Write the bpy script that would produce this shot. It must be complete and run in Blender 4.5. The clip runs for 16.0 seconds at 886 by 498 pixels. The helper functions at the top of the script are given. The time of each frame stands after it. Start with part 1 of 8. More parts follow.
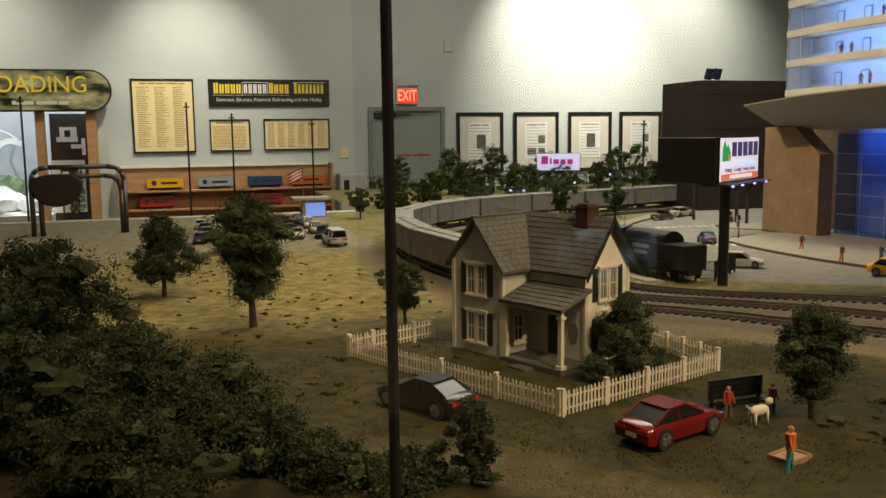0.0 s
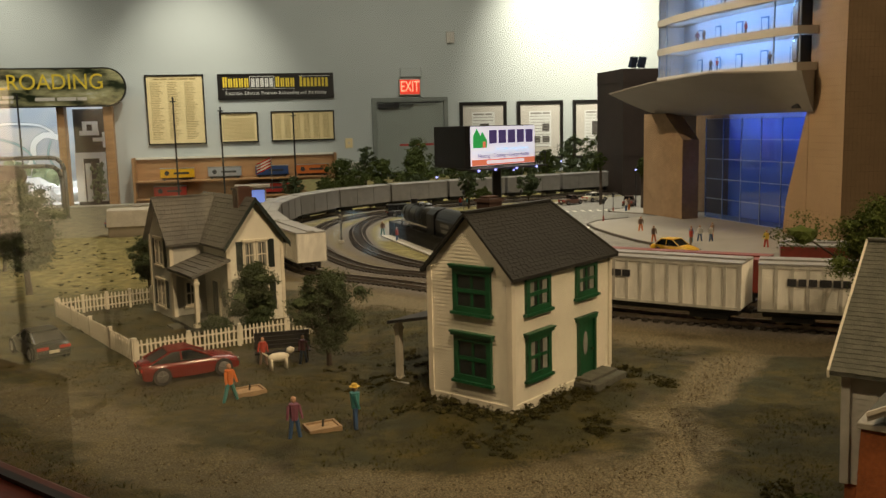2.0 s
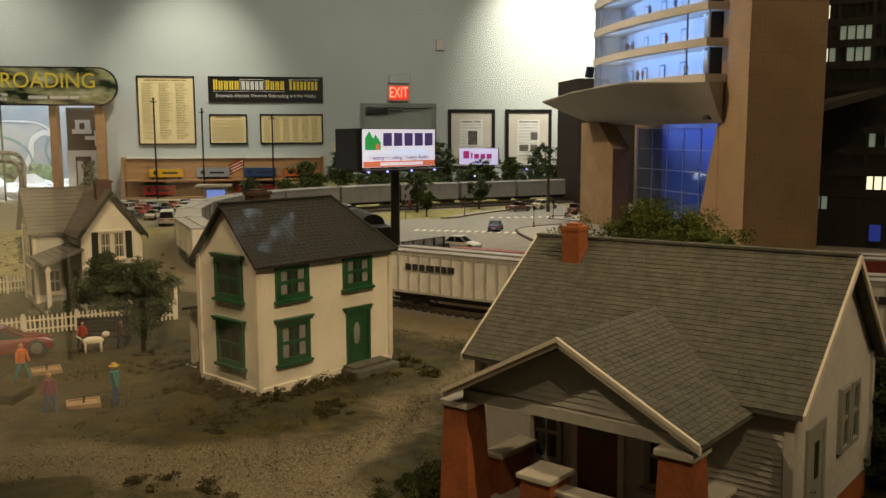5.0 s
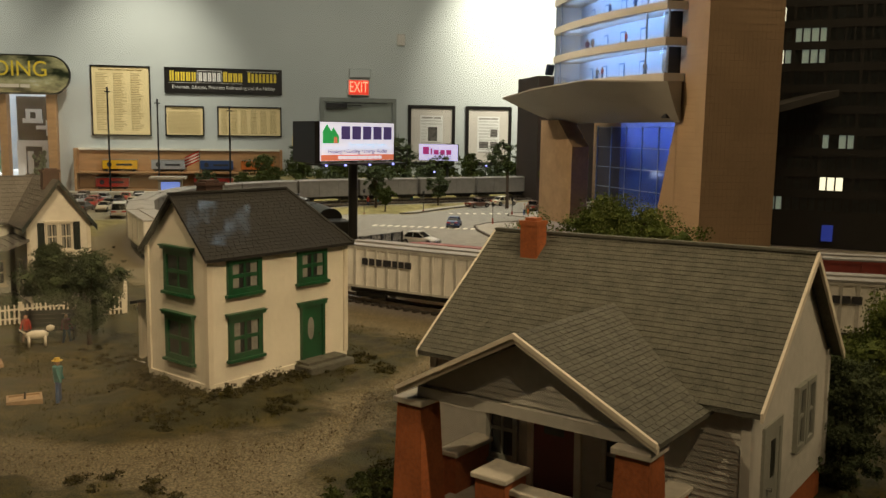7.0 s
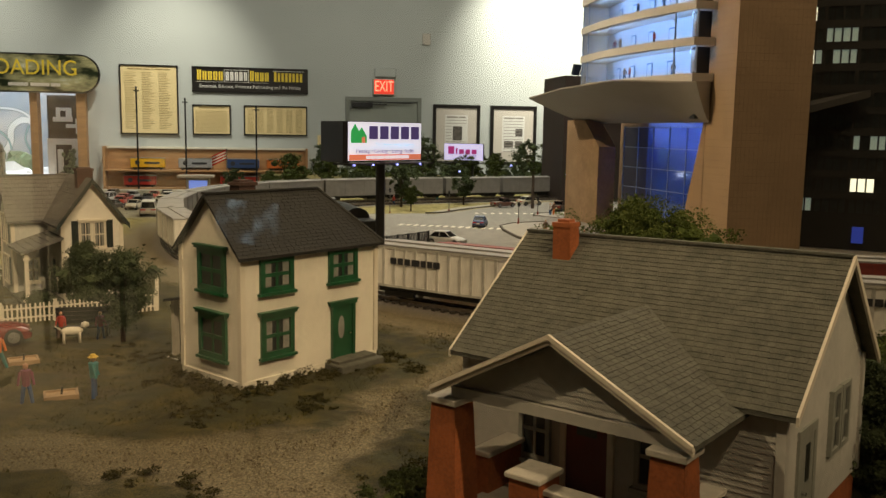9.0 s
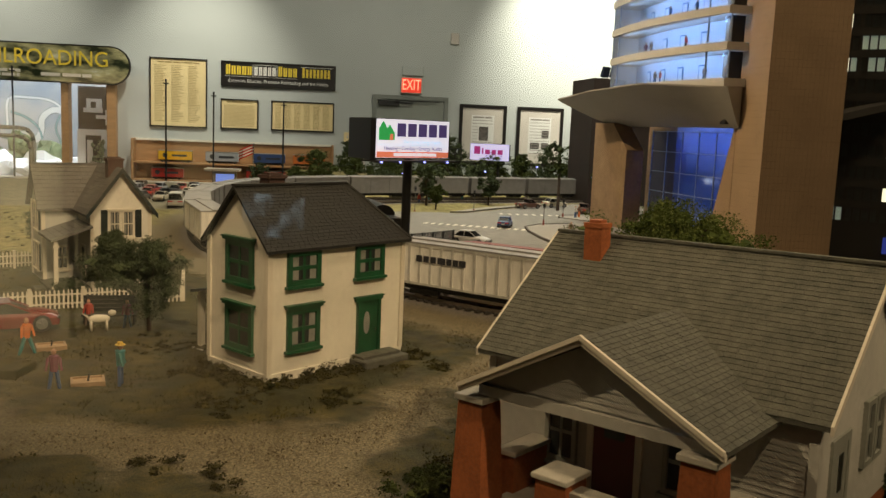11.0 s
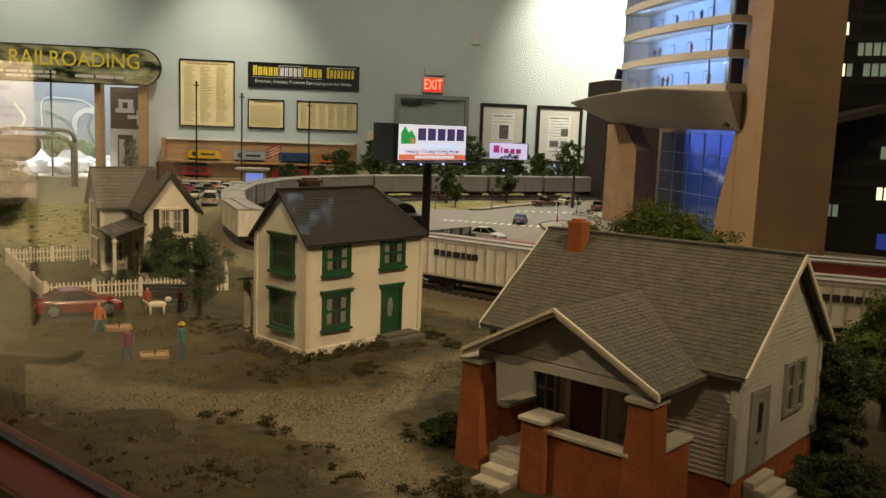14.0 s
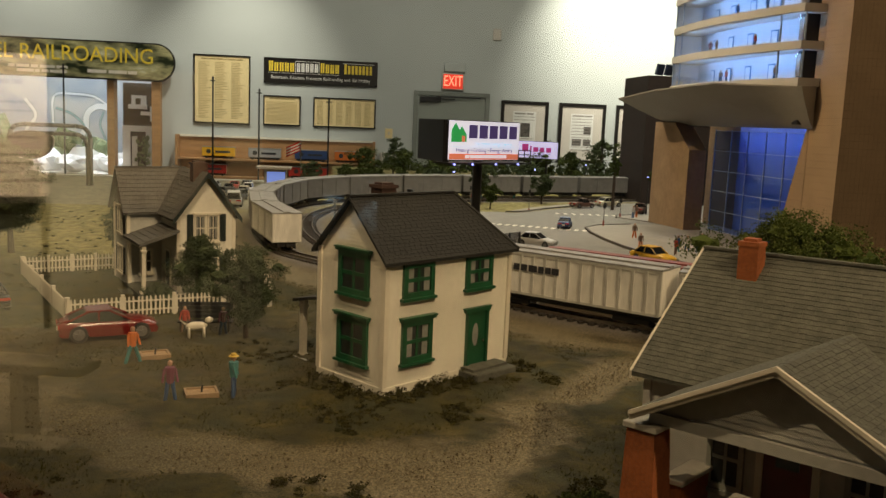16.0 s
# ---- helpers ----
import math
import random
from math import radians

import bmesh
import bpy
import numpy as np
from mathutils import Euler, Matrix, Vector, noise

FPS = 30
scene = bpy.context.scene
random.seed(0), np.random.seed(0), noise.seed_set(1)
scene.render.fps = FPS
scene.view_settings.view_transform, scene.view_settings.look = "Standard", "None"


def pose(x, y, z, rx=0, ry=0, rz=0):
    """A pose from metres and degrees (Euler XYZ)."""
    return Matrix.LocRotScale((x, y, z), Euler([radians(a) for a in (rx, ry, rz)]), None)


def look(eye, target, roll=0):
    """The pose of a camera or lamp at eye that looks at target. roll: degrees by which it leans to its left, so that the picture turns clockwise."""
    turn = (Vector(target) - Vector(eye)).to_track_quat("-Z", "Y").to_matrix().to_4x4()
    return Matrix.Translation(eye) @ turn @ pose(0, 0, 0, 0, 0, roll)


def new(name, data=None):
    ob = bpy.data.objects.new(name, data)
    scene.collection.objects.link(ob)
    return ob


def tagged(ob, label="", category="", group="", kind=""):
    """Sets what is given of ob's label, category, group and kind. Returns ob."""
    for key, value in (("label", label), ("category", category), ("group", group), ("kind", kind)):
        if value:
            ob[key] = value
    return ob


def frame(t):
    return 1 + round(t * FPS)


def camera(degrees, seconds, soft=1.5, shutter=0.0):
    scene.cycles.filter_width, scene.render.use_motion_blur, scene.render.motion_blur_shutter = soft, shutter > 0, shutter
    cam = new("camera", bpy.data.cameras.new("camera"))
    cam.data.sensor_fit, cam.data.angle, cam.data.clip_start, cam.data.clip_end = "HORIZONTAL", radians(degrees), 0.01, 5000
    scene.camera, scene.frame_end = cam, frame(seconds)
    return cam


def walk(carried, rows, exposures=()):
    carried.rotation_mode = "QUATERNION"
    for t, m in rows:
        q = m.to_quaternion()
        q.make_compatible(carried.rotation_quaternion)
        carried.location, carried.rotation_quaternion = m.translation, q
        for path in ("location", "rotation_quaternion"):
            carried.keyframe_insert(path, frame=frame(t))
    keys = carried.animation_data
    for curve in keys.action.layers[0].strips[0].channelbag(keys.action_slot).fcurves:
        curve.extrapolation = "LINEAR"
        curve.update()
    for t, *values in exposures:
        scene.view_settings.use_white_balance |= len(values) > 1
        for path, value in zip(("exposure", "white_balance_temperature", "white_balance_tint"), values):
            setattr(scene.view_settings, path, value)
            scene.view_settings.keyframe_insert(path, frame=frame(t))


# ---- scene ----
cam = camera(54.0, 16.0)
PATH = [
    (0, (-0.026, 0.11, 1.673), (0.528, 2.014, 1.416), -0.7),
    (0.5, (0.184, -0.014, 1.674), (0.702, 1.899, 1.41), -0.6),
    (1, (0.49, -0.105, 1.648), (0.891, 1.84, 1.412), 2.2),
    (1.5, (0.728, -0.291, 1.656), (1.122, 1.652, 1.393), -0.5),
    (2, (0.94, -0.438, 1.658), (1.308, 1.508, 1.38), -1.4),
    (2.5, (1.167, -0.507, 1.641), (1.277, 1.472, 1.374), 1.4),
    (3, (1.247, -0.55, 1.647), (1.337, 1.426, 1.351), -0.5),
    (3.5, (1.276, -0.564, 1.645), (1.365, 1.415, 1.374), -0.7),
    (4, (1.318, -0.57, 1.646), (1.482, 1.406, 1.384), -0.6),
    (4.5, (1.353, -0.584, 1.639), (1.605, 1.384, 1.387), -0.6),
    (5, (1.38, -0.597, 1.635), (1.706, 1.359, 1.375), -0.1),
    (5.2, (1.388, -0.594, 1.631), (1.745, 1.355, 1.365), 0.0),
    (7.3, (1.388, -0.573, 1.628), (1.808, 1.364, 1.359), 0.9),
    (7.5, (1.38, -0.573, 1.63), (1.795, 1.365, 1.359), 1.1),
    (8, (1.374, -0.575, 1.633), (1.769, 1.366, 1.361), 0.9),
    (8.5, (1.373, -0.585, 1.633), (1.752, 1.36, 1.361), 1.0),
    (9, (1.374, -0.578, 1.631), (1.74, 1.369, 1.361), 1.0),
    (11.5, (1.356, -0.571, 1.626), (1.667, 1.386, 1.354), 2.5),
    (12, (1.335, -0.646, 1.633), (1.633, 1.313, 1.364), 1.9),
    (12.5, (1.328, -0.757, 1.639), (1.614, 1.204, 1.371), 0.8),
    (13, (1.329, -0.814, 1.642), (1.606, 1.148, 1.37), 1.3),
    (13.5, (1.339, -0.818, 1.648), (1.609, 1.145, 1.374), 2.0),
    (14, (1.345, -0.829, 1.658), (1.61, 1.134, 1.376), 2.2),
    (14.5, (1.345, -0.833, 1.652), (1.601, 1.13, 1.37), 1.0),
    (15, (1.334, -0.822, 1.647), (1.581, 1.143, 1.367), 1.4),
    (15.5, (1.287, -0.677, 1.628), (1.535, 1.288, 1.346), 1.5),
    (16, (1.219, -0.519, 1.646), (1.468, 1.445, 1.359), 2.4),
]
walk(cam, [(t, look(eye, target, roll)) for t, eye, target, roll in PATH], [(0, 0.0), (0.5, 0.0), (1.0, -0.1), (1.5, -0.04), (2.5, -0.12), (4, -0.14), (5.2, -0.12), (7.3, -0.03), (8.5, 0.0), (14, -0.03), (16, -0.15)])

# ---- world, lamps ----
world = bpy.data.worlds.new("world")
world.use_nodes = True
world.node_tree.nodes["Background"].inputs[0].default_value = (0.9, 0.85, 0.75, 1)
world.node_tree.nodes["Background"].inputs[1].default_value = 0.01
scene.world = world


def spot(name, eye, target, watts, degrees, blend, colour, radius):
    lamp = bpy.data.lights.new(name, "SPOT")
    lamp.energy, lamp.spot_size, lamp.spot_blend, lamp.color, lamp.shadow_soft_size = watts, radians(degrees), blend, colour, radius
    ob = new(name, lamp)
    ob.matrix_world = look(eye, target)
    return ob


def area(name, eye, target, watts, sx, sy, colour):
    lamp = bpy.data.lights.new(name, "AREA")
    lamp.shape, lamp.size, lamp.size_y, lamp.energy, lamp.color = "RECTANGLE", sx, sy, watts, colour
    ob = new(name, lamp)
    ob.matrix_world = look(eye, target)
    return ob


WALL_Y = 11.29
G0 = 1.18
WARM = (1.0, 0.73, 0.42)
NEUTRAL = (1.0, 0.92, 0.73)
spot("wall_washer", (4.9, 9.75, 4.4), (5.0, 11.29, 2.95), 780, 76, 1.0, NEUTRAL, 0.05)
spot("wall_washer", (6.7, 9.6, 4.4), (6.6, 11.29, 2.8), 390, 92, 1.0, NEUTRAL, 0.05)
spot("wall_washer", (0.1, 9.6, 4.4), (0.0, 11.29, 1.95), 330, 64, 1.0, NEUTRAL, 0.05)
spot("wall_washer", (-2.6, 9.75, 4.4), (-2.6, 11.29, 2.0), 260, 90, 1.0, NEUTRAL, 0.05)
# Soft fill added over the north wall; stands for no known lamp.
area("wall_fill", (2.0, 8.9, 4.5), (2.0, 10.8, 1.2), 68, 8.0, 0.6, NEUTRAL)
spot("unseen_spot", (-0.3, 0.42, 3.6), (1.72, 0.52, 1.25), 122, 36, 1.0, WARM, 0.03)
spot("unseen_spot", (1.45, -1.6, 3.6), (1.80, 0.36, 1.25), 43, 32, 1.0, WARM, 0.03)
# Added spot to brighten the white cars and ground right of the bungalow.
spot("unseen_spot", (2.9, -0.5, 4.1), (2.6, 0.95, 1.2), 130, 38, 1.0, WARM, 0.03)
spot("unseen_spot", (2.75, -1.65, 3.9), (1.25, 1.36, 1.2), 350, 35, 1.0, WARM, 0.03)
spot("unseen_spot", (1.15, -0.6, 4.1), (0.85, 1.90, 1.25), 300, 40, 1.0, WARM, 0.03)
spot("unseen_spot", (2.6, 3.2, 4.2), (2.7, 5.0, 1.15), 230, 80, 1.0, NEUTRAL, 0.05)
spot("unseen_spot", (0.0, 2.6, 4.2), (0.3, 3.9, 1.15), 130, 80, 1.0, WARM, 0.05)
spot("tower_spot", (-0.8, 3.2, 4.2), (3.1, 3.2, 1.6), 530, 34, 1.0, WARM, 0.04)
# Added spot that lifts the dark thicket; no such source is known.
spot("unseen_spot", (-1.0, 0.4, 4.0), (-0.15, 1.75, 1.25), 80, 34, 1.0, WARM, 0.03)
# Broad ambient fill, added above the layout without a known fixture.
area("layout_fill", (1.1, 2.4, 4.5), (1.0, 2.5, 0), 20, 3.2, 3.2, WARM)
# Two fills added at ceiling height to lift the tower pier and street.
area("street_fill", (3.7, 1.5, 4.5), (3.9, 2.4, 1.4), 34, 1.5, 0.6, WARM)
area("street_fill", (2.6, 5.2, 4.5), (2.6, 5.2, 0), 165, 3.0, 2.5, NEUTRAL)
spot("hall_spot", (-2.4, 2.3, 4.4), (-4.57, 2.95, 1.45), 1800, 30, 0.7, WARM, 0.1)
spot("hall_spot", (-2.5, 1.9, 4.4), (-4.8, 2.3, 0.9), 1700, 74, 1.0, WARM, 0.1)
spot("hall_spot", (-2.3, 1.9, 4.5), (-2.5, 1.7, 0), 280, 62, 1.0, WARM, 0.1)
for storey in range(5):
    area("office_lamp", (3.035, 3.40, 1.985 + 0.149 * storey), (3.4, 3.44, 1.95 + 0.149 * storey), 1.0, 0.95, 0.02, (0.30, 0.53, 1.0))
area("lobby_lamp", (3.26, 3.47, 1.672), (3.42, 3.48, 1.45), 0.8, 0.70, 0.02, (0.24, 0.36, 1.0))
area("exhibit_lamp", (-2.6, WALL_Y + 1.3, 4.4), (-2.6, WALL_Y + 1.4, 0.5), 310, 2.5, 1.2, (0.95, 0.97, 1.0))

# ---- materials ----


def nodes_of(name):
    m = bpy.data.materials.new(name)
    m.use_nodes = True
    return m, m.node_tree.nodes, m.node_tree.links, m.node_tree.nodes["Principled BSDF"]


def mat(name, colour, rough=0.7, scale=40.0, var=0.25, bump=0.15, metal=0.0, stretch=(1, 1, 1), fine=6.0, depth=0.002, tint=None, random_amount=0.0):
    """A paint or stone with large stains and fine grain, in object space."""
    m, n, l, bsdf = nodes_of(name)
    co = n.new("ShaderNodeTexCoord")
    mp = n.new("ShaderNodeMapping")
    mp.inputs["Scale"].default_value = stretch
    l.new(co.outputs["Object"], mp.inputs[0])
    big, small = n.new("ShaderNodeTexNoise"), n.new("ShaderNodeTexNoise")
    big.inputs["Scale"].default_value, small.inputs["Scale"].default_value = scale, scale * fine
    big.inputs["Detail"].default_value, small.inputs["Detail"].default_value = 5, 3
    l.new(mp.outputs[0], big.inputs["Vector"])
    l.new(mp.outputs[0], small.inputs["Vector"])
    add = n.new("ShaderNodeMath")
    add.operation = "MULTIPLY_ADD"
    add.inputs[1].default_value, add.inputs[2].default_value = 0.45, 0.0
    l.new(small.outputs[0], add.inputs[0])
    mix = n.new("ShaderNodeMath")
    mix.operation = "MULTIPLY_ADD"
    mix.inputs[1].default_value = 0.55
    l.new(big.outputs[0], mix.inputs[0])
    l.new(add.outputs[0], mix.inputs[2])
    ramp = n.new("ShaderNodeValToRGB")
    dark = [c * (1 - var) for c in colour]
    lite = [min(1, c * (1 + var * 0.8)) for c in colour] if tint is None else list(tint)
    ramp.color_ramp.elements[0].position, ramp.color_ramp.elements[1].position = 0.36, 0.64
    ramp.color_ramp.elements[0].color, ramp.color_ramp.elements[1].color = (*dark, 1), (*lite, 1)
    l.new(mix.outputs[0], ramp.inputs[0])
    out = ramp.outputs[0]
    if random_amount:
        info = n.new("ShaderNodeObjectInfo")
        hsv = n.new("ShaderNodeHueSaturation")
        rng = n.new("ShaderNodeMapRange")
        rng.inputs[3].default_value, rng.inputs[4].default_value = 1 - random_amount, 1 + random_amount
        l.new(info.outputs["Random"], rng.inputs[0])
        l.new(rng.outputs[0], hsv.inputs["Value"])
        l.new(out, hsv.inputs["Color"])
        out = hsv.outputs[0]
    l.new(out, bsdf.inputs["Base Color"])
    bsdf.inputs["Roughness"].default_value, bsdf.inputs["Metallic"].default_value = rough, metal
    if bump:
        b = n.new("ShaderNodeBump")
        b.inputs["Strength"].default_value, b.inputs["Distance"].default_value = bump, depth
        l.new(small.outputs[0], b.inputs["Height"])
        l.new(b.outputs[0], bsdf.inputs["Normal"])
    return m


def glow(name, colour, strength):
    m, n, l, bsdf = nodes_of(name)
    bsdf.inputs["Base Color"].default_value = (*colour, 1)
    bsdf.inputs["Emission Color"].default_value = (*colour, 1)
    bsdf.inputs["Emission Strength"].default_value = strength
    return m


def glass(name, tint, rough=0.02, base=0.07):
    """A thin pane: clear, with the reflection that its slant gives."""
    m, n, l, bsdf = nodes_of(name)
    n.remove(bsdf)
    out = n["Material Output"]
    clear, shine, mix, face = n.new("ShaderNodeBsdfTransparent"), n.new("ShaderNodeBsdfGlossy"), n.new("ShaderNodeMixShader"), n.new("ShaderNodeLayerWeight")
    power, scale = n.new("ShaderNodeMath"), n.new("ShaderNodeMath")
    power.operation, scale.operation = "POWER", "MULTIPLY_ADD"
    power.inputs[1].default_value, scale.inputs[1].default_value, scale.inputs[2].default_value = 3.6, 0.85, base
    face.inputs[0].default_value = 0.5
    l.new(face.outputs["Facing"], power.inputs[0])
    l.new(power.outputs[0], scale.inputs[0])
    clear.inputs[0].default_value = (*tint, 1)
    shine.inputs["Roughness"].default_value = rough
    l.new(scale.outputs[0], mix.inputs[0])
    l.new(clear.outputs[0], mix.inputs[1])
    l.new(shine.outputs[0], mix.inputs[2])
    l.new(mix.outputs[0], out.inputs[0])
    return m


M_WALL = mat("blue_grey_wall_paint", (0.52, 0.56, 0.55), 0.85, 1.3, 0.06, 0.1, fine=60)
M_CEIL = mat("dark_ceiling_paint", (0.05, 0.05, 0.05), 0.9, 2)
M_DARKWALL = mat("dark_hall_paint", (0.06, 0.055, 0.045), 0.85, 1.3, 0.2, 0.1, fine=60)
M_FLOOR = mat("worn_carpet", (0.17, 0.15, 0.115), 0.95, 6, 0.3, 0.4, fine=40)
M_CLAP = mat("aged_white_clapboard_paint", (0.72, 0.68, 0.58), 0.75, 9, 0.14, 0.15, fine=14)
M_CREAM = mat("cream_painted_wood", (0.74, 0.69, 0.57), 0.75, 12, 0.12, 0.1, fine=10)
M_GREYCLAP = mat("grey_white_clapboard_paint", (0.49, 0.48, 0.43), 0.75, 10, 0.14, 0.12, fine=12)
M_GREEN = mat("dark_green_gloss_paint", (0.010, 0.075, 0.030), 0.4, 30, 0.25, 0.1)
M_BLACKGREEN = mat("black_green_shutter_paint", (0.012, 0.02, 0.018), 0.5, 30, 0.25, 0.1)
M_SHINGLE = mat("grey_green_shingle", (0.080, 0.081, 0.064), 0.9, 60, 0.2, 0.4, fine=7, tint=(0.125, 0.122, 0.094))
M_DARKROOF = mat("dark_slate_roof_shingle", (0.015, 0.0145, 0.0125), 0.8, 18, 0.3, 0.3, fine=9)
# Weathered grey, lightened to carry the reflected haze over this roof.
M_GREYROOF = mat("weathered_hazed_roof_shingle", (0.115, 0.110, 0.100), 0.85, 18, 0.3, 0.4, fine=9)
M_TRIM = mat("white_trim_paint", (0.68, 0.62, 0.50), 0.7, 25, 0.1, 0.1)
M_BRICK = mat("orange_brick_paint", (0.36, 0.105, 0.030), 0.8, 30, 0.25, 0.3, fine=8)
M_CONC = mat("pale_concrete", (0.50, 0.47, 0.40), 0.9, 20, 0.18, 0.3)
M_DARKIN = mat("painted_inner_shade", (0.02, 0.02, 0.02), 0.8, 20)
M_PANE = mat("dim_window_pane", (0.025, 0.03, 0.03), 0.28, 14, 0.5, 0.0)
M_CURTAIN = mat("pale_curtain", (0.24, 0.235, 0.21), 0.9, 30, 0.2, 0.2)
M_REDDOOR = mat("dark_red_door_paint", (0.13, 0.016, 0.012), 0.5, 30, 0.2)
M_GREYDOOR = mat("grey_green_door_paint", (0.30, 0.31, 0.27), 0.6, 30, 0.15)
M_TAN = mat("tan_stone_panel", (0.40, 0.275, 0.165), 0.8, 7, 0.14, 0.15, fine=20)
M_TANDARK = mat("tan_stone_joint", (0.315, 0.212, 0.125), 0.9, 10, 0.2)
M_CANOPY = mat("grey_canopy_metal", (0.26, 0.24, 0.21), 0.6, 6, 0.1, 0.05)
M_BAND = mat("pale_concrete_band", (0.50, 0.47, 0.42), 0.8, 10, 0.08)
M_BLACK = mat("black_metal_paint", (0.012, 0.012, 0.013), 0.45, 30, 0.3, 0.05)
M_BROWNBLDG = mat("dark_brown_panel", (0.022, 0.013, 0.010), 0.6, 6, 0.3, 0.1)
M_RED = mat("red_car_paint", (0.15, 0.008, 0.007), 0.2, 20, 0.1, 0.0)
M_TYRE = mat("black_rubber", (0.012, 0.012, 0.012), 0.8, 60)
M_CHROME = mat("chrome", (0.6, 0.6, 0.6), 0.2, 30, 0.1, 0.0, metal=1.0)
M_STEEL = mat("rail_steel", (0.24, 0.20, 0.16), 0.4, 60, 0.3, 0.1, metal=0.8)
M_TIE = mat("dark_wooden_tie", (0.035, 0.028, 0.022), 0.9, 60, 0.4, 0.3)
M_WOOD = mat("light_oak", (0.42, 0.23, 0.10), 0.5, 3, 0.25, 0.1, stretch=(1, 8, 8), fine=10)
M_REDWOOD = mat("red_brown_stained_wood", (0.105, 0.022, 0.013), 0.35, 5, 0.3, 0.1, stretch=(1, 6, 6))
M_CAR_WHITE = mat("grimy_white_car_side", (0.80, 0.77, 0.70), 0.7, 8, 0.22, 0.1, stretch=(1, 1, 0.4), fine=7)
M_ROOFGREY = mat("grey_car_roof", (0.30, 0.29, 0.27), 0.6, 10, 0.2)
M_UNDER = mat("black_underframe", (0.015, 0.014, 0.013), 0.7, 30)

# ---- mesh helpers ----


def box(bm, x0, x1, y0, y1, z0, z1, m=None):
    vs = [bm.verts.new((x, y, z)) for x in (x0, x1) for y in (y0, y1) for z in (z0, z1)]
    for f in ((0, 1, 3, 2), (4, 6, 7, 5), (0, 4, 5, 1), (2, 3, 7, 6), (0, 2, 6, 4), (1, 5, 7, 3)):
        bm.faces.new([vs[i] for i in f])
    if m is not None:
        bmesh.ops.transform(bm, matrix=m, verts=vs)
    return vs


def tube(bm, p, q, r0, r1=None, seg=10, caps=True):
    r1 = r0 if r1 is None else r1
    p, q = Vector(p), Vector(q)
    rot = (q - p).to_track_quat("Z", "Y").to_matrix()
    rings = []
    for c, r in ((p, r0), (q, r1)):
        rings.append([bm.verts.new(c + rot @ Vector((r * math.cos(a), r * math.sin(a), 0))) for a in np.linspace(0, 2 * math.pi, seg, endpoint=False)])
    for i in range(seg):
        bm.faces.new((rings[0][i], rings[0][(i + 1) % seg], rings[1][(i + 1) % seg], rings[1][i]))
    if caps:
        bm.faces.new(rings[0][::-1])
        bm.faces.new(rings[1])


def solid(bm, outline, depth):
    """A closed outline of 3D points, made thick by the vector depth."""
    a = [bm.verts.new(p) for p in outline]
    b = [bm.verts.new(Vector(p) + Vector(depth)) for p in outline]
    n = len(a)
    bm.faces.new(a[::-1])
    bm.faces.new(b)
    for i in range(n):
        bm.faces.new((a[i], a[(i + 1) % n], b[(i + 1) % n], b[i]))


def blob(bm, c, r, seed=0, rough=0.25, sub=2):
    made = bmesh.ops.create_icosphere(bm, subdivisions=sub, radius=1.0)["verts"]
    for v in made:
        k = 1 + rough * noise.noise(v.co * 1.7 + Vector((seed * 7.1, seed * 3.3, 0)))
        v.co = Vector((v.co.x * r[0] * k + c[0], v.co.y * r[1] * k + c[1], v.co.z * r[2] * k + c[2]))


def bevelled(bm, width, seg=2):
    bmesh.ops.bevel(bm, geom=bm.edges[:], offset=width, segments=seg, affect="EDGES", profile=0.5)


def mesh_of(name, bm, *materials):
    bmesh.ops.recalc_face_normals(bm, faces=bm.faces[:])
    me = bpy.data.meshes.new(name)
    bm.to_mesh(me)
    bm.free()
    for m in materials:
        me.materials.append(m)
    return me


def smooth(ob):
    for p in ob.data.polygons:
        p.use_smooth = True
    return ob


def thing(name, m, label, category, group="", kind=""):
    ob = new(name)
    ob.matrix_basis = m
    ob.empty_display_size = 0.02
    return tagged(ob, label, category, group, kind)


def part(name, bm, material, parent=None, label=""):
    ob = new(name, mesh_of(name, bm, *(material if isinstance(material, (list, tuple)) else (material,))))
    if parent is not None:
        ob.parent = parent
    return tagged(ob, label)


def boxpart(name, dims, material, parent, label="", bevel=0.0, m=None):
    bm = bmesh.new()
    box(bm, *dims, m)
    if bevel:
        bevelled(bm, bevel, 1)
    return part(name, bm, material, parent, label)


def structure(name, bm, material, label, category):
    return tagged(part(name, bm, material), label, category, kind="structure")


def lettering(name, words, size, material, parent, m, extrude=0.001, align="CENTER", width=1.0):
    """Words in the built-in font as a mesh; local x to the right, y up, z out of the page."""
    cu = bpy.data.curves.new(name, "FONT")
    cu.body, cu.size, cu.extrude, cu.align_x, cu.align_y = words, size, extrude, align, "CENTER"
    tmp = bpy.data.objects.new(name, cu)
    me = bpy.data.meshes.new_from_object(tmp)
    bpy.data.objects.remove(tmp)
    me.materials.append(material)
    me.transform(m @ Matrix.Diagonal((width, 1, 1, 1)))
    ob = new(name, me)
    ob.parent = parent
    return ob


def bars(bm, x0, x1, y, h, z, seed, gap=0.35, word=6.0, thick=0.001):
    """A line of unreadable words: short bars from x0 to x1 on the page."""
    rnd = random.Random(seed)
    x = x0
    while x < x1 - h:
        w = min(h * rnd.uniform(1.5, word), x1 - x)
        box(bm, x, x + w, y - h / 2, y + h / 2, z, z + thick)
        x += w + h * gap * rnd.uniform(1, 2)



def sstep(a, b, x):
    t = min(1, max(0, (x - a) / (b - a)))
    return t * t * (3 - 2 * t)


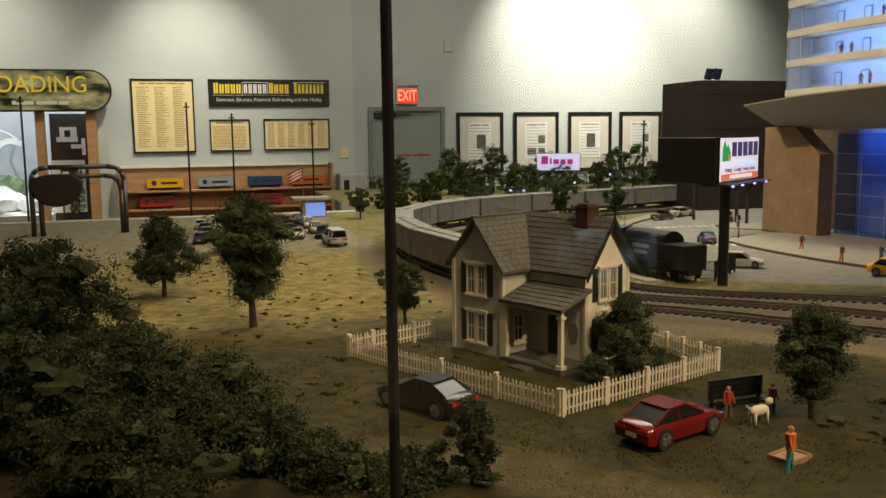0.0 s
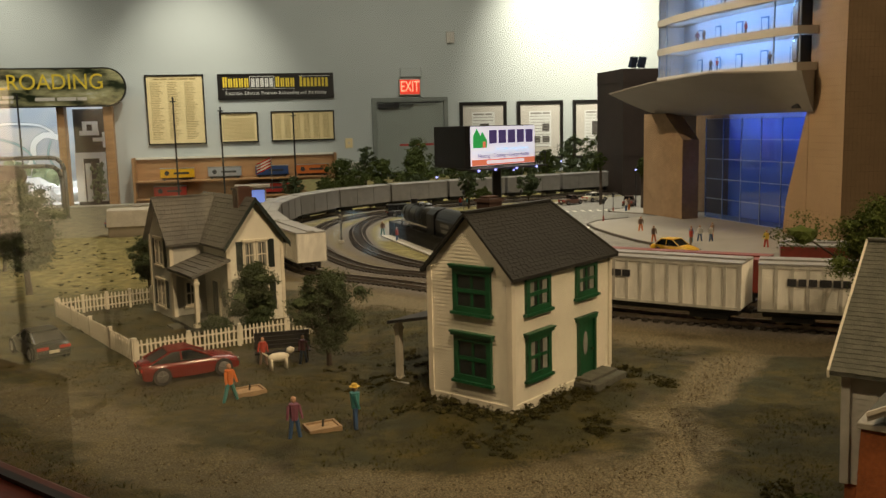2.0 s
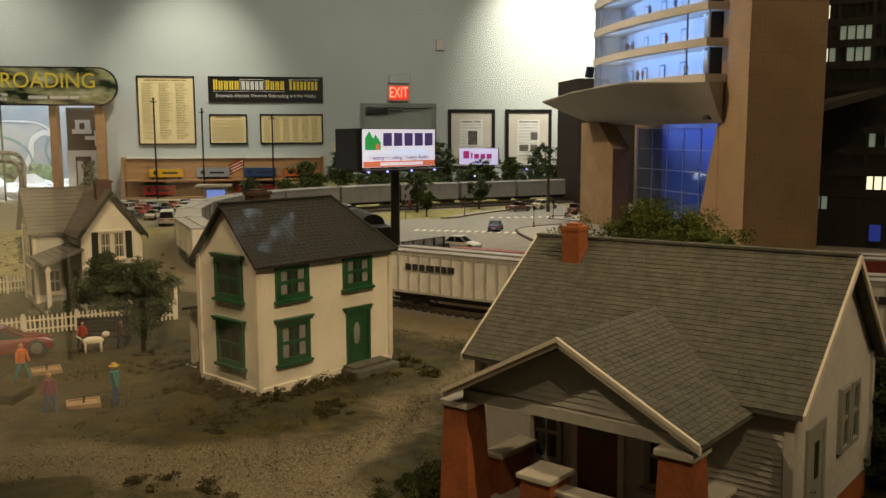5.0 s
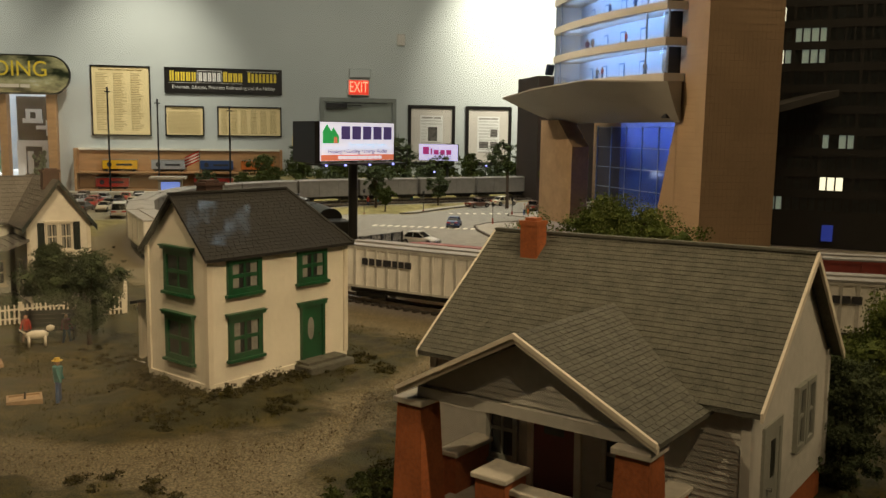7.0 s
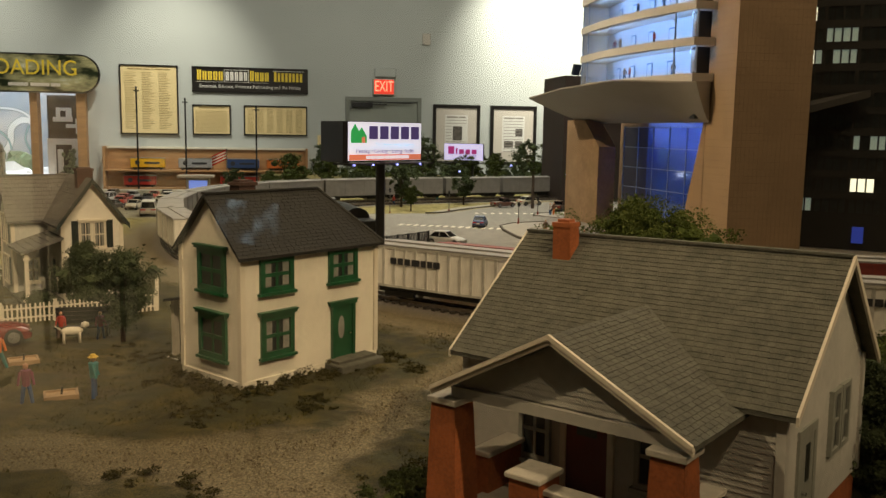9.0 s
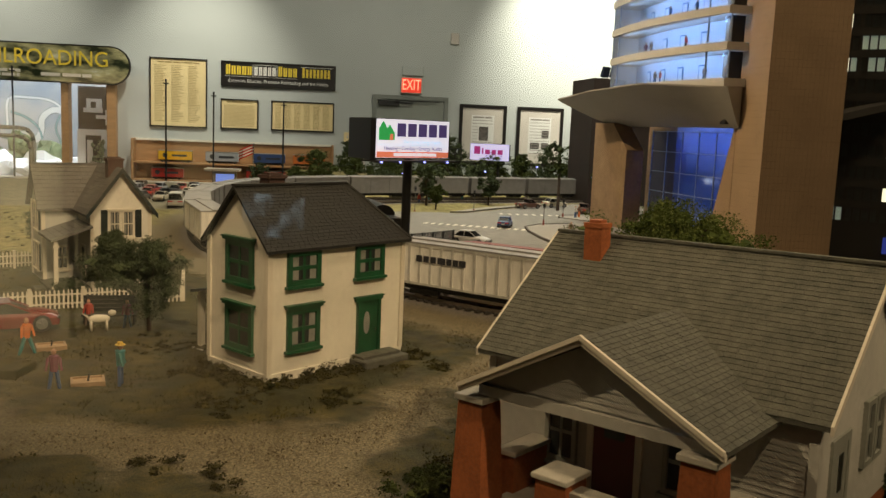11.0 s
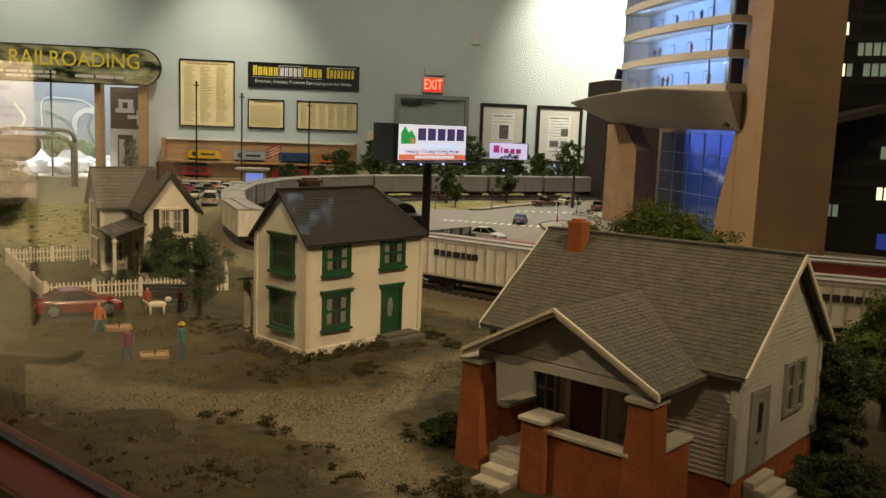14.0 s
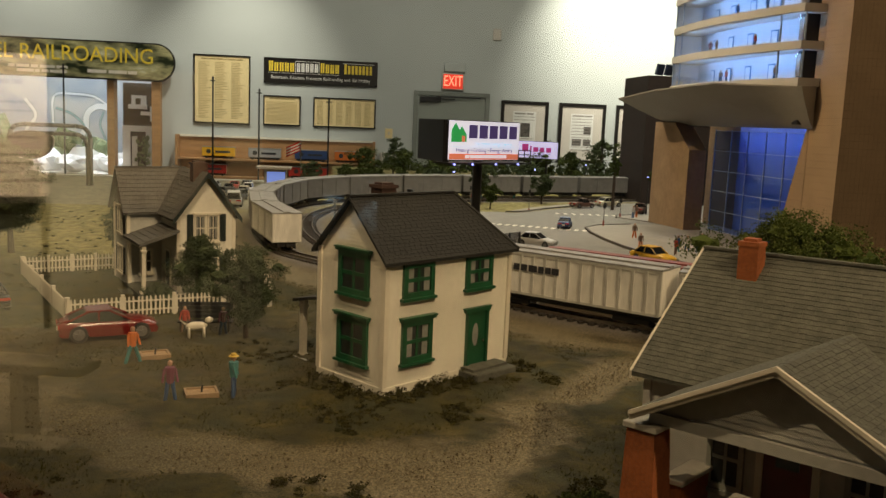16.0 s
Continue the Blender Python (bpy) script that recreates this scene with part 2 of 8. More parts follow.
def ground_z(x, y):
    return G0 - max(0.021 * sstep(-1.25, -1.10, -x) * sstep(0.55, 0.85, y), 0.04 * sstep(2.0, 2.8, y))

# ---- the room ----
LINE0, ALONG, INTO = Vector((0.215, 1.102)), Vector((0.678, -0.735)), Vector((0.735, 0.678))

FRONT = Matrix.Translation((LINE0.x, LINE0.y, 0)) @ Matrix.Rotation(math.atan2(ALONG.y, ALONG.x), 4, "Z")  # local x along the glass, y behind it


def build_room():
    bm = bmesh.new()
    box(bm, -9, -4.1, WALL_Y, WALL_Y + 0.14, 0, 4.6)
    box(bm, -1.05, 10, WALL_Y, WALL_Y + 0.14, 0, 4.6)
    box(bm, -4.1, -1.05, WALL_Y, WALL_Y + 0.14, 2.02, 4.6)
    structure("wall_north", bm, M_WALL, "pale blue-grey painted gallery wall under washing spotlights", "wall")
    for name, d in (("wall_west", (-9.14, -9, -5, WALL_Y + 2.5, 0, 4.6)), ("wall_east", (10, 10.14, -5, WALL_Y + 0.14, 0, 4.6)), ("wall_south", (-9, 10, -5.14, -5, 0, 4.6)),
                    ("wall_alcove", (-9, 0.5, WALL_Y + 2.4, WALL_Y + 2.5, 0, 4.6)), ("wall_partition", (-0.6, -0.5, WALL_Y + 0.14, WALL_Y + 2.4, 0, 4.6))):
        bm = bmesh.new()
        box(bm, *d)
        structure(name, bm, M_WALL if name in ("wall_alcove", "wall_partition", "wall_east") else M_DARKWALL, "plain painted wall closing the exhibition hall", "wall")
    bm = bmesh.new()
    box(bm, -9.2, 10.2, -5.2, WALL_Y + 2.6, -0.1, 0)
    structure("floor", bm, M_FLOOR, "dark carpeted floor of the exhibition hall", "floor")
    bm = bmesh.new()
    box(bm, -9.2, 10.2, -5.2, WALL_Y + 2.6, 4.6, 4.7)
    structure("ceiling", bm, M_CEIL, "dark painted ceiling over the hall", "ceiling")


build_room()

# ---- the layout's ground ----
TRACK1 = [(3.4, 0.62), (2.6, 0.98), (1.95, 1.38), (1.69, 1.62), (1.33, 2.08), (1.13, 2.45), (0.99, 2.85), (0.90, 3.35), (0.90, 3.9), (1.06, 4.5), (1.45, 4.98), (2.05, 5.3), (2.9, 5.56), (3.7, 5.85), (4.6, 6.2)]
TRACK2 = [(3.5, 0.84), (2.7, 1.2), (2.07, 1.57), (1.83, 1.79), (1.49, 2.22), (1.30, 2.56), (1.17, 2.95), (1.10, 3.4), (1.11, 3.9), (1.26, 4.42), (1.60, 4.83), (2.15, 5.1), (2.95, 5.36), (3.75, 5.65), (4.6, 5.98)]
TRACK3 = [(3.5, 1.2), (2.75, 1.55), (2.2, 1.85), (1.78, 2.2), (1.50, 2.6), (1.34, 3.05), (1.30, 3.5), (1.36, 4.1), (1.55, 4.6), (1.85, 4.95), (2.3, 5.2)]
LANE = [(-1.2, 1.75), (-0.5, 1.52), (0.0, 1.45), (0.32, 1.39), (0.52, 1.22), (0.68, 1.0), (0.86, 0.80), (1.1, 0.655), (1.30, 0.60), (1.40, 0.46), (1.435, 0.30), (1.52, 0.05), (1.75, -0.40), (2.1, -0.95)]
LANE_SIDE = [(1.30, 0.60), (1.47, 0.68), (1.58, 0.84), (1.70, 1.0), (1.86, 1.15)]


def spline(points, step=0.02):
    """A smooth way through the points, as evenly spaced places."""
    p = [Vector((2 * points[0][0] - points[1][0], 2 * points[0][1] - points[1][1]))] + [Vector(q) for q in points] + [Vector((2 * points[-1][0] - points[-2][0], 2 * points[-1][1] - points[-2][1]))]
    out = []
    for a, b, c, d in zip(p, p[1:], p[2:], p[3:]):
        for t in np.linspace(0, 1, max(2, int((c - b).length / step)), endpoint=False):
            out.append(0.5 * (2 * b + (c - a) * t + (2 * a - 5 * b + 4 * c - d) * t * t + (3 * b - a - 3 * c + d) * t ** 3))
    return out + [p[-2]]


WAYS = {k: spline(v) for k, v in (("t1", TRACK1), ("t2", TRACK2), ("t3", TRACK3), ("lane", LANE), ("side", LANE_SIDE))}


def far_from(way, xy):
    """The distance of each row of xy to a way."""
    w = np.array([(q.x, q.y) for q in WAYS[way]][::2])
    out = np.full(len(xy), 9.0)
    for i in range(0, len(xy), 4000):
        out[i:i + 4000] = np.sqrt(((xy[i:i + 4000, None] - w[None]) ** 2).sum(-1)).min(1)
    return out


def ground_material():
    m, n, l, bsdf = nodes_of("scenic_ground")
    co = n.new("ShaderNodeTexCoord")

    def noise_of(scale, detail=5):
        t = n.new("ShaderNodeTexNoise")
        t.inputs["Scale"].default_value, t.inputs["Detail"].default_value = scale, detail
        l.new(co.outputs["Object"], t.inputs["Vector"])
        return t.outputs[0]

    def ramp(value, *stops):
        r = n.new("ShaderNodeValToRGB")
        while len(r.color_ramp.elements) < len(stops):
            r.color_ramp.elements.new(0.5)
        for e, (p, c) in zip(r.color_ramp.elements, stops):
            e.position, e.color = p, (*c, 1)
        l.new(value, r.inputs[0])
        return r.outputs[0]

    def blend(fac, a, b):
        x = n.new("ShaderNodeMix")
        x.data_type = "RGBA"
        l.new(fac, x.inputs[0])
        l.new(a, x.inputs[6])
        l.new(b, x.inputs[7])
        return x.outputs[2]

    fine, mid, coarse = noise_of(420, 3), noise_of(26, 6), noise_of(5, 4)
    speck, moss = noise_of(310, 5), noise_of(13, 5)
    mixed = n.new("ShaderNodeMath")
    mixed.operation = "MULTIPLY_ADD"
    mixed.inputs[1].default_value = 0.55
    l.new(speck, mixed.inputs[0])
    half = n.new("ShaderNodeMath")
    half.operation = "MULTIPLY"
    half.inputs[1].default_value = 0.45
    l.new(mid, half.inputs[0])
    l.new(half.outputs[0], mixed.inputs[2])
    mid = mixed.outputs[0]
    soil = ramp(mid, (0.40, (0.024, 0.018, 0.007)), (0.60, (0.062, 0.046, 0.017)))
    turf = ramp(mid, (0.40, (0.018, 0.018, 0.003)), (0.5, (0.044, 0.037, 0.005)), (0.62, (0.094, 0.074, 0.010)))
    grit = ramp(speck, (0.36, (0.085, 0.068, 0.036)), (0.5, (0.155, 0.126, 0.070)), (0.68, (0.27, 0.226, 0.136)))
    stone = ramp(fine, (0.3, (0.05, 0.043, 0.036)), (0.7, (0.22, 0.19, 0.16)))
    tar = ramp(mid, (0.4, (0.18, 0.168, 0.145)), (0.6, (0.27, 0.252, 0.22)))
    far = ramp(mid, (0.40, (0.10, 0.088, 0.024)), (0.5, (0.20, 0.17, 0.055)), (0.6, (0.33, 0.28, 0.11)))
    at = n.new("ShaderNodeAttribute")
    at.attribute_name = "zone"
    sep = n.new("ShaderNodeSeparateColor")
    l.new(at.outputs["Color"], sep.inputs[0])
    at2 = n.new("ShaderNodeAttribute")
    at2.attribute_name = "field"
    sep2 = n.new("ShaderNodeSeparateColor")
    l.new(at2.outputs["Color"], sep2.inputs[0])
    patch = n.new("ShaderNodeMapRange")
    patch.inputs[1].default_value, patch.inputs[2].default_value = 0.52, 0.72
    l.new(coarse, patch.inputs[0])
    c = blend(patch.outputs[0], turf, soil)
    tuft = n.new("ShaderNodeMapRange")
    tuft.inputs[1].default_value, tuft.inputs[2].default_value, tuft.inputs[4].default_value = 0.50, 0.62, 0.85
    l.new(moss, tuft.inputs[0])
    c = blend(tuft.outputs[0], c, ramp(speck, (0.35, (0.010, 0.013, 0.004)), (0.65, (0.042, 0.043, 0.011))))
    c = blend(sep2.outputs[0], c, far)
    c = blend(sep.outputs[0], c, grit)
    c = blend(sep.outputs[2], c, stone)
    c = blend(sep.outputs[1], c, tar)
    l.new(c, bsdf.inputs["Base Color"])
    bsdf.inputs["Roughness"].default_value = 0.95
    b = n.new("ShaderNodeBump")
    b.inputs["Strength"].default_value, b.inputs["Distance"].default_value = 0.7, 0.004
    l.new(fine, b.inputs["Height"])
    l.new(b.outputs[0], bsdf.inputs["Normal"])
    return m


def build_ground():
    def spaced(a, lo, hi, b, fine, rough):
        return np.concatenate([np.arange(a, lo, rough), np.arange(lo, hi, fine), np.arange(hi, b, rough)])
    ss, ww = spaced(-6.5, -1.7, 2.1, 5.0, 0.0115, 0.06), np.concatenate([np.arange(-0.46, 1.75, 0.0115), np.arange(1.75, 4.2, 0.03), np.arange(4.2, 9.5, 0.08)])
    S, W = np.meshgrid(ss, ww, indexing="ij")
    X = LINE0.x + ALONG.x * S + INTO.x * W
    Y = LINE0.y + ALONG.y * S + INTO.y * W
    xy = np.stack([X.ravel(), Y.ravel()], 1)
    wob = np.array([noise.noise((x * 9, y * 9, 0)) for x, y in xy])
    wob2 = np.array([noise.noise((x * 40, y * 40, 3)) for x, y in xy])
    lane = np.minimum(far_from("lane", xy) - 0.085, far_from("side", xy) - 0.055)
    t1, t2, t3 = far_from("t1", xy), far_from("t2", xy), far_from("t3", xy)
    near_tracks = np.minimum(np.minimum(t1, t2), t3)
    x, y = xy.T
    gravel = np.clip(0.5 - (lane + 0.07 * wob + 0.035 * wob2) / 0.045, 0, 1)
    yard = np.clip(0.5 - (np.minimum(t1, t2) - 0.22 + 0.05 * wob) / 0.06, 0, 1) * np.clip((4.35 - y) / 0.2, 0, 1)
    ballast = np.clip(0.5 - (near_tracks - 0.075) / 0.02, 0, 1)
    gravel = gravel * (0.5 + 0.5 * np.clip((x - 0.88) / 0.25, 0, 1))
    gravel = np.maximum(gravel, yard)
    inside = (x - 1.78) * 0.68 + (y - 2.2) * 0.73
    park = (x - 2.31) * -0.709 + (y - 4.54) * 0.705
    tar = np.clip((inside - 0.49 + 0.02 * wob) / 0.03, 0, 1) * np.clip(-park / 0.04, 0, 1) * np.clip((x - 1.72 - 0.02 * wob) / 0.02, 0, 1)
    lot = np.clip((y - 4.25) / 0.03, 0, 1) * np.clip((0.86 - x) / 0.02, 0, 1) * np.clip((x + 1.3) / 0.02, 0, 1)
    lot = np.maximum(lot, np.clip(0.5 - (np.hypot((x - 1.9) * 0.9, y - 4.0) - 0.62) / 0.03, 0, 1) * (t3 > 0.09) * np.clip((4.50 + 0.02 * wob - y) / 0.02, 0, 1))
    tar = np.maximum(tar, np.where(x < 0.9, 0.55, 1.0) * lot) * (near_tracks > 0.1)
    base = np.array([ground_z(a, b) for a, b in xy])
    z = base
    rough = (1 - np.maximum(tar, 0)) * (1 - 0.6 * gravel)
    z = z + rough * (0.005 * wob + 0.0035 * wob2) + 0.012 * ballast - 0.004 * gravel
    z = np.where(near_tracks < 0.07, base + 0.008, z)
    sv, wv = S.ravel(), W.ravel()
    keep = ((wv > -0.006) | (sv < -0.03)) & (y < 9.0) & (x > -2.6) & (x < 7.5) & ((x > 1.13) | (y < 6.36) | (near_tracks < 0.2))
    ns, nw = S.shape
    idx = np.arange(ns * nw).reshape(ns, nw)
    quads = np.stack([idx[:-1, :-1], idx[1:, :-1], idx[1:, 1:], idx[:-1, 1:]], -1).reshape(-1, 4)
    quads = quads[keep[quads].all(1)]
    used, back = np.unique(quads, return_inverse=True)
    me = bpy.data.meshes.new("ground")
    me.from_pydata(np.stack([x, y, z], 1)[used].tolist(), [], back.reshape(-1, 4).tolist())
    field = np.clip((y - 2.25 - 0.1 * wob) / 0.5, 0, 1)
    for name, cols in (("zone", (gravel, tar, ballast)), ("field", (field, field, field))):
        a = me.color_attributes.new(name, "FLOAT_COLOR", "POINT")
        a.data.foreach_set("color", np.stack([*[c[used] for c in cols], np.ones(len(used))], 1).astype(np.float32).ravel())
    me.materials.append(ground_material())
    smooth(tagged(new("ground", me), "scenic model ground of turf, dirt lane, ballast and street", "ground", kind="structure"))
    bm = bmesh.new()
    box(bm, -0.03, 5.0, 0.004, 0.03, 0.0, 1.16)
    box(bm, -6.5, -0.03, -0.46, -0.43, 0.0, 1.17)
    box(bm, -0.05, -0.03, -0.43, 0.004, 0.0, 1.17)
    back = bmesh.new()
    box(back, -2.6, 1.15, 6.27, 6.39, 0.0, 1.146)
    structure("fascia_back", back, M_CONC, "grey edging behind the model car park", "fascia")
    ob = structure("fascia", bm, M_REDWOOD, "red-brown wooden front of the layout table", "fascia")
    ob.matrix_basis = FRONT


build_ground()


def along(way, s):
    """The place and heading at s metres along a way."""
    pts = WAYS[way]
    for a, b in zip(pts, pts[1:]):
        d = (b - a).length
        if s <= d:
            p = a + (b - a) * (s / d)
            return p, math.atan2((b - a).y, (b - a).x)
        s -= d
    return pts[-1], 0.0


def build_track(way, name):
    base = lambda p: ground_z(p.x, p.y) + 0.008
    pts = WAYS[way]
    track = thing(name, Matrix(), "double steel rails on dark wooden ties in grey ballast", "railway track", kind="structure")
    for side in (-1, 1):
        bm = bmesh.new()
        rows = []
        for i, p in enumerate(pts):
            a, b = pts[max(0, i - 1)], pts[min(len(pts) - 1, i + 1)]
            nrm = Vector((-(b - a).y, (b - a).x)).normalized()
            rows.append([bm.verts.new((*(p + nrm * (side * 0.0225 + o)), base(p) + h)) for o, h in ((-0.0022, 0.004), (-0.0022, 0.013), (0.0022, 0.013), (0.0022, 0.004))])
        for r, q in zip(rows, rows[1:]):
            for k in range(3):
                bm.faces.new((r[k], r[k + 1], q[k + 1], q[k]))
        part("rail", bm, M_STEEL, track)
    total = sum((b - a).length for a, b in zip(pts, pts[1:]))
    bm = bmesh.new()
    for k in range(int(total / 0.026)):
        p, ang = along(way, k * 0.026)
        box(bm, -0.006, 0.006, -0.042, 0.042, 0, 0.006, pose(p.x, p.y, base(p), 0, 0, math.degrees(ang)))
    tagged(part("ties", bm, M_TIE, track), kind="stuff")


for way, name in (("t1", "track_1"), ("t2", "track_2"), ("t3", "track_3")):
    build_track(way, name)

# ---- houses ----


def siding(bm, a, b, z0, z1, out, course=0.006, apex=None, proud=0.0013, peak=0.5):
    """Clapboards on a wall from a to b (local x, y), up to z1, or on into a gable up to apex."""
    a, b, out = Vector(a), Vector(b), Vector(out)
    top = apex if apex else z1
    n = int((top - z0) / course)
    for i in range(n):
        lo, hi = z0 + i * course, min(top, z0 + (i + 1) * course)
        cut = [0.0, 0.0]
        for k, zz in enumerate((lo, hi)):
            if zz > z1 and apex:
                cut[k] = (zz - z1) / (apex - z1)
        quad = []
        for zz, c, o in ((lo, cut[0], proud), (hi, cut[1], 0.0)):
            for f in (c * peak, 1 - c * (1 - peak)):
                p = a + (b - a) * f + out * o
                quad.append(bm.verts.new((p.x, p.y, zz)))
        bm.faces.new((quad[0], quad[1], quad[3], quad[2]))
        p, q = a + (b - a) * cut[0] * peak, b + (a - b) * cut[0] * (1 - peak)
        u, v = bm.verts.new((p.x, p.y, lo)), bm.verts.new((q.x, q.y, lo))
        bm.faces.new((u, v, quad[1], quad[0]))


def shingles(bm, o, ax, length, up, height, rows, tab, t, seed, left=0.0, right=0.0):
    """Courses of single shingles on a slope: o at the eave, ax along it, up to the ridge; unit vectors. left, right: how far a slanted end runs in at the top."""
    rnd = random.Random(seed)
    o, ax, up = Vector(o), Vector(ax), Vector(up)
    nrm = ax.cross(up)
    if nrm.z < 0:
        nrm = -nrm
    step = height / rows
    for r in range(rows):
        x = -tab * rnd.random()
        while x < length:
            w = tab * rnd.uniform(0.85, 1.15)
            x0, x1 = max(left * (r + 0.5) / rows, x), min(length - right * (r + 0.5) / rows, x + w - tab * 0.06)
            if x1 > x0:
                k = t * rnd.uniform(0.75, 1.5)
                lo, hi = r * step - step * rnd.uniform(0, 0.1), min(height, (r + 1.15) * step)
                c = [o + ax * xx + up * u + nrm * h for xx, u, h in ((x0, lo, 0), (x1, lo, 0), (x1, lo, k + t), (x0, lo, k + t), (x0, hi, t * 0.3), (x1, hi, t * 0.3))]
                v = [bm.verts.new(p) for p in c]
                bm.faces.new((v[0], v[1], v[2], v[3]))
                bm.faces.new((v[3], v[2], v[5], v[4]))
                bm.faces.new((v[0], v[3], v[4]))
                bm.faces.new((v[1], v[5], v[2]))
            x += w


def on_wall(a, b):
    """The frame of a wall from a to b: x along it, y up, z out to its right-hand side."""
    d = (Vector(b) - Vector(a)).normalized()
    return Matrix(((d.x, 0, d.y, a[0]), (d.y, 0, -d.x, a[1]), (0, 1, 0, 0), (0, 0, 0, 1)))


def window(parent, m, x, y, w, h, frame_mat, pane_mat=None, cross=True, hood=True, bar=0.006, proud=0.006, sill=True, curtain=None, mull=1):
    """A sash window on the wall frame m, its lower left at x, y."""
    win = new("window")
    win.parent = parent
    win.matrix_basis = m @ Matrix.Translation((x, y, 0))
    bm = bmesh.new()
    for d in ((0, bar, 0, h), (w - bar, w, 0, h), (bar, w - bar, 0, bar), (bar, w - bar, h - bar, h)):
        box(bm, *d, -0.002, proud)
    part("window_frame", bm, frame_mat, win)
    bm = bmesh.new()
    box(bm, bar, w - bar, h * 0.5 - bar * 0.35, h * 0.5 + bar * 0.35, 0, proud * 0.75)
    for k in range(mull):
        xx = w * (k + 1) / (mull + 1)
        if cross:
            box(bm, xx - bar * 0.28, xx + bar * 0.28, bar, h - bar, 0, proud * 0.65)
    part("sash_bar", bm, frame_mat, win)
    boxpart("pane", (bar, w - bar, bar, h - bar, 0.0005, 0.0026), pane_mat or M_PANE, win)
    if curtain:
        for x0, x1 in ((bar + 0.001, bar + w * 0.2), (w - bar - w * 0.2, w - bar - 0.001)):
            boxpart("curtain", (x0, x1, bar + 0.001, h - bar - 0.001, 0.0027, 0.0034), curtain, win)
    if hood:
        bm = bmesh.new()
        box(bm, -0.004, w + 0.004, h, h + 0.005, -0.002, proud + 0.004)
        box(bm, -0.006, w + 0.006, h + 0.005, h + 0.008, -0.002, proud + 0.006)
        part("hood", bm, frame_mat, win)
    if sill:
        boxpart("window_sill", (-0.004, w + 0.004, -0.005, 0, -0.002, proud + 0.004), frame_mat, win)
    return win


def bricks(parent, name, m, x0, x1, y0, y1, taper=0.0, course=0.0042, length=0.0105, z=0.0, material=None):
    """A field of joined small bricks on a face, a touch proud of it."""
    bm = bmesh.new()
    rnd = random.Random(len(name) + int(x0 * 1000))
    n = int((y1 - y0) / course)
    for i in range(n):
        y = y0 + i * course
        t = taper * (i / n)
        a, b = x0 + t, x1 - t
        x = a - (length / 2 if i % 2 else 0)
        while x < b:
            p, q = max(a, x), min(b, x + length - 0.0006)
            if q - p > 0.001:
                k = rnd.uniform(0.0003, 0.0007)
                v = [bm.verts.new(c) for c in ((p, y, z + k), (q, y, z + k), (q, y + course - 0.0006, z + k), (p, y + course - 0.0006, z + k))]
                bm.faces.new(v)
            x += length
    bmesh.ops.transform(bm, matrix=m, verts=bm.verts[:])
    return tagged(part(name, bm, material or M_BRICK, parent), kind="stuff")


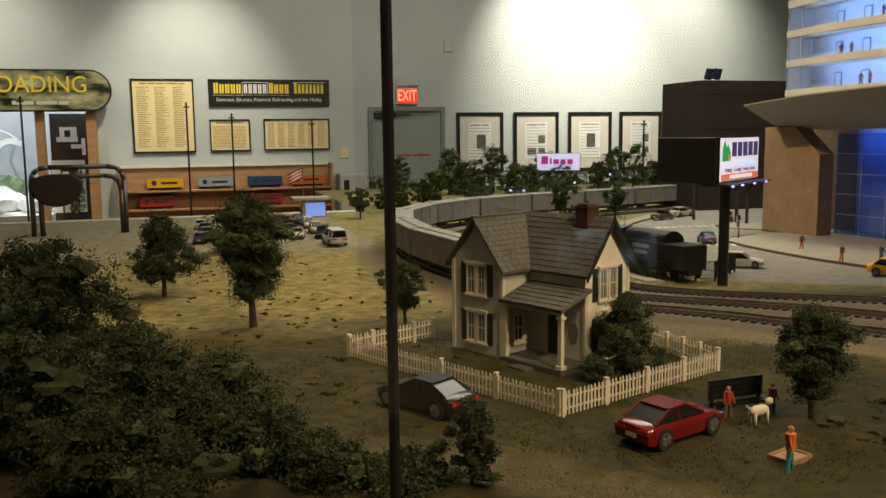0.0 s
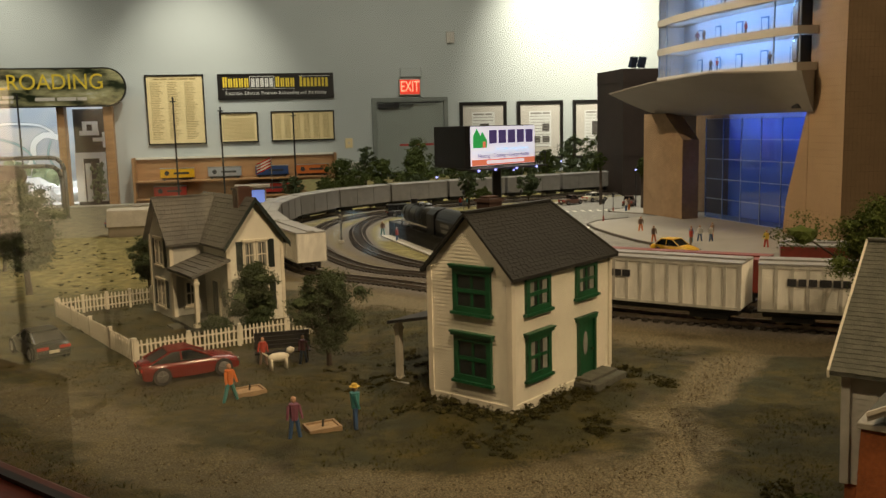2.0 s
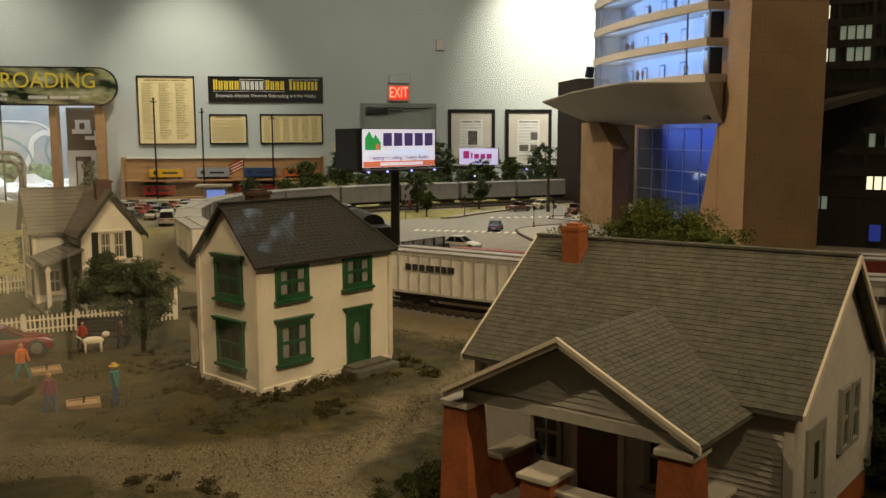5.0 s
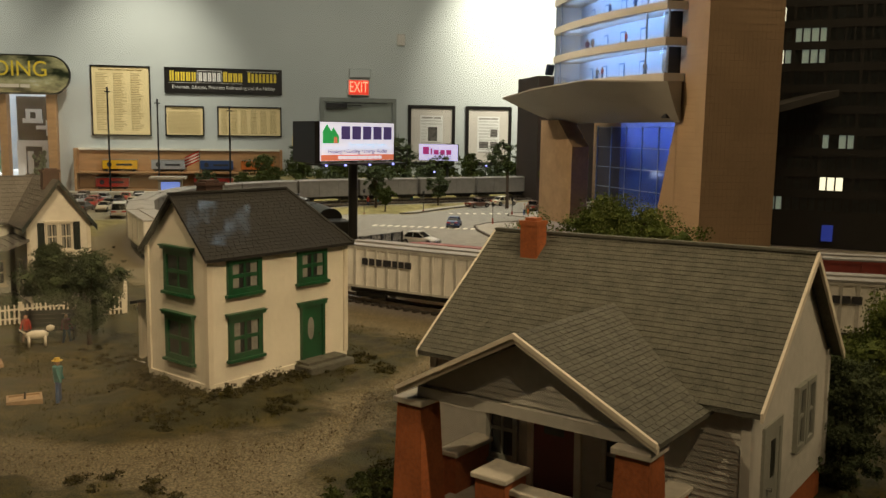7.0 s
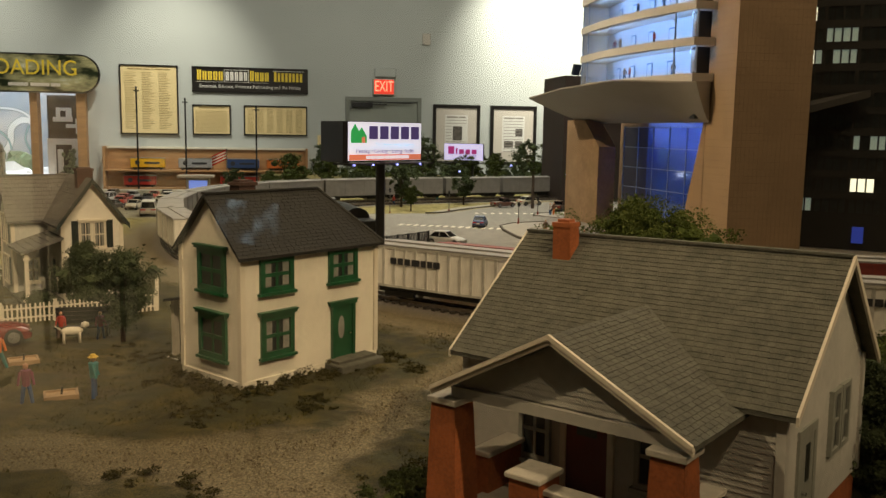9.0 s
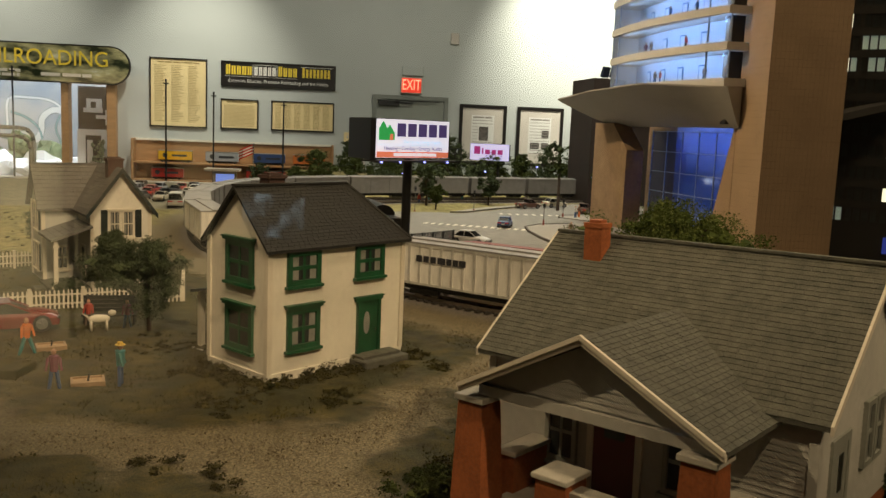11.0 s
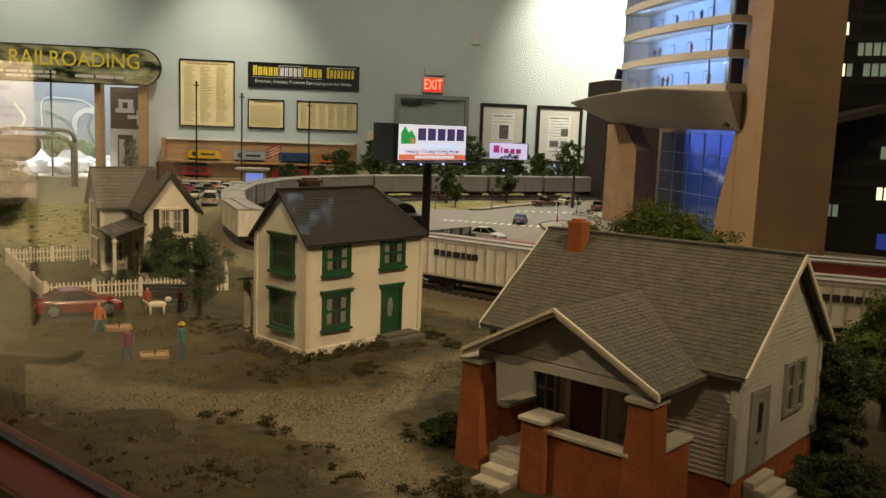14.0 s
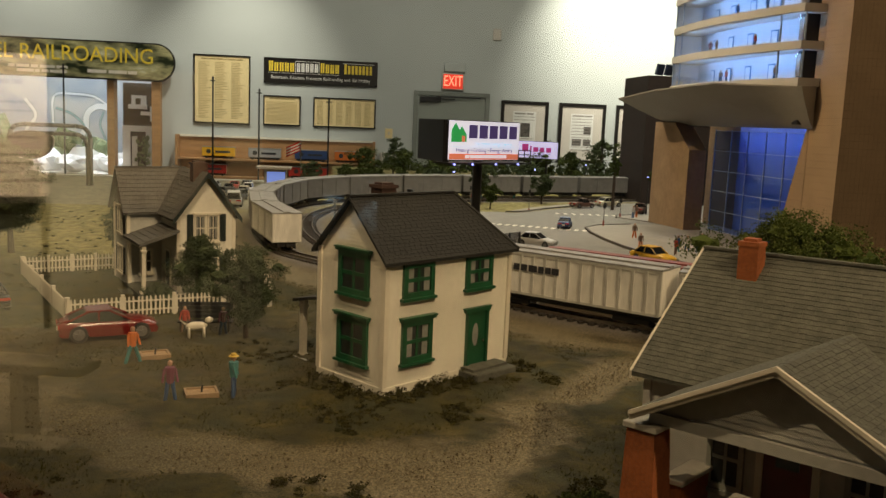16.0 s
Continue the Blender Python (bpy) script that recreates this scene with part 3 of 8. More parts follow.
def gable_roof(parent, x0, x1, y0, y1, ze, zr, over, material, rows=20, tab=0.014, name="roof", thick=0.004, rake=None, seed=1, ridge=None, hip=0.0):
    """A gable roof with its ridge along x; eaves at ze, ridge at zr, hipped at its far end where hip is given. Returns the roof part."""
    ym = ridge or (y0 + y1) / 2
    k = (zr - ze) / (ym - y0)
    bm = bmesh.new()
    for s in (-1, 1):
        ye = y0 - over if s < 0 else y1 + over
        zz = ze - k * over
        t = thick * 1.3
        rows_ = [[bm.verts.new((x, y, z)) for y, z in ((ye, zz), (ym, zr), (ym, zr + t), (ye, zz + t))] for x in (x0 - over, x1 + over)]
        for v in rows_[1][1:3]:
            v.co.x -= hip
        for i in range(4):
            bm.faces.new((rows_[0][i], rows_[0][(i + 1) % 4], rows_[1][(i + 1) % 4], rows_[1][i]))
        bm.faces.new(rows_[0])
        bm.faces.new(rows_[1][::-1])
    if hip:
        xe, zz = x1 + over, ze - k * over
        lo = [bm.verts.new((xe + dx, y, zz + dz)) for dx, dz in ((0.0004, 0), (0.0004, thick * 1.3)) for y in (y0 - over, y1 + over)]
        hi = [bm.verts.new((xe - hip + 0.0004, ym, zr + dz)) for dz in (0, thick * 1.3)]
        for f in ((lo[0], lo[1], hi[0]), (lo[2], hi[1], lo[3]), (lo[0], lo[2], lo[3], lo[1]), (lo[1], lo[3], hi[1], hi[0]), (lo[2], lo[0], hi[0], hi[1])):
            bm.faces.new(f)
    roof = part(name, bm, material, parent)
    bm = bmesh.new()
    for s in (-1, 1):
        ye = y0 - over if s < 0 else y1 + over
        up = Vector((0, ym - ye, zr - (ze - k * over)))
        h = up.length
        shingles(bm, (x0 - over, ye, ze - k * over + thick * 1.3), (1, 0, 0), x1 - x0 + 2 * over, up.normalized(), h, rows, tab, 0.0005 if tab < 0.013 else 0.0009, seed + s, right=hip)
    if hip:
        up = Vector((-hip, 0, zr - (ze - k * over)))
        shingles(bm, (x1 + over + 0.001, y0 - over, ze - k * over + thick * 1.3), (0, 1, 0), y1 - y0 + 2 * over, up.normalized(), up.length, rows, tab, 0.0009, seed + 7, left=ym - y0 + over, right=y1 + over - ym)
        for ye in (y0 - over, y1 + over):
            tube(bm, (x1 + over, ye, ze - k * over + thick * 1.3), (x1 + over - hip, ym, zr + thick * 1.5), 0.0035, seg=6)
    box(bm, x0 - over, x1 + over - hip, ym - 0.005, ym + 0.005, zr + thick * 1.2, zr + thick * 1.3 + 0.003)
    tagged(part("shingles", bm, material, roof), kind="stuff")
    if rake:
        for xx in (x0 - over - 0.003, x1 + over):
            for s in (-1, 1):
                bm = bmesh.new()
                ye = y0 - over if s < 0 else y1 + over
                zz = ze - k * over
                solid(bm, [(xx, ye, zz - 0.003), (xx, ym, zr - 0.003), (xx, ym, zr + thick * 1.6), (xx, ye, zz + thick * 1.6)], (0.003, 0, 0))
                part("bargeboard", bm, rake, roof)
    return roof


def brick_chimney(parent, x, y, z0, z1, w, d, material=None, flare=0.003):
    material = material or M_BRICK
    bm = bmesh.new()
    box(bm, x - w / 2, x + w / 2, y - d / 2, y + d / 2, z0, z1)
    box(bm, x - w / 2 - flare, x + w / 2 + flare, y - d / 2 - flare, y + d / 2 + flare, z1 - 0.006, z1)
    box(bm, x - w / 2 + 0.004, x + w / 2 - 0.004, y - d / 2 + 0.004, y + d / 2 - 0.004, z1, z1 + 0.004)
    ch = part("chimney", bm, material, parent)
    for a, b, n in (((x - w / 2, y - d / 2), (x + w / 2, y - d / 2), w), ((x + w / 2, y + d / 2), (x - w / 2, y + d / 2), w), ((x - w / 2, y + d / 2), (x - w / 2, y - d / 2), d), ((x + w / 2, y - d / 2), (x + w / 2, y + d / 2), d)):
        bricks(ch, "brickwork", on_wall(a, b), 0, n, z0, z1 - 0.007, material=material)
    return ch


def walls(parent, x0, x1, y0, y1, z0, ze, zr, material, gables="x", course=0.006, proud=0.0013, front=0.0013, ridge=None, hipped=False, board=None):
    """A block with clapboards all round and gables at the x ends (or none); hipped: a gable at the near end alone."""
    ym = ridge or (y0 + y1) / 2
    bm = bmesh.new()
    if gables:
        solid(bm, [(x0, y0, z0), (x0, y1, z0), (x0, y1, ze), (x0, ym, zr), (x0, y0, ze)], (0.02 if hipped else x1 - x0, 0, 0))
        if hipped:
            box(bm, x0 + 0.02, x1, y0, y1, z0, ze)
    else:
        box(bm, x0, x1, y0, y1, z0, ze)
    siding(bm, (x0, y0), (x1, y0), z0, ze, (0, -1), course, proud=front)
    siding(bm, (x1, y1), (x0, y1), z0, ze, (0, 1), course, proud=proud)
    for a, b, o in (((x0, y1), (x0, y0), (-1, 0)), ((x1, y0), (x1, y1), (1, 0))):
        siding(bm, a, b, z0, ze, o, course, zr if gables and not (hipped and o[0] > 0) else None, proud=proud, peak=(ym - y0) / (y1 - y0) if o[0] > 0 else (y1 - ym) / (y1 - y0))
    body = part("wall", bm, material, parent)
    e = 0.004
    for x in (x0, x1):
        for y in (y0, y1):
            bm = bmesh.new()
            box(bm, x - e if x == x0 else x - 0.006, x + 0.006 if x == x0 else x + e, y - e if y == y0 else y - 0.006, y + 0.006 if y == y0 else y + e, z0, ze)
            part("corner_board", bm, board or M_TRIM, body)
    return body


HOUSE = pose(1.3065, 0.913, G0 + 0.006, 0, 0, 39.2)


def build_green_house():
    """White two-storey house with green windows; x along its long front, y to its back."""
    L, D, H, R = 0.323, 0.1745, 0.233, 0.324
    h = thing("house", HOUSE, "white clapboard two-storey model house with green windows and dark roof", "house", "model houses")
    walls(h, 0, L, 0, D, 0.008, H, R, M_CREAM, front=0.0005, course=0.0064, proud=0.0012, hipped=True)
    boxpart("foundation", (-0.003, L + 0.003, -0.003, D + 0.003, -0.035, 0.008), M_CREAM, h, bevel=0.001)
    gable_roof(h, 0, L, 0, D, H, R, 0.0125, M_DARKROOF, rows=19, tab=0.0128, seed=5, hip=0.088)
    front, side = on_wall((0, 0), (L, 0)), on_wall((0, D), (0, 0))
    for x, w in ((0.038, 0.074), (0.197, 0.073)):
        window(h, front, x, 0.159, w, 0.062, M_GREEN, curtain=M_CURTAIN, hood=False, bar=0.0095)
    window(h, front, 0.039, 0.044, 0.073, 0.074, M_GREEN, curtain=M_CURTAIN, bar=0.0095)
    door = boxpart("door", (0.210, 0.256, 0.010, 0.112, -0.002, 0.004), M_GREEN, h, "dark green panelled door with an oval light")
    door.matrix_basis = front
    bm = bmesh.new()
    for d in ((0.204, 0.2105, 0.010, 0.113), (0.2555, 0.262, 0.010, 0.113), (0.199, 0.267, 0.113, 0.119), (0.196, 0.270, 0.119, 0.122)):
        box(bm, *d, -0.002, 0.008)
    part("door_frame", bm, M_GREEN, door)
    bm = bmesh.new()
    bmesh.ops.create_circle(bm, cap_ends=True, segments=20, radius=1, matrix=Matrix.Translation((0.228, 0.070, 0.0045)) @ Matrix.Diagonal((0.008, 0.022, 1, 1)))
    part("door_light", bm, M_CURTAIN, door, "pale oval glass light")
    bm = bmesh.new()
    tube(bm, (0.249, 0.056, 0.004), (0.249, 0.056, 0.008), 0.0022)
    part("door_handle", bm, M_CHROME, door)
    for y, hh in ((0.159, 0.074), (0.039, 0.078)):
        window(h, side, 0.0555, y, 0.080, hh, M_GREEN, hood=True, bar=0.0095, mull=1)
    step = boxpart("door_step", (0.185, 0.298, -0.052, -0.004, -0.02, 0.008), M_SHINGLE, h, "grey stone doorstep", bevel=0.002)
    boxpart("upper_step", (0.193, 0.290, -0.036, -0.004, 0.008, 0.013), M_SHINGLE, step)
    brick_chimney(h, 0.085, D / 2 + 0.018, R - 0.03, R + 0.022, 0.036, 0.028, mat("soot_dark_brick", (0.06, 0.03, 0.022), 0.85, 30, 0.3, 0.3))
    # lean-to porch at the back
    bm = bmesh.new()
    solid(bm, [(0.066, D + 0.001, 0.128), (0.066, D + 0.172, 0.092), (0.066, D + 0.172, 0.098), (0.066, D + 0.001, 0.134)], (0.2, 0, 0))
    porch = part("porch_roof", bm, M_DARKROOF, h)
    for x in (0.078, 0.245):
        bm = bmesh.new()
        box(bm, x, x + 0.011, D + 0.152, D + 0.163, -0.028, 0.096)
        box(bm, x - 0.002, x + 0.013, D + 0.150, D + 0.165, 0.080, 0.087)
        box(bm, x - 0.002, x + 0.013, D + 0.150, D + 0.165, -0.028, -0.015)
        part("post", bm, M_TRIM, porch)
    boxpart("porch_floor", (0.066, 0.266, D + 0.001, D + 0.168, -0.045, -0.020), M_GREYCLAP, porch)
    bm = bmesh.new()
    box(bm, 0.10, 0.14, D + 0.02, D + 0.07, -0.020, 0.03)
    bevelled(bm, 0.004)
    part("bin", bm, M_BLACK, porch, "dark barrel on the porch floor")
    boxpart("back_wing", (0.16, 0.3, D + 0.001, D + 0.08, 0.0, 0.115), M_CREAM, h)


def build_bungalow():
    """Bungalow with a brick-pillared porch; x along its front, y to its back."""
    L, D, H, R, RY = 0.3958, 0.2877, 0.184, 0.311, 0.160
    h = thing("bungalow", pose(1.6073, 0.4723, G0 - 0.002, 0, 0, -49.75) @ pose(0, 0, 0, 0, -1.01, 0), "grey-shingled model bungalow with red brick porch pillars", "house", "model houses")
    boxpart("foundation", (0.001, L - 0.001, 0.001, D - 0.001, -0.015, 0.035), M_BRICK, h, "red brick footing")
    walls(h, 0, L, 0, D, 0.035, H, R, M_GREYCLAP, course=0.0068, proud=0.0013, front=0.0013, ridge=RY, board=M_GREYCLAP)
    gable_roof(h, 0, L, 0, D, H, R, 0.015, M_SHINGLE, rows=30, tab=0.012, rake=M_TRIM, seed=11, name="main_roof", ridge=RY)
    brick_chimney(h, 0.0615, 0.133, R - 0.06, R + 0.024, 0.025, 0.023, flare=0.0012)
    PY = -0.1226
    # porch: gable roof with its ridge along y
    px0, px1, pe, pr = 0.068, 0.349, 0.172, 0.245
    pm = (px0 + px1) / 2
    k = (pr - pe) / (pm - px0)
    over = 0.012
    bm = bmesh.new()
    for s in (-1, 1):
        xe = px0 - over if s < 0 else px1 + over
        solid(bm, [(xe, PY - 0.012, pe - k * over), (pm, PY - 0.012, pr), (pm, PY - 0.012, pr + 0.005), (xe, PY - 0.012, pe - k * over + 0.005)], (0, 0.27, 0))
    roof = part("porch_roof", bm, M_SHINGLE, h, "grey shingled porch gable roof")
    bm = bmesh.new()
    for s in (-1, 1):
        xe = px0 - over if s < 0 else px1 + over
        up = Vector((pm - xe, 0, pr - pe + k * over))
        shingles(bm, (xe, PY - 0.012, pe - k * over + 0.005), (0, 1, 0), 0.27, up.normalized(), up.length, 26, 0.012, 0.0005, 30 + s)
    tagged(part("shingles", bm, M_SHINGLE, roof), kind="stuff")
    for s in (-1, 1):
        bm = bmesh.new()
        xe = px0 - over if s < 0 else px1 + over
        z = pe - k * over
        solid(bm, [(xe, PY - 0.016, z - 0.004), (pm, PY - 0.016, pr - 0.004), (pm, PY - 0.016, pr + 0.003), (xe, PY - 0.016, z + 0.003)], (0, 0.004, 0))
        solid(bm, [(xe, PY - 0.019, z + 0.002), (pm, PY - 0.019, pr + 0.002), (pm, PY - 0.019, pr + 0.007), (xe, PY - 0.019, z + 0.007)], (0, 0.004, 0))
        part("bargeboard", bm, M_TRIM, roof)
    bm = bmesh.new()
    solid(bm, [(px0 + 0.004, PY + 0.012, pe - 0.003), (px1 - 0.004, PY + 0.012, pe - 0.003), (pm, PY + 0.012, pr - 0.006)], (0, 0.006, 0))
    siding(bm, (px0 + 0.004, PY + 0.0115), (px1 - 0.004, PY + 0.0115), pe, pe + 0.0001, (0, -1), 0.0068, pr - 0.006)
    part("porch_gable", bm, M_GREYCLAP, roof)
    boxpart("beam", (px0, px1, PY + 0.006, PY + 0.018, pe - 0.015, pe - 0.003), M_GREYCLAP, roof)
    for x in (px0, px1 - 0.016):
        boxpart("beam", (x, x + 0.012, PY + 0.018, 0, pe - 0.015, pe - 0.003), M_GREYCLAP, roof)
    # tapered brick pillars
    for x in (0.0645, 0.3315):
        bm = bmesh.new()
        w0, w1, z1 = 0.0225, 0.0165, 0.150
        lo = [bm.verts.new((x + a * w0, PY + 0.012 + b * w0, -0.012)) for a, b in ((-1, -1), (1, -1), (1, 1), (-1, 1))]
        hi = [bm.verts.new((x + a * w1, PY + 0.012 + b * w1, z1)) for a, b in ((-1, -1), (1, -1), (1, 1), (-1, 1))]
        for i in range(4):
            bm.faces.new((lo[i], lo[(i + 1) % 4], hi[(i + 1) % 4], hi[i]))
        bm.faces.new(hi)
        pil = part("pillar", bm, M_BRICK, h, "tapered red brick pillar")
        for i in range(4):
            a, b = [((-1, -1), (1, -1)), ((1, -1), (1, 1)), ((1, 1), (-1, 1)), ((-1, 1), (-1, -1))][i]
            A, B = Vector((x + a[0] * w0, PY + 0.012 + a[1] * w0, -0.012)), Vector((x + b[0] * w0, PY + 0.012 + b[1] * w0, -0.012))
            A1 = Vector((x + a[0] * w1, PY + 0.012 + a[1] * w1, z1))
            d = (B - A).normalized()
            up = A1 - A
            up = up - d * up.dot(d)
            hgt = up.length
            up.normalize()
            n = d.cross(up)
            bricks(pil, "brickwork", Matrix(((d.x, up.x, n.x, A.x), (d.y, up.y, n.y, A.y), (d.z, up.z, n.z, A.z), (0, 0, 0, 1))), 0, 2 * w0, 0, hgt, taper=w0 - w1)
        boxpart("cap", (x - 0.0205, x + 0.0205, PY - 0.0085, PY + 0.0325, z1, z1 + 0.007), M_CONC, pil, "pale concrete cap", bevel=0.001)
    # low brick walls with pale caps
    def low_wall(x0, x1, y0, y1, z1, name="porch_wall"):
        w = boxpart(name, (x0, x1, y0, y1, -0.012, z1), M_BRICK, h)
        bricks(w, "brickwork", on_wall((x0, y0), (x1, y0)), 0, x1 - x0, -0.012, z1)
        bricks(w, "brickwork", on_wall((x1, y0), (x1, y1)), 0, y1 - y0, -0.012, z1)
        bricks(w, "brickwork", on_wall((x0, y1), (x0, y0)), 0, y1 - y0, -0.012, z1)
        boxpart("cap", (x0 - 0.004, x1 + 0.004, y0 - 0.004, y1 + 0.004, z1, z1 + 0.006), M_CONC, w, "pale concrete coping", bevel=0.001)
    low_wall(0.163, 0.199, PY - 0.016, PY + 0.024, 0.094, "pier")
    low_wall(0.202, 0.316, PY - 0.004, PY + 0.012, 0.080)
    low_wall(0.318, 0.338, PY + 0.031, -0.004, 0.078)
    low_wall(px0, px0 + 0.02, PY + 0.05, -0.004, 0.078)
    boxpart("porch_floor", (px0 + 0.012, 0.3165, PY + 0.013, -0.0015, -0.012, 0.034), M_CONC, h)
    for i in range(3):
        boxpart("step", (px0 + 0.040, 0.160, PY - 0.052 + i * 0.02, PY + 0.012, -0.012, 0.008 + i * 0.0115), M_CONC, h, "pale concrete step", bevel=0.0012)
    front = on_wall((0, 0), (L, 0))
    window(h, front, 0.084, 0.06, 0.044, 0.075, M_GREYDOOR, hood=False)
    window(h, front, 0.238, 0.06, 0.044, 0.075, M_GREYDOOR, hood=False)
    d = boxpart("door", (0.150, 0.204, 0.034, 0.138, -0.001, 0.003), M_REDDOOR, h, "dark red front door with a small light")
    d.matrix_basis = front
    boxpart("door_light", (0.164, 0.190, 0.104, 0.126, 0.003, 0.004), M_PANE, d)
    bm = bmesh.new()
    for q in ((0.142, 0.150, 0.034, 0.146), (0.204, 0.212, 0.034, 0.146), (0.150, 0.204, 0.138, 0.146)):
        box(bm, *q, -0.001, 0.005)
    part("door_frame", bm, M_TRIM, d)
    end = on_wall((L, 0), (L, D))
    d = boxpart("door", (0.050, 0.093, 0.036, 0.136, -0.001, 0.003), M_GREYDOOR, h, "grey-green side door with a narrow light")
    d.matrix_basis = end
    boxpart("door_light", (0.066, 0.078, 0.086, 0.126, 0.003, 0.004), M_PANE, d)
    bm = bmesh.new()
    tube(bm, (0.057, 0.076, 0.003), (0.057, 0.076, 0.008), 0.002)
    part("door_handle", bm, M_CHROME, d)
    bm = bmesh.new()
    for q in ((0.041, 0.050, 0.036, 0.146), (0.093, 0.102, 0.036, 0.146), (0.050, 0.093, 0.136, 0.146)):
        box(bm, *q, -0.001, 0.004)
    part("door_frame", bm, M_GREYDOOR, d)
    window(h, end, 0.151, 0.088, 0.035, 0.076, M_GREYDOOR, hood=False, sill=False)
    window(h, end, 0.189, 0.088, 0.035, 0.076, M_GREYDOOR, hood=False, sill=False)
    for i in range(4):
        boxpart("step", (L + 0.001, L + 0.016 + 0.016 * (3 - i), 0.036, 0.104, -0.012, 0.002 + i * 0.0085), M_CONC, h, "pale concrete side step", bevel=0.001)


def build_farmhouse():
    """Grey-white farmhouse of two crossed gables with a porch in the nook; x along the left wing, y to its back."""
    h = thing("farmhouse", pose(0.652, 1.956, 1.158, 0, 0, 25), "white two-storey model farmhouse with dark shutters and grey shingle roof", "house", "model houses")
    H, R, D = 0.222, 0.322, 0.166
    x0, x1, y0 = 0.092, 0.246, -0.166
    walls(h, 0, x0 + 0.06, 0, D, 0.0, H, R, M_GREYCLAP)
    gable_roof(h, 0, x0 + 0.075, 0, D, H, R, 0.016, M_GREYROOF, rows=11, tab=0.022, seed=21, name="left_roof")
    # right wing, ridge along y
    wing = new("right_wing")
    wing.parent = h
    wing.matrix_basis = Matrix(((0, -1, 0, x1), (1, 0, 0, y0), (0, 0, 1, 0), (0, 0, 0, 1)))
    W, LL = x1 - x0, D - y0
    ym = W / 2
    RB = R + 0.003
    bm = bmesh.new()
    solid(bm, [(0, 0, 0), (0, W, 0), (0, W, H), (0, ym, RB), (0, 0, H)], (LL, 0, 0))
    siding(bm, (0, W), (0, 0), 0, H, (-1, 0), 0.006, RB)
    siding(bm, (0, 0), (LL, 0), 0, H, (0, -1))
    siding(bm, (LL, W), (0, W), 0, H, (0, 1))
    part("wing_wall", bm, M_CLAP, wing)
    for y in (0, W):
        bm = bmesh.new()
        box(bm, -0.003, 0.006, y - 0.003 if y == 0 else y - 0.006, y + 0.006 if y == 0 else y + 0.003, 0, H)
        part("corner_board", bm, M_TRIM, wing)
    kk = (RB - H) / ym
    for s in (-1, 1):
        bm = bmesh.new()
        ye, zz = (-0.016, H - kk * 0.016) if s < 0 else (W + 0.016, H - kk * 0.016)
        solid(bm, [(-0.018, ye, zz), (-0.018, ym, RB), (-0.018, ym, RB + 0.006), (-0.018, ye, zz + 0.006)], (LL + 0.034, 0, 0))
        slope = part("roof_slope", bm, M_GREYROOF, wing)
        bm = bmesh.new()
        up = Vector((0, ym - ye, RB - zz))
        shingles(bm, (-0.018, ye, zz + 0.006), (1, 0, 0), LL + 0.034, up.normalized(), up.length, 11, 0.022, 0.0011, 40 + s)
        tagged(part("shingles", bm, M_GREYROOF, slope), kind="stuff")
        bm = bmesh.new()
        solid(bm, [(-0.0215, ye, zz - 0.007), (-0.0215, ym, RB - 0.007), (-0.0215, ym, RB + 0.007), (-0.0215, ye, zz + 0.007)], (0.0035, 0, 0))
        part("bargeboard", bm, M_BLACKGREEN, slope, "dark gable edge board")

    def shutters(m, x, y, w, hh):
        for xx in (x - 0.020, x + w + 0.003):
            bm = bmesh.new()
            box(bm, xx, xx + 0.017, y - 0.002, y + hh + 0.002, 0, 0.003)
            for i in range(9):
                box(bm, xx + 0.002, xx + 0.015, y + i * hh / 9, y + i * hh / 9 + hh / 16, 0.003, 0.0045)
            s = part("shutter", bm, M_BLACKGREEN, h, "black-green louvred shutter")
            s.matrix_basis = m
    left = on_wall((0, D), (0, 0))
    right = on_wall((x0, y0), (x1, y0))
    for m, x in ((left, 0.049), (right, 0.044)):
        for y in (0.144, 0.030):
            for k in range(2):
                window(h, m, x + k * 0.035, y, 0.031, 0.072, M_TRIM, hood=False, bar=0.0042, curtain=M_CURTAIN, proud=0.005)
            shutters(m, x, y, 0.066, 0.072)
            bm = bmesh.new()
            box(bm, x - 0.004, x + 0.070, y + 0.072, y + 0.078, 0, 0.008)
            part("lintel", bm, M_TRIM, h).matrix_basis = m
    # porch in the nook, its roof falling away from the right wing
    bm = bmesh.new()
    solid(bm, [(-0.012, y0 - 0.022, 0.138), (x0, y0 - 0.022, 0.172), (x0, y0 - 0.022, 0.178), (-0.012, y0 - 0.022, 0.144)], (0, 0.022 - y0 - 0.001, 0))
    pr = part("porch_roof", bm, M_GREYROOF, h)
    bm = bmesh.new()
    up = Vector((x0 + 0.012, 0, 0.034))
    shingles(bm, (-0.012, y0 - 0.022, 0.144), (0, 1, 0), 0.02 - y0, up.normalized(), up.length, 6, 0.022, 0.0011, 51)
    tagged(part("shingles", bm, M_GREYROOF, pr), kind="stuff")
    bm = bmesh.new()
    box(bm, -0.004, 0.006, y0 - 0.014, y0 - 0.004, 0.012, 0.138)
    box(bm, -0.008, 0.010, y0 - 0.018, y0, 0.012, 0.020)
    box(bm, -0.007, 0.009, y0 - 0.017, y0 - 0.001, 0.122, 0.128)
    part("post", bm, M_TRIM, pr, "white square porch post")
    bm = bmesh.new()
    box(bm, -0.004, 0.006, -0.014, -0.003, 0.012, 0.138)
    part("post", bm, M_TRIM, pr, "white square porch post")
    boxpart("beam", (-0.003, 0.005, y0 - 0.012, -0.003, 0.130, 0.138), M_TRIM, pr)
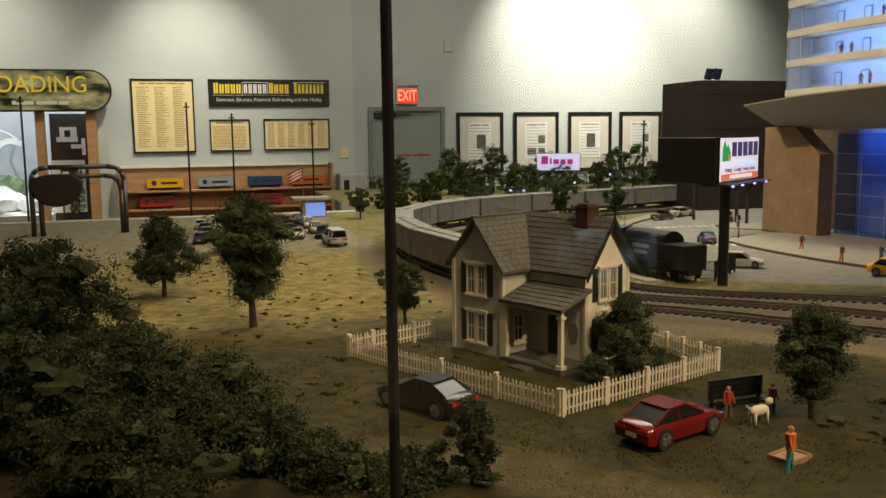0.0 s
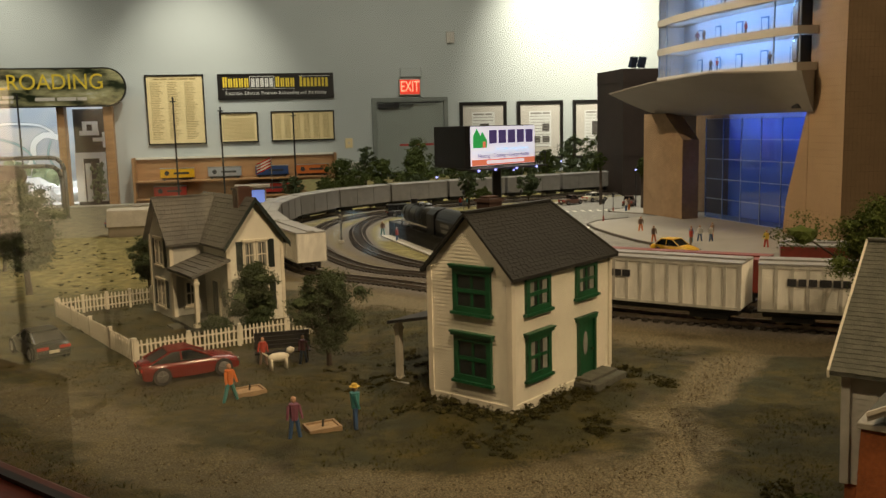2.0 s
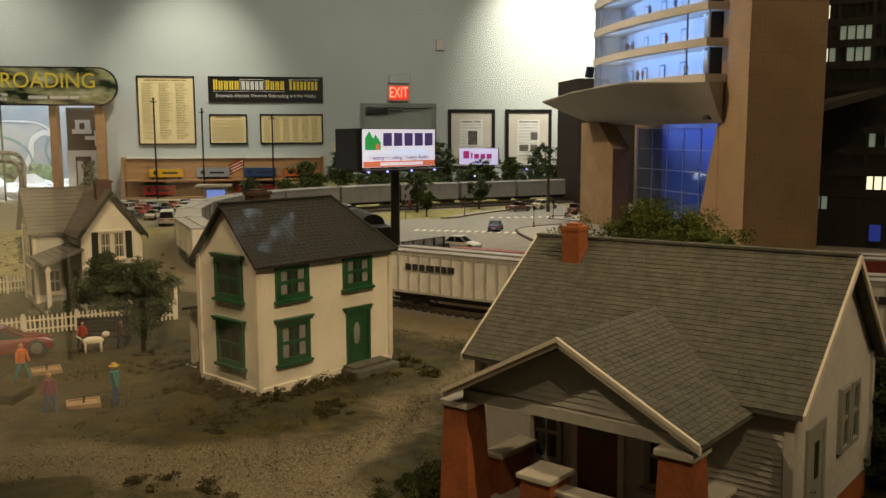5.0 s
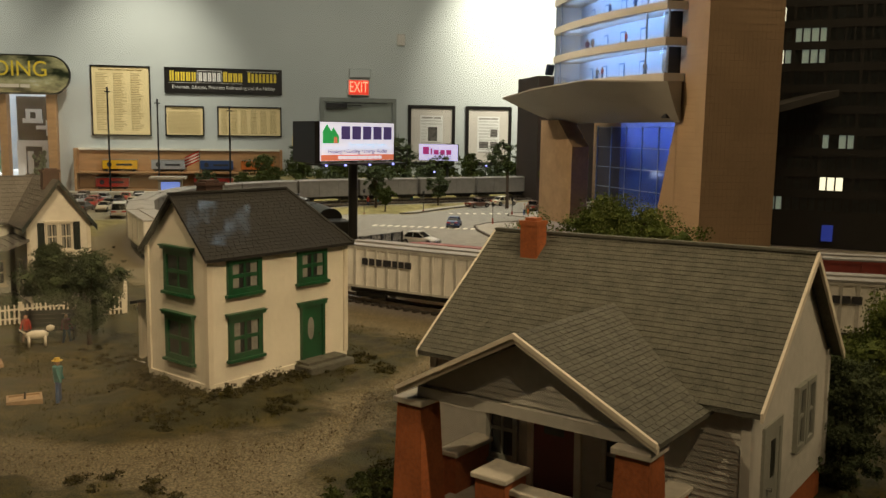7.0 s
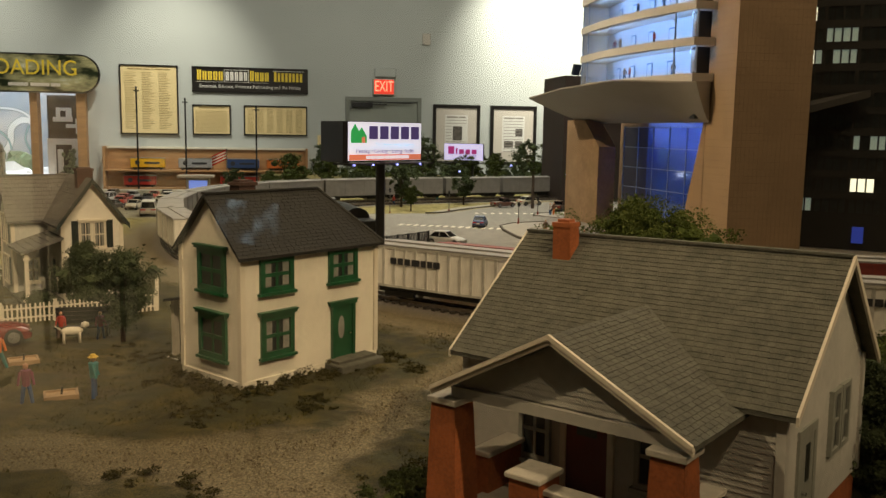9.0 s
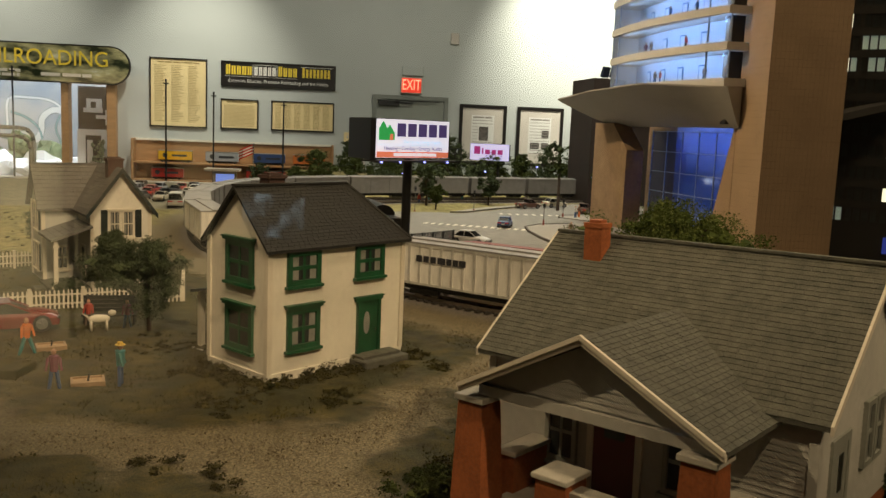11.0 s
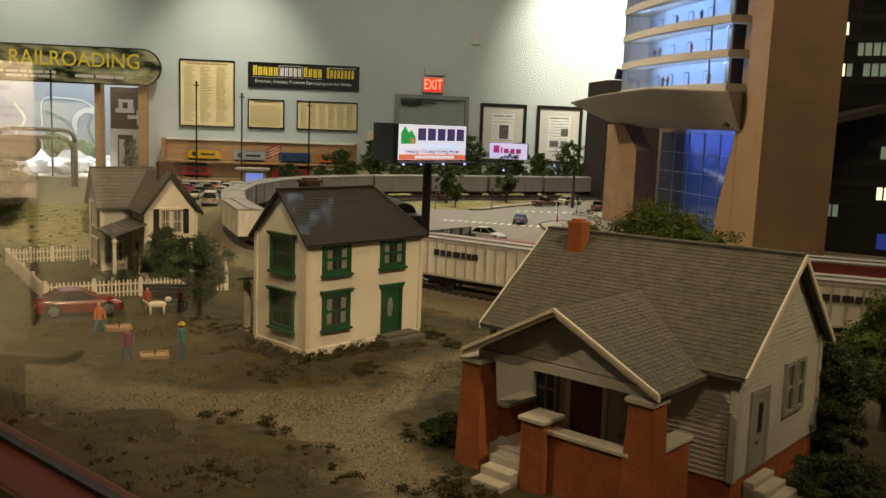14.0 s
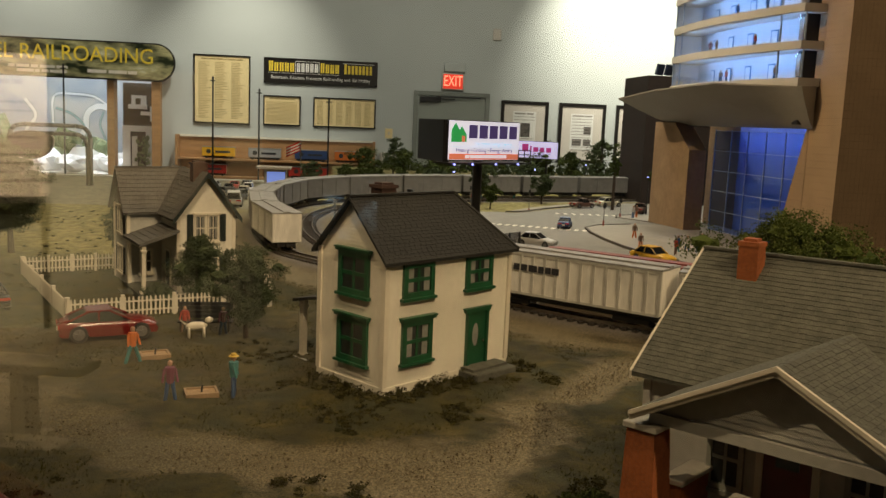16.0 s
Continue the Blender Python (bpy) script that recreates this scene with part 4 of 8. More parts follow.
    boxpart("porch_floor", (-0.012, x0 - 0.004, y0 - 0.02, -0.003, -0.008, 0.012), M_SHINGLE, pr)
    boxpart("step", (-0.040, -0.012, y0 + 0.06, y0 + 0.11, -0.008, 0.005), M_SHINGLE, pr)
    nook = on_wall((x0, 0), (x0, y0))
    d = boxpart("door", (0.06, 0.10, 0.014, 0.108, 0.0015, 0.004), M_BLACKGREEN, h)
    d.matrix_basis = nook
    bm = bmesh.new()
    for q in ((0.053, 0.06, 0.014, 0.115), (0.10, 0.107, 0.014, 0.115), (0.06, 0.10, 0.108, 0.115)):
        box(bm, *q, 0.0015, 0.005)
    part("door_frame", bm, M_TRIM, d)
    bm = bmesh.new()
    bmesh.ops.create_circle(bm, cap_ends=True, segments=20, radius=1, matrix=Matrix.Translation((0.135, 0.07, 0.003)) @ Matrix.Diagonal((0.014, 0.026, 1, 1)))
    part("oval_window", bm, M_CURTAIN, h, "oval window by the porch door").matrix_basis = nook
    window(h, on_wall((0, 0), (x0, 0)), 0.03, 0.035, 0.036, 0.07, M_TRIM, hood=False)
    brick_chimney(h, (x0 + x1) / 2 - 0.004, y0 + 0.055, R - 0.03, R + 0.032, 0.040, 0.032, mat("dark_brown_brick", (0.07, 0.03, 0.02), 0.85, 30, 0.3, 0.3))


build_green_house()
build_bungalow()
build_farmhouse()

# ---- the tower block and the town ----
M_BLUEROOM = mat("pale_office_wall", (0.62, 0.66, 0.74), 0.8, 10, 0.05)
M_DOORBLUE = mat("blue_office_door", (0.10, 0.22, 0.42), 0.6, 20, 0.2)
M_LOBBY = mat("lobby_wall", (0.34, 0.40, 0.56), 0.8, 8, 0.15)
M_GLASS = glass("clear_pane", (0.93, 0.95, 0.96), 0.02)
M_BLUEGLASS = glass("blue_tinted_pane", (0.55, 0.68, 0.95), 0.03)
M_MULL = mat("pale_window_bar", (0.30, 0.38, 0.50), 0.5, 30)
M_FIG = [mat("figure_paint_%s" % n, c, 0.7, 60, 0.2) for n, c in (("red", (0.42, 0.05, 0.03)), ("white", (0.55, 0.52, 0.48)), ("brown", (0.16, 0.10, 0.07)), ("blue", (0.04, 0.09, 0.20)), ("orange", (0.62, 0.16, 0.03)), ("teal", (0.04, 0.20, 0.20)), ("yellow", (0.62, 0.42, 0.06)), ("plum", (0.18, 0.05, 0.09)), ("skin", (0.42, 0.24, 0.15)))]


def tiles_on(parent, m, w, z0, z1, row, col, material, name="stone_panel", gap=0.0016, proud=0.0015):
    """Stone panels in courses on a face, joined with open joints."""
    bm = bmesh.new()
    rows = int((z1 - z0) / row)
    cols = max(1, int(round(w / col)))
    for i in range(rows):
        for j in range(cols):
            x0, x1 = j * w / cols + gap / 2, (j + 1) * w / cols - gap / 2
            y0, y1 = z0 + i * row + gap / 2, z0 + (i + 1) * row - gap / 2
            v = [bm.verts.new(c) for c in ((x0, y0, proud), (x1, y0, proud), (x1, y1, proud), (x0, y1, proud))]
            bm.faces.new(v)
    bmesh.ops.transform(bm, matrix=m, verts=bm.verts[:])
    return tagged(part(name, bm, material, parent), kind="stuff")


def build_tower():
    zb, zt = 1.148, 2.75
    tw = thing("office_tower", pose(0, 0, 0), "tan stone office tower with blue-lit floors and a winged canopy", "tower")
    # right pier, then the lobby line from front to back
    A, B = Vector((3.175, 2.70)), Vector((3.49, 2.67))
    ax = (B - A).normalized()
    back = Vector((-ax.y, ax.x))

    def pier(name, c, z0, z1):
        bm = bmesh.new()
        solid(bm, [(q.x, q.y, z0) for q in c], (0, 0, z1 - z0))
        ob = part(name, bm, M_TANDARK, tw)
        for i in range(4):
            a, b = c[i], c[(i + 1) % 4]
            tiles_on(ob, on_wall(a, b), (b - a).length, z0, z1, 0.029, 0.019, M_TAN)
        return ob

    E0 = Vector((3.185, 2.95))
    pier("front_pier", [A, B, B + back * 0.29, E0], zb, zt)
    P0, P1, P2 = Vector((3.178, 3.13)), Vector((3.115, 3.80)), Vector((3.062, 4.165))
    line = (P1 - P0).normalized()
    inward = Vector((line.y, -line.x))

    def slanted(name, a, b, cuts):
        """A stone buttress on the lobby line from a to b; cuts: how far it reaches at each height."""
        d = (b - a).normalized()
        inn = Vector((d.y, -d.x))
        bm = bmesh.new()
        rows_ = []
        for f, z in cuts:
            q = a + (b - a) * f
            rows_.append([bm.verts.new((p.x, p.y, z)) for p in (a, q, q + inn * 0.10, a + inn * 0.10)])
        for r, t in zip(rows_, rows_[1:]):
            for k in range(4):
                bm.faces.new((r[k], r[(k + 1) % 4], t[(k + 1) % 4], t[k]))
        bm.faces.new(rows_[0][::-1])
        bm.faces.new(rows_[-1])
        ob = part(name, bm, M_TANDARK, tw)
        bm = bmesh.new()
        z = zb
        while z < 1.70 - 0.02:
            f = float(np.interp(z + 0.029, [c[1] for c in cuts], [c[0] for c in cuts]))
            w = (b - a).length * f
            n = max(1, int(round(w / 0.02)))
            for k in range(n):
                u0, u1 = w * k / n + 0.0008, w * (k + 1) / n - 0.0008
                bm.faces.new([bm.verts.new((p.x, p.y, zz)) for p, zz in ((a + d * u0 - inn * 0.0015, z + 0.0008), (a + d * u1 - inn * 0.0015, z + 0.0008), (a + d * u1 - inn * 0.0015, z + 0.0282), (a + d * u0 - inn * 0.0015, z + 0.0282))])
            z += 0.029
        tagged(part("stone_panel", bm, M_TAN, ob), kind="stuff")

    slanted("lower_pier", E0 + Vector((-0.002, 0.001)), P0, ((0.92, zb), (0.80, 1.30), (0.06, 1.70)))
    slanted("left_pier", P2, P1, ((1.0, zb), (1.0, 1.56), (0.55, 1.70)))
    # body behind
    bm = bmesh.new()
    c = [E0 + inward * 0.235, E0 + inward * 0.29, P2 + inward * 0.29, P2 + inward * 0.235]
    solid(bm, [(q.x, q.y, zb) for q in c], (0, 0, zt - zb))
    part("core", bm, M_TANDARK, tw)
    # lobby
    p0, p1 = P0 - line * 0.05, P1 + line * 0.05
    rec = inward * 0.075
    bm = bmesh.new()
    q = [p0 + rec + inward * 0.14, p1 + rec + inward * 0.14]
    solid(bm, [(q[0].x, q[0].y, zb), (q[1].x, q[1].y, zb), (q[1].x, q[1].y, 1.70), (q[0].x, q[0].y, 1.70)], (inward.x * 0.01, inward.y * 0.01, 0))
    part("lobby_wall", bm, M_LOBBY, tw)
    w = (p1 - p0).length
    m = on_wall(p1 + rec, p0 + rec)
    lob = new("lobby_window")
    lob.parent = tw
    lob.matrix_basis = m
    nx, nz = 5, 5
    for i in range(nx):
        for j in range(nz):
            z0, z1 = zb + (1.665 - zb) * j / nz, zb + (1.665 - zb) * (j + 1) / nz
            boxpart("pane", (w * i / nx + 0.002, w * (i + 1) / nx - 0.002, z0 + 0.002, z1 - 0.002, -0.001, 0.001), M_BLUEGLASS, lob)
    bm = bmesh.new()
    for i in range(nx + 1):
        box(bm, w * i / nx - 0.0014, w * i / nx + 0.0014, zb, 1.67, -0.003, 0.003)
    for j in range(nz + 1):
        z = zb + (1.665 - zb) * j / nz
        box(bm, 0, w, z - 0.0015, z + 0.0015, -0.0025, 0.0025)
    part("window_bar", bm, M_MULL, lob)
    # canopy, a folded wing
    e0, e1 = Vector((3.17, 2.90)), Vector((3.07, 4.12))
    tip = Vector((2.672, 3.935))
    # two folded planes run from the lobby line out to the free edge, which falls away to the tip
    edge_f = (0.0, 0.38, 0.75, 1.0)
    edge_x, edge_y, edge_z = (3.09, 2.83, 2.72, tip.x), (2.87, 3.15, 3.55, tip.y), (1.853, 1.868, 1.846, 1.812)
    ribs = []
    for f in np.linspace(0, 1, 17):
        root = e0.lerp(e1, f)
        p = Vector((float(np.interp(f, edge_f, edge_x)), float(np.interp(f, edge_f, edge_y))))
        z = float(np.interp(f, edge_f, edge_z))
        rib = [(root.x, root.y, 1.684)]
        for g in (0.35, 0.7, 1.0):
            q = root.lerp(p, g)
            rib.append((q.x, q.y, 1.684 + (z - 0.007 - 1.684) * g ** 1.25))
        ribs.append(rib + [(p.x, p.y, z), (root.x, root.y, z + 0.006)])
    bm = bmesh.new()
    vs = [[bm.verts.new(p) for p in rib] for rib in ribs]
    for a, b in zip(vs, vs[1:]):
        for k in range(len(a) - 1):
            bm.faces.new((a[k], b[k], b[k + 1], a[k + 1]))
    for end in (vs[0][::-1], vs[-1]):
        bm.faces.new(end)
    smooth(part("canopy", bm, M_CANOPY, tw, "grey metal canopy like a folded wing")).data.set_sharp_from_angle(angle=0.6)
    bm = bmesh.new()
    fin = [Vector((3.47, 2.83)), Vector((3.80, 2.72)), Vector((3.47, 3.25))]
    solid(bm, [(fin[0].x, fin[0].y, 1.70), (fin[1].x, fin[1].y, 1.80), (fin[2].x, fin[2].y, 1.72)], (0, 0, 0.03))
    part("canopy_fin", bm, mat("dark_fin_metal", (0.06, 0.057, 0.052), 0.7, 6, 0.1, 0.05), tw)
    # floors, bowed out over the street
    def edge(f):
        a, b = Vector((3.085, 2.90)), Vector((2.98, 4.025))
        n = Vector((-(b - a).y, (b - a).x)).normalized()
        return a + (b - a) * f + n * 0.06 * 4 * f * (1 - f)
    fs = np.linspace(0, 1, 21)
    rim = [edge(f) for f in fs]
    for i in range(6):
        z = 1.856 + 0.149 * i
        fl = new("floor")
        fl.parent = tw
        bm = bmesh.new()
        o = [(p.x, p.y, z) for p in rim] + [(3.42, 4.10, z), (3.42, 2.90, z)]
        solid(bm, o, (0, 0, 0.034))
        part("slab", bm, M_BAND, fl, "pale concrete floor band")
        bm = bmesh.new()
        back_pts = [edge(f) + Vector((0.15, -0.01)) for f in fs[2:]] + [edge(1.0) + Vector((0.012, 0.0))]
        for a, b in zip(back_pts, back_pts[1:]):
            v = [bm.verts.new(c) for c in ((a.x, a.y, z + 0.034), (b.x, b.y, z + 0.034), (b.x, b.y, z + 0.149), (a.x, a.y, z + 0.149))]
            bm.faces.new(v)
        part("back_wall", bm, M_BLUEROOM, fl)
        for f in (0.14, 0.30, 0.46, 0.62, 0.78):
            a, b = edge(f) + Vector((0.147, -0.01)), edge(f + 0.045) + Vector((0.147, -0.01))
            d = boxpart("office_door", (0, (b - a).length, 0, 0.078, 0, 0.002), M_DOORBLUE, fl)
            d.matrix_basis = on_wall(b, a) @ Matrix.Translation((0, z + 0.034, 0))
            boxpart("door_panel", (0.006, (b - a).length - 0.006, 0.004, 0.072, 0.002, 0.003), M_BLUEROOM, d)
        for f in (0.0, 0.12, 0.9, 1.0):
            p = edge(f) + Vector((0.012, 0))
            boxpart("window_bar", (p.x - 0.003, p.x + 0.003, p.y - 0.003, p.y + 0.003, z + 0.034, z + 0.149), M_MULL, fl)
        bm = bmesh.new()
        inner = [edge(f) + Vector((0.012, 0)) for f in fs]
        for a, b in zip(inner, inner[1:]):
            v = [bm.verts.new(c) for c in ((a.x, a.y, z + 0.034), (b.x, b.y, z + 0.034), (b.x, b.y, z + 0.149), (a.x, a.y, z + 0.149))]
            bm.faces.new(v)
        part("window_glass", bm, M_GLASS, fl)
    # dark stack of windows between floors and pier
    bm = bmesh.new()
    box(bm, 3.13, 3.35, 2.953, 3.0, 1.70, zt)
    part("corner_stack", bm, M_BLACK, tw)
    for i in range(6):
        boxpart("stack_panel", (3.118, 3.13, 2.956, 2.99, 1.90 + i * 0.149, 1.99 + i * 0.149), M_CANOPY, tw)


build_tower()


def office_block(name, origin, turn, w, d, z0, z1, wall_mat, label, rows, cols, lit, seed):
    """A block with rows of real, recessed windows on its front (local x, facing -y) and one side."""
    rnd = random.Random(seed)
    b = thing(name, pose(*origin, 0, 0, turn), label, "office building")
    bm = bmesh.new()
    box(bm, 0, w, 0.006, d, z0, z1)
    core = part("wall", bm, wall_mat, b)
    m = on_wall((0, 0), (w, 0))
    fh, cw = (z1 - z0 - 0.16) / rows, w / cols
    bm = bmesh.new()
    box(bm, 0, w, 0, 0.006, z0, z0 + 0.16)
    for r in range(rows):
        z = z0 + 0.16 + r * fh
        box(bm, 0, w, 0, 0.006, z + fh * 0.62, z + fh)
        for c in range(cols + 1):
            x = c * cw
            k = cw * (0.22 if c % 4 == 0 else 0.10)
            box(bm, max(0, x - k), min(w, x + k), 0, 0.006, z, z + fh * 0.62)
    part("facade", bm, wall_mat, b)
    for r in range(rows):
        c = 0
        while c < cols:
            n = 4
            on = rnd.random()
            for k in range(n):
                z = z0 + 0.16 + r * fh
                if c + k < cols:
                    mm = lit[0] if on < 0.10 and k < 3 else lit[1] if on < 0.30 and rnd.random() < 0.5 else M_PANE
                    boxpart("window", ((c + k) * cw + cw * 0.1, (c + k + 1) * cw - cw * 0.1, 0.004, 0.0055, z, z + fh * 0.62), mm, b)
            c += n
    return b


LIT = (glow("warm_lit_window", (1.0, 0.92, 0.62), 1.3), glow("dim_lit_window", (0.55, 0.68, 0.55), 0.18))
M_GREYB = mat("dark_grey_facade", (0.026, 0.025, 0.023), 0.7, 8, 0.15, 0.1)
M_TANB = mat("pale_tan_facade", (0.36, 0.31, 0.25), 0.7, 8, 0.12, 0.1)
grey = office_block("grey_block", (3.56, 2.95, 1.15), -38, 0.95, 0.6, 0, 1.7, M_GREYB, "dark grey office block with a few lit windows", 17, 28, LIT, 4)
boxpart("shop_window", (0.30, 0.345, -0.006, 0.0, 0.03, 0.10), glow("blue_lit_shop_window", (0.04, 0.07, 0.45), 0.35), grey, "blue-lit shop window")
office_block("tan_block", (4.2, 2.30, 1.15), -35, 0.5, 0.4, 0, 1.7, M_TANB, "pale tan office block with dark windows", 17, 12, LIT, 9)


def build_brown_block():
    b = thing("brown_block", pose(3.351, 5.386, 1.14), "dark brown model building with floodlights on its roof", "building")
    bm = bmesh.new()
    box(bm, 0, 0.9, 0, 0.5, 0, 0.89)
    for z in (0.28, 0.56, 0.80):
        box(bm, -0.004, 0.904, -0.004, 0.5, z, z + 0.012)
    part("wall", bm, M_BROWNBLDG, b)
    for x in (0.09, 0.155):
        bm = bmesh.new()
        box(bm, -0.028, 0.028, -0.012, 0.012, 0, 0.075, pose(x, 0.06, 0.90, 18, 0, 20))
        part("floodlight", bm, mat("blue_black_lamp_housing", (0.02, 0.03, 0.06), 0.3, 30), b, "blue-black roof floodlight")


build_brown_block()


def billboard(name, label, at, turn, w, h, z0, zbase, face, back_panel):
    """A lit board on a pole; local x along its face, which looks to -y."""
    b = thing(name, pose(at[0], at[1], zbase, 0, 0, turn), label, "billboard")
    boxpart("board", (0, w, 0.006, 0.03, z0 - zbase, z0 - zbase + h), M_BLACK, b, bevel=0.002)
    bm = bmesh.new()
    box(bm, 0.003, w - 0.003, 0.002, 0.006, z0 - zbase + 0.003, z0 - zbase + h - 0.003)
    part("face", bm, face, b, "backlit white advertising face")
    return b


M_BOARD = glow("backlit_white_face", (0.92, 0.88, 1.0), 0.75)
M_PURPLE = glow("backlit_purple", (0.075, 0.05, 0.16), 0.6)
M_LEAF = glow("backlit_green", (0.03, 0.36, 0.08), 0.7)
M_ORANGE = glow("backlit_orange", (0.75, 0.20, 0.10), 0.7)
M_BLUELAMP = glow("blue_white_led", (0.30, 0.31, 1.0), 2.8)
M_CRIMSON = glow("backlit_crimson", (0.30, 0.02, 0.14), 0.6)
M_CYAN = glow("backlit_pale_blue", (0.40, 0.66, 0.85), 0.7)


def build_billboards():
    zb, z0, hh, w = 1.135, 1.515, 0.144, 0.37
    b = billboard("billboard", "V-shaped roadside billboard, lit white, on a dark steel pole", (1.612, 2.541), 36.1, w, hh, z0, zb, M_BOARD, True)
    m = on_wall((0, 0.0015), (w, 0.0015)) @ Matrix.Translation((0, z0 - zb, 0))
    rows = new("artwork")
    rows.parent = b
    rows.matrix_basis = m
    bm = bmesh.new()
    solid(bm, [(0.012, 0.066, 0), (0.052, 0.066, 0), (0.052, 0.108, 0), (0.032, 0.135, 0), (0.012, 0.108, 0)], (0, 0, 0.001))
    solid(bm, [(0.052, 0.066, 0), (0.088, 0.066, 0), (0.088, 0.092, 0), (0.062, 0.124, 0), (0.052, 0.108, 0)], (0, 0, 0.0006))
    part("logo_shape", bm, M_LEAF, rows, "green house shapes")
    bm = bmesh.new()
    box(bm, 0.064, 0.079, 0.066, 0.088, 0.001, 0.0016)
    part("logo_door", bm, M_ORANGE, rows)
    for i in range(5):
        x = 0.1 + i * 0.053
        boxpart("name_block", (x, x + 0.042, 0.080, 0.128, 0, 0.001), M_PURPLE, rows)
    lettering("motto", "The Home Energy Experts", 0.0185, M_CYAN, rows, Matrix.Translation((0.23, 0.061, 0.0003)), 0.0004)
    boxpart("stripe", (0.006, w - 0.006, 0.048, 0.050, 0, 0.0006), M_CYAN, rows)
    lettering("services", "Heating \u2022 Cooling \u2022 Energy Audits", 0.0215, M_PURPLE, rows, Matrix.Translation((0.185, 0.037, 0.0003)), 0.0004)
    boxpart("footer", (0.004, w - 0.004, 0.004, 0.025, 0, 0.0006), M_ORANGE, rows)
    bm = bmesh.new()
    bars(bm, 0.085, 0.30, 0.0145, 0.011, 0.0007, 3, 0.2, 2.5)
    part("number_bars", bm, M_BOARD, rows)
    # the other leaf of the V, seen from behind
    e = Vector((1.551, 2.757)) - Vector((1.612, 2.541))
    ang = math.degrees(math.atan2(e.y, e.x)) - 36.1
    wing = boxpart("rear_board", (0, 0.25, -0.012, 0.012, z0 - zb - 0.006, z0 - zb + hh), M_BLACK, b, "black back of the second board", bevel=0.002)
    wing.matrix_basis = pose(0.0, 0.012, 0, 0, 0, ang)
    bm = bmesh.new()
    tube(bm, (0.21, 0.06, -0.01), (0.21, 0.06, z0 - zb + 0.02), 0.0175, seg=16)
    part("pole", bm, M_BLACK, b)
    boxpart("catwalk", (-0.02, w + 0.03, -0.035, 0.06, z0 - zb - 0.012, z0 - zb - 0.006), M_BLACK, b)
    bm = bmesh.new()
    for x in (w + 0.02, w + 0.055, w + 0.09):
        box(bm, x, x + 0.003, 0.02, 0.023, z0 - zb - 0.01, z0 - zb + 0.04)
    for z in (0.0, 0.02, 0.037):
        box(bm, w, w + 0.093, 0.02, 0.023, z0 - zb + z, z0 - zb + z + 0.003)
    part("railing", bm, M_BLACK, b)
    for x in (-0.01, 0.08, 0.20, 0.32):
        bm = bmesh.new()
        tube(bm, (x, -0.04, z0 - zb - 0.014), (x, -0.005, z0 - zb - 0.012), 0.003, seg=6)
        arm = part("lamp_arm", bm, M_BLACK, b)
        bm = bmesh.new()
        blob(bm, (x, -0.043, z0 - zb - 0.011), (0.0055, 0.0055, 0.004), 1, 0.0, 1)
        part("lamp", bm, M_BLUELAMP, arm, "small blue-white lamp")
    b2 = billboard("billboard", "small lit roadside billboard with crimson writing before the park trees", (2.771, 6.89), -32, 0.36, 0.145, 1.378, 1.14, glow("backlit_lilac_face", (0.66, 0.62, 1.0), 0.45), False)
    m = on_wall((0, 0.0015), (0.36, 0.0015)) @ Matrix.Translation((0, 0.238, 0))
    for x0, x1, y1 in ((0.04, 0.095, 0.12), (0.11, 0.125, 0.105), (0.14, 0.185, 0.095), (0.2, 0.24, 0.095), (0.255, 0.30, 0.095)):
        boxpart("name_bar", (x0, x1, 0.055, y1, 0, 0.001), M_CRIMSON, b2).matrix_basis = m
    bm = bmesh.new()
    bars(bm, 0.16, 0.30, 0.022, 0.009, 0, 8)
    n = part("small_bars", bm, M_PURPLE, b2)
    n.matrix_basis = m
    bm = bmesh.new()
    for x in (0.1, 0.26):
        box(bm, x - 0.008, x + 0.008, 0.01, 0.026, -0.01, 0.24)
    part("post", bm, M_BLACK, b2)
    bm = bmesh.new()
    box(bm, -0.02, 0.38, -0.05, -0.04, 0.215, 0.22)
    for x in (0.0, 0.12, 0.24, 0.36):
        box(bm, x - 0.002, x + 0.002, -0.05, 0.01, 0.215, 0.225)
    part("lamp_rack", bm, M_BLACK, b2)


build_billboards()

# ---- things on the north wall ----
M_PAPER = mat("aged_ivory_paper", (0.84, 0.69, 0.37), 0.8, 3, 0.06, 0.05, fine=30)
M_PALEPAPER = mat("pale_mount_board", (0.62, 0.58, 0.52), 0.85, 4, 0.05, 0.05)
M_PRINT = mat("grey_print", (0.30, 0.28, 0.25), 0.8, 60, 0.4)
M_INK = mat("brown_ink", (0.36, 0.26, 0.10), 0.8, 40, 0.3)
M_BLACKFRAME = mat("black_picture_frame", (0.014, 0.012, 0.011), 0.35, 20, 0.3)
M_YELLOW = mat("yellow_sign_paint", (0.80, 0.60, 0.05), 0.5, 20, 0.08)
M_WHITEINK = mat("white_sign_paint", (0.75, 0.75, 0.72), 0.5, 20, 0.05)


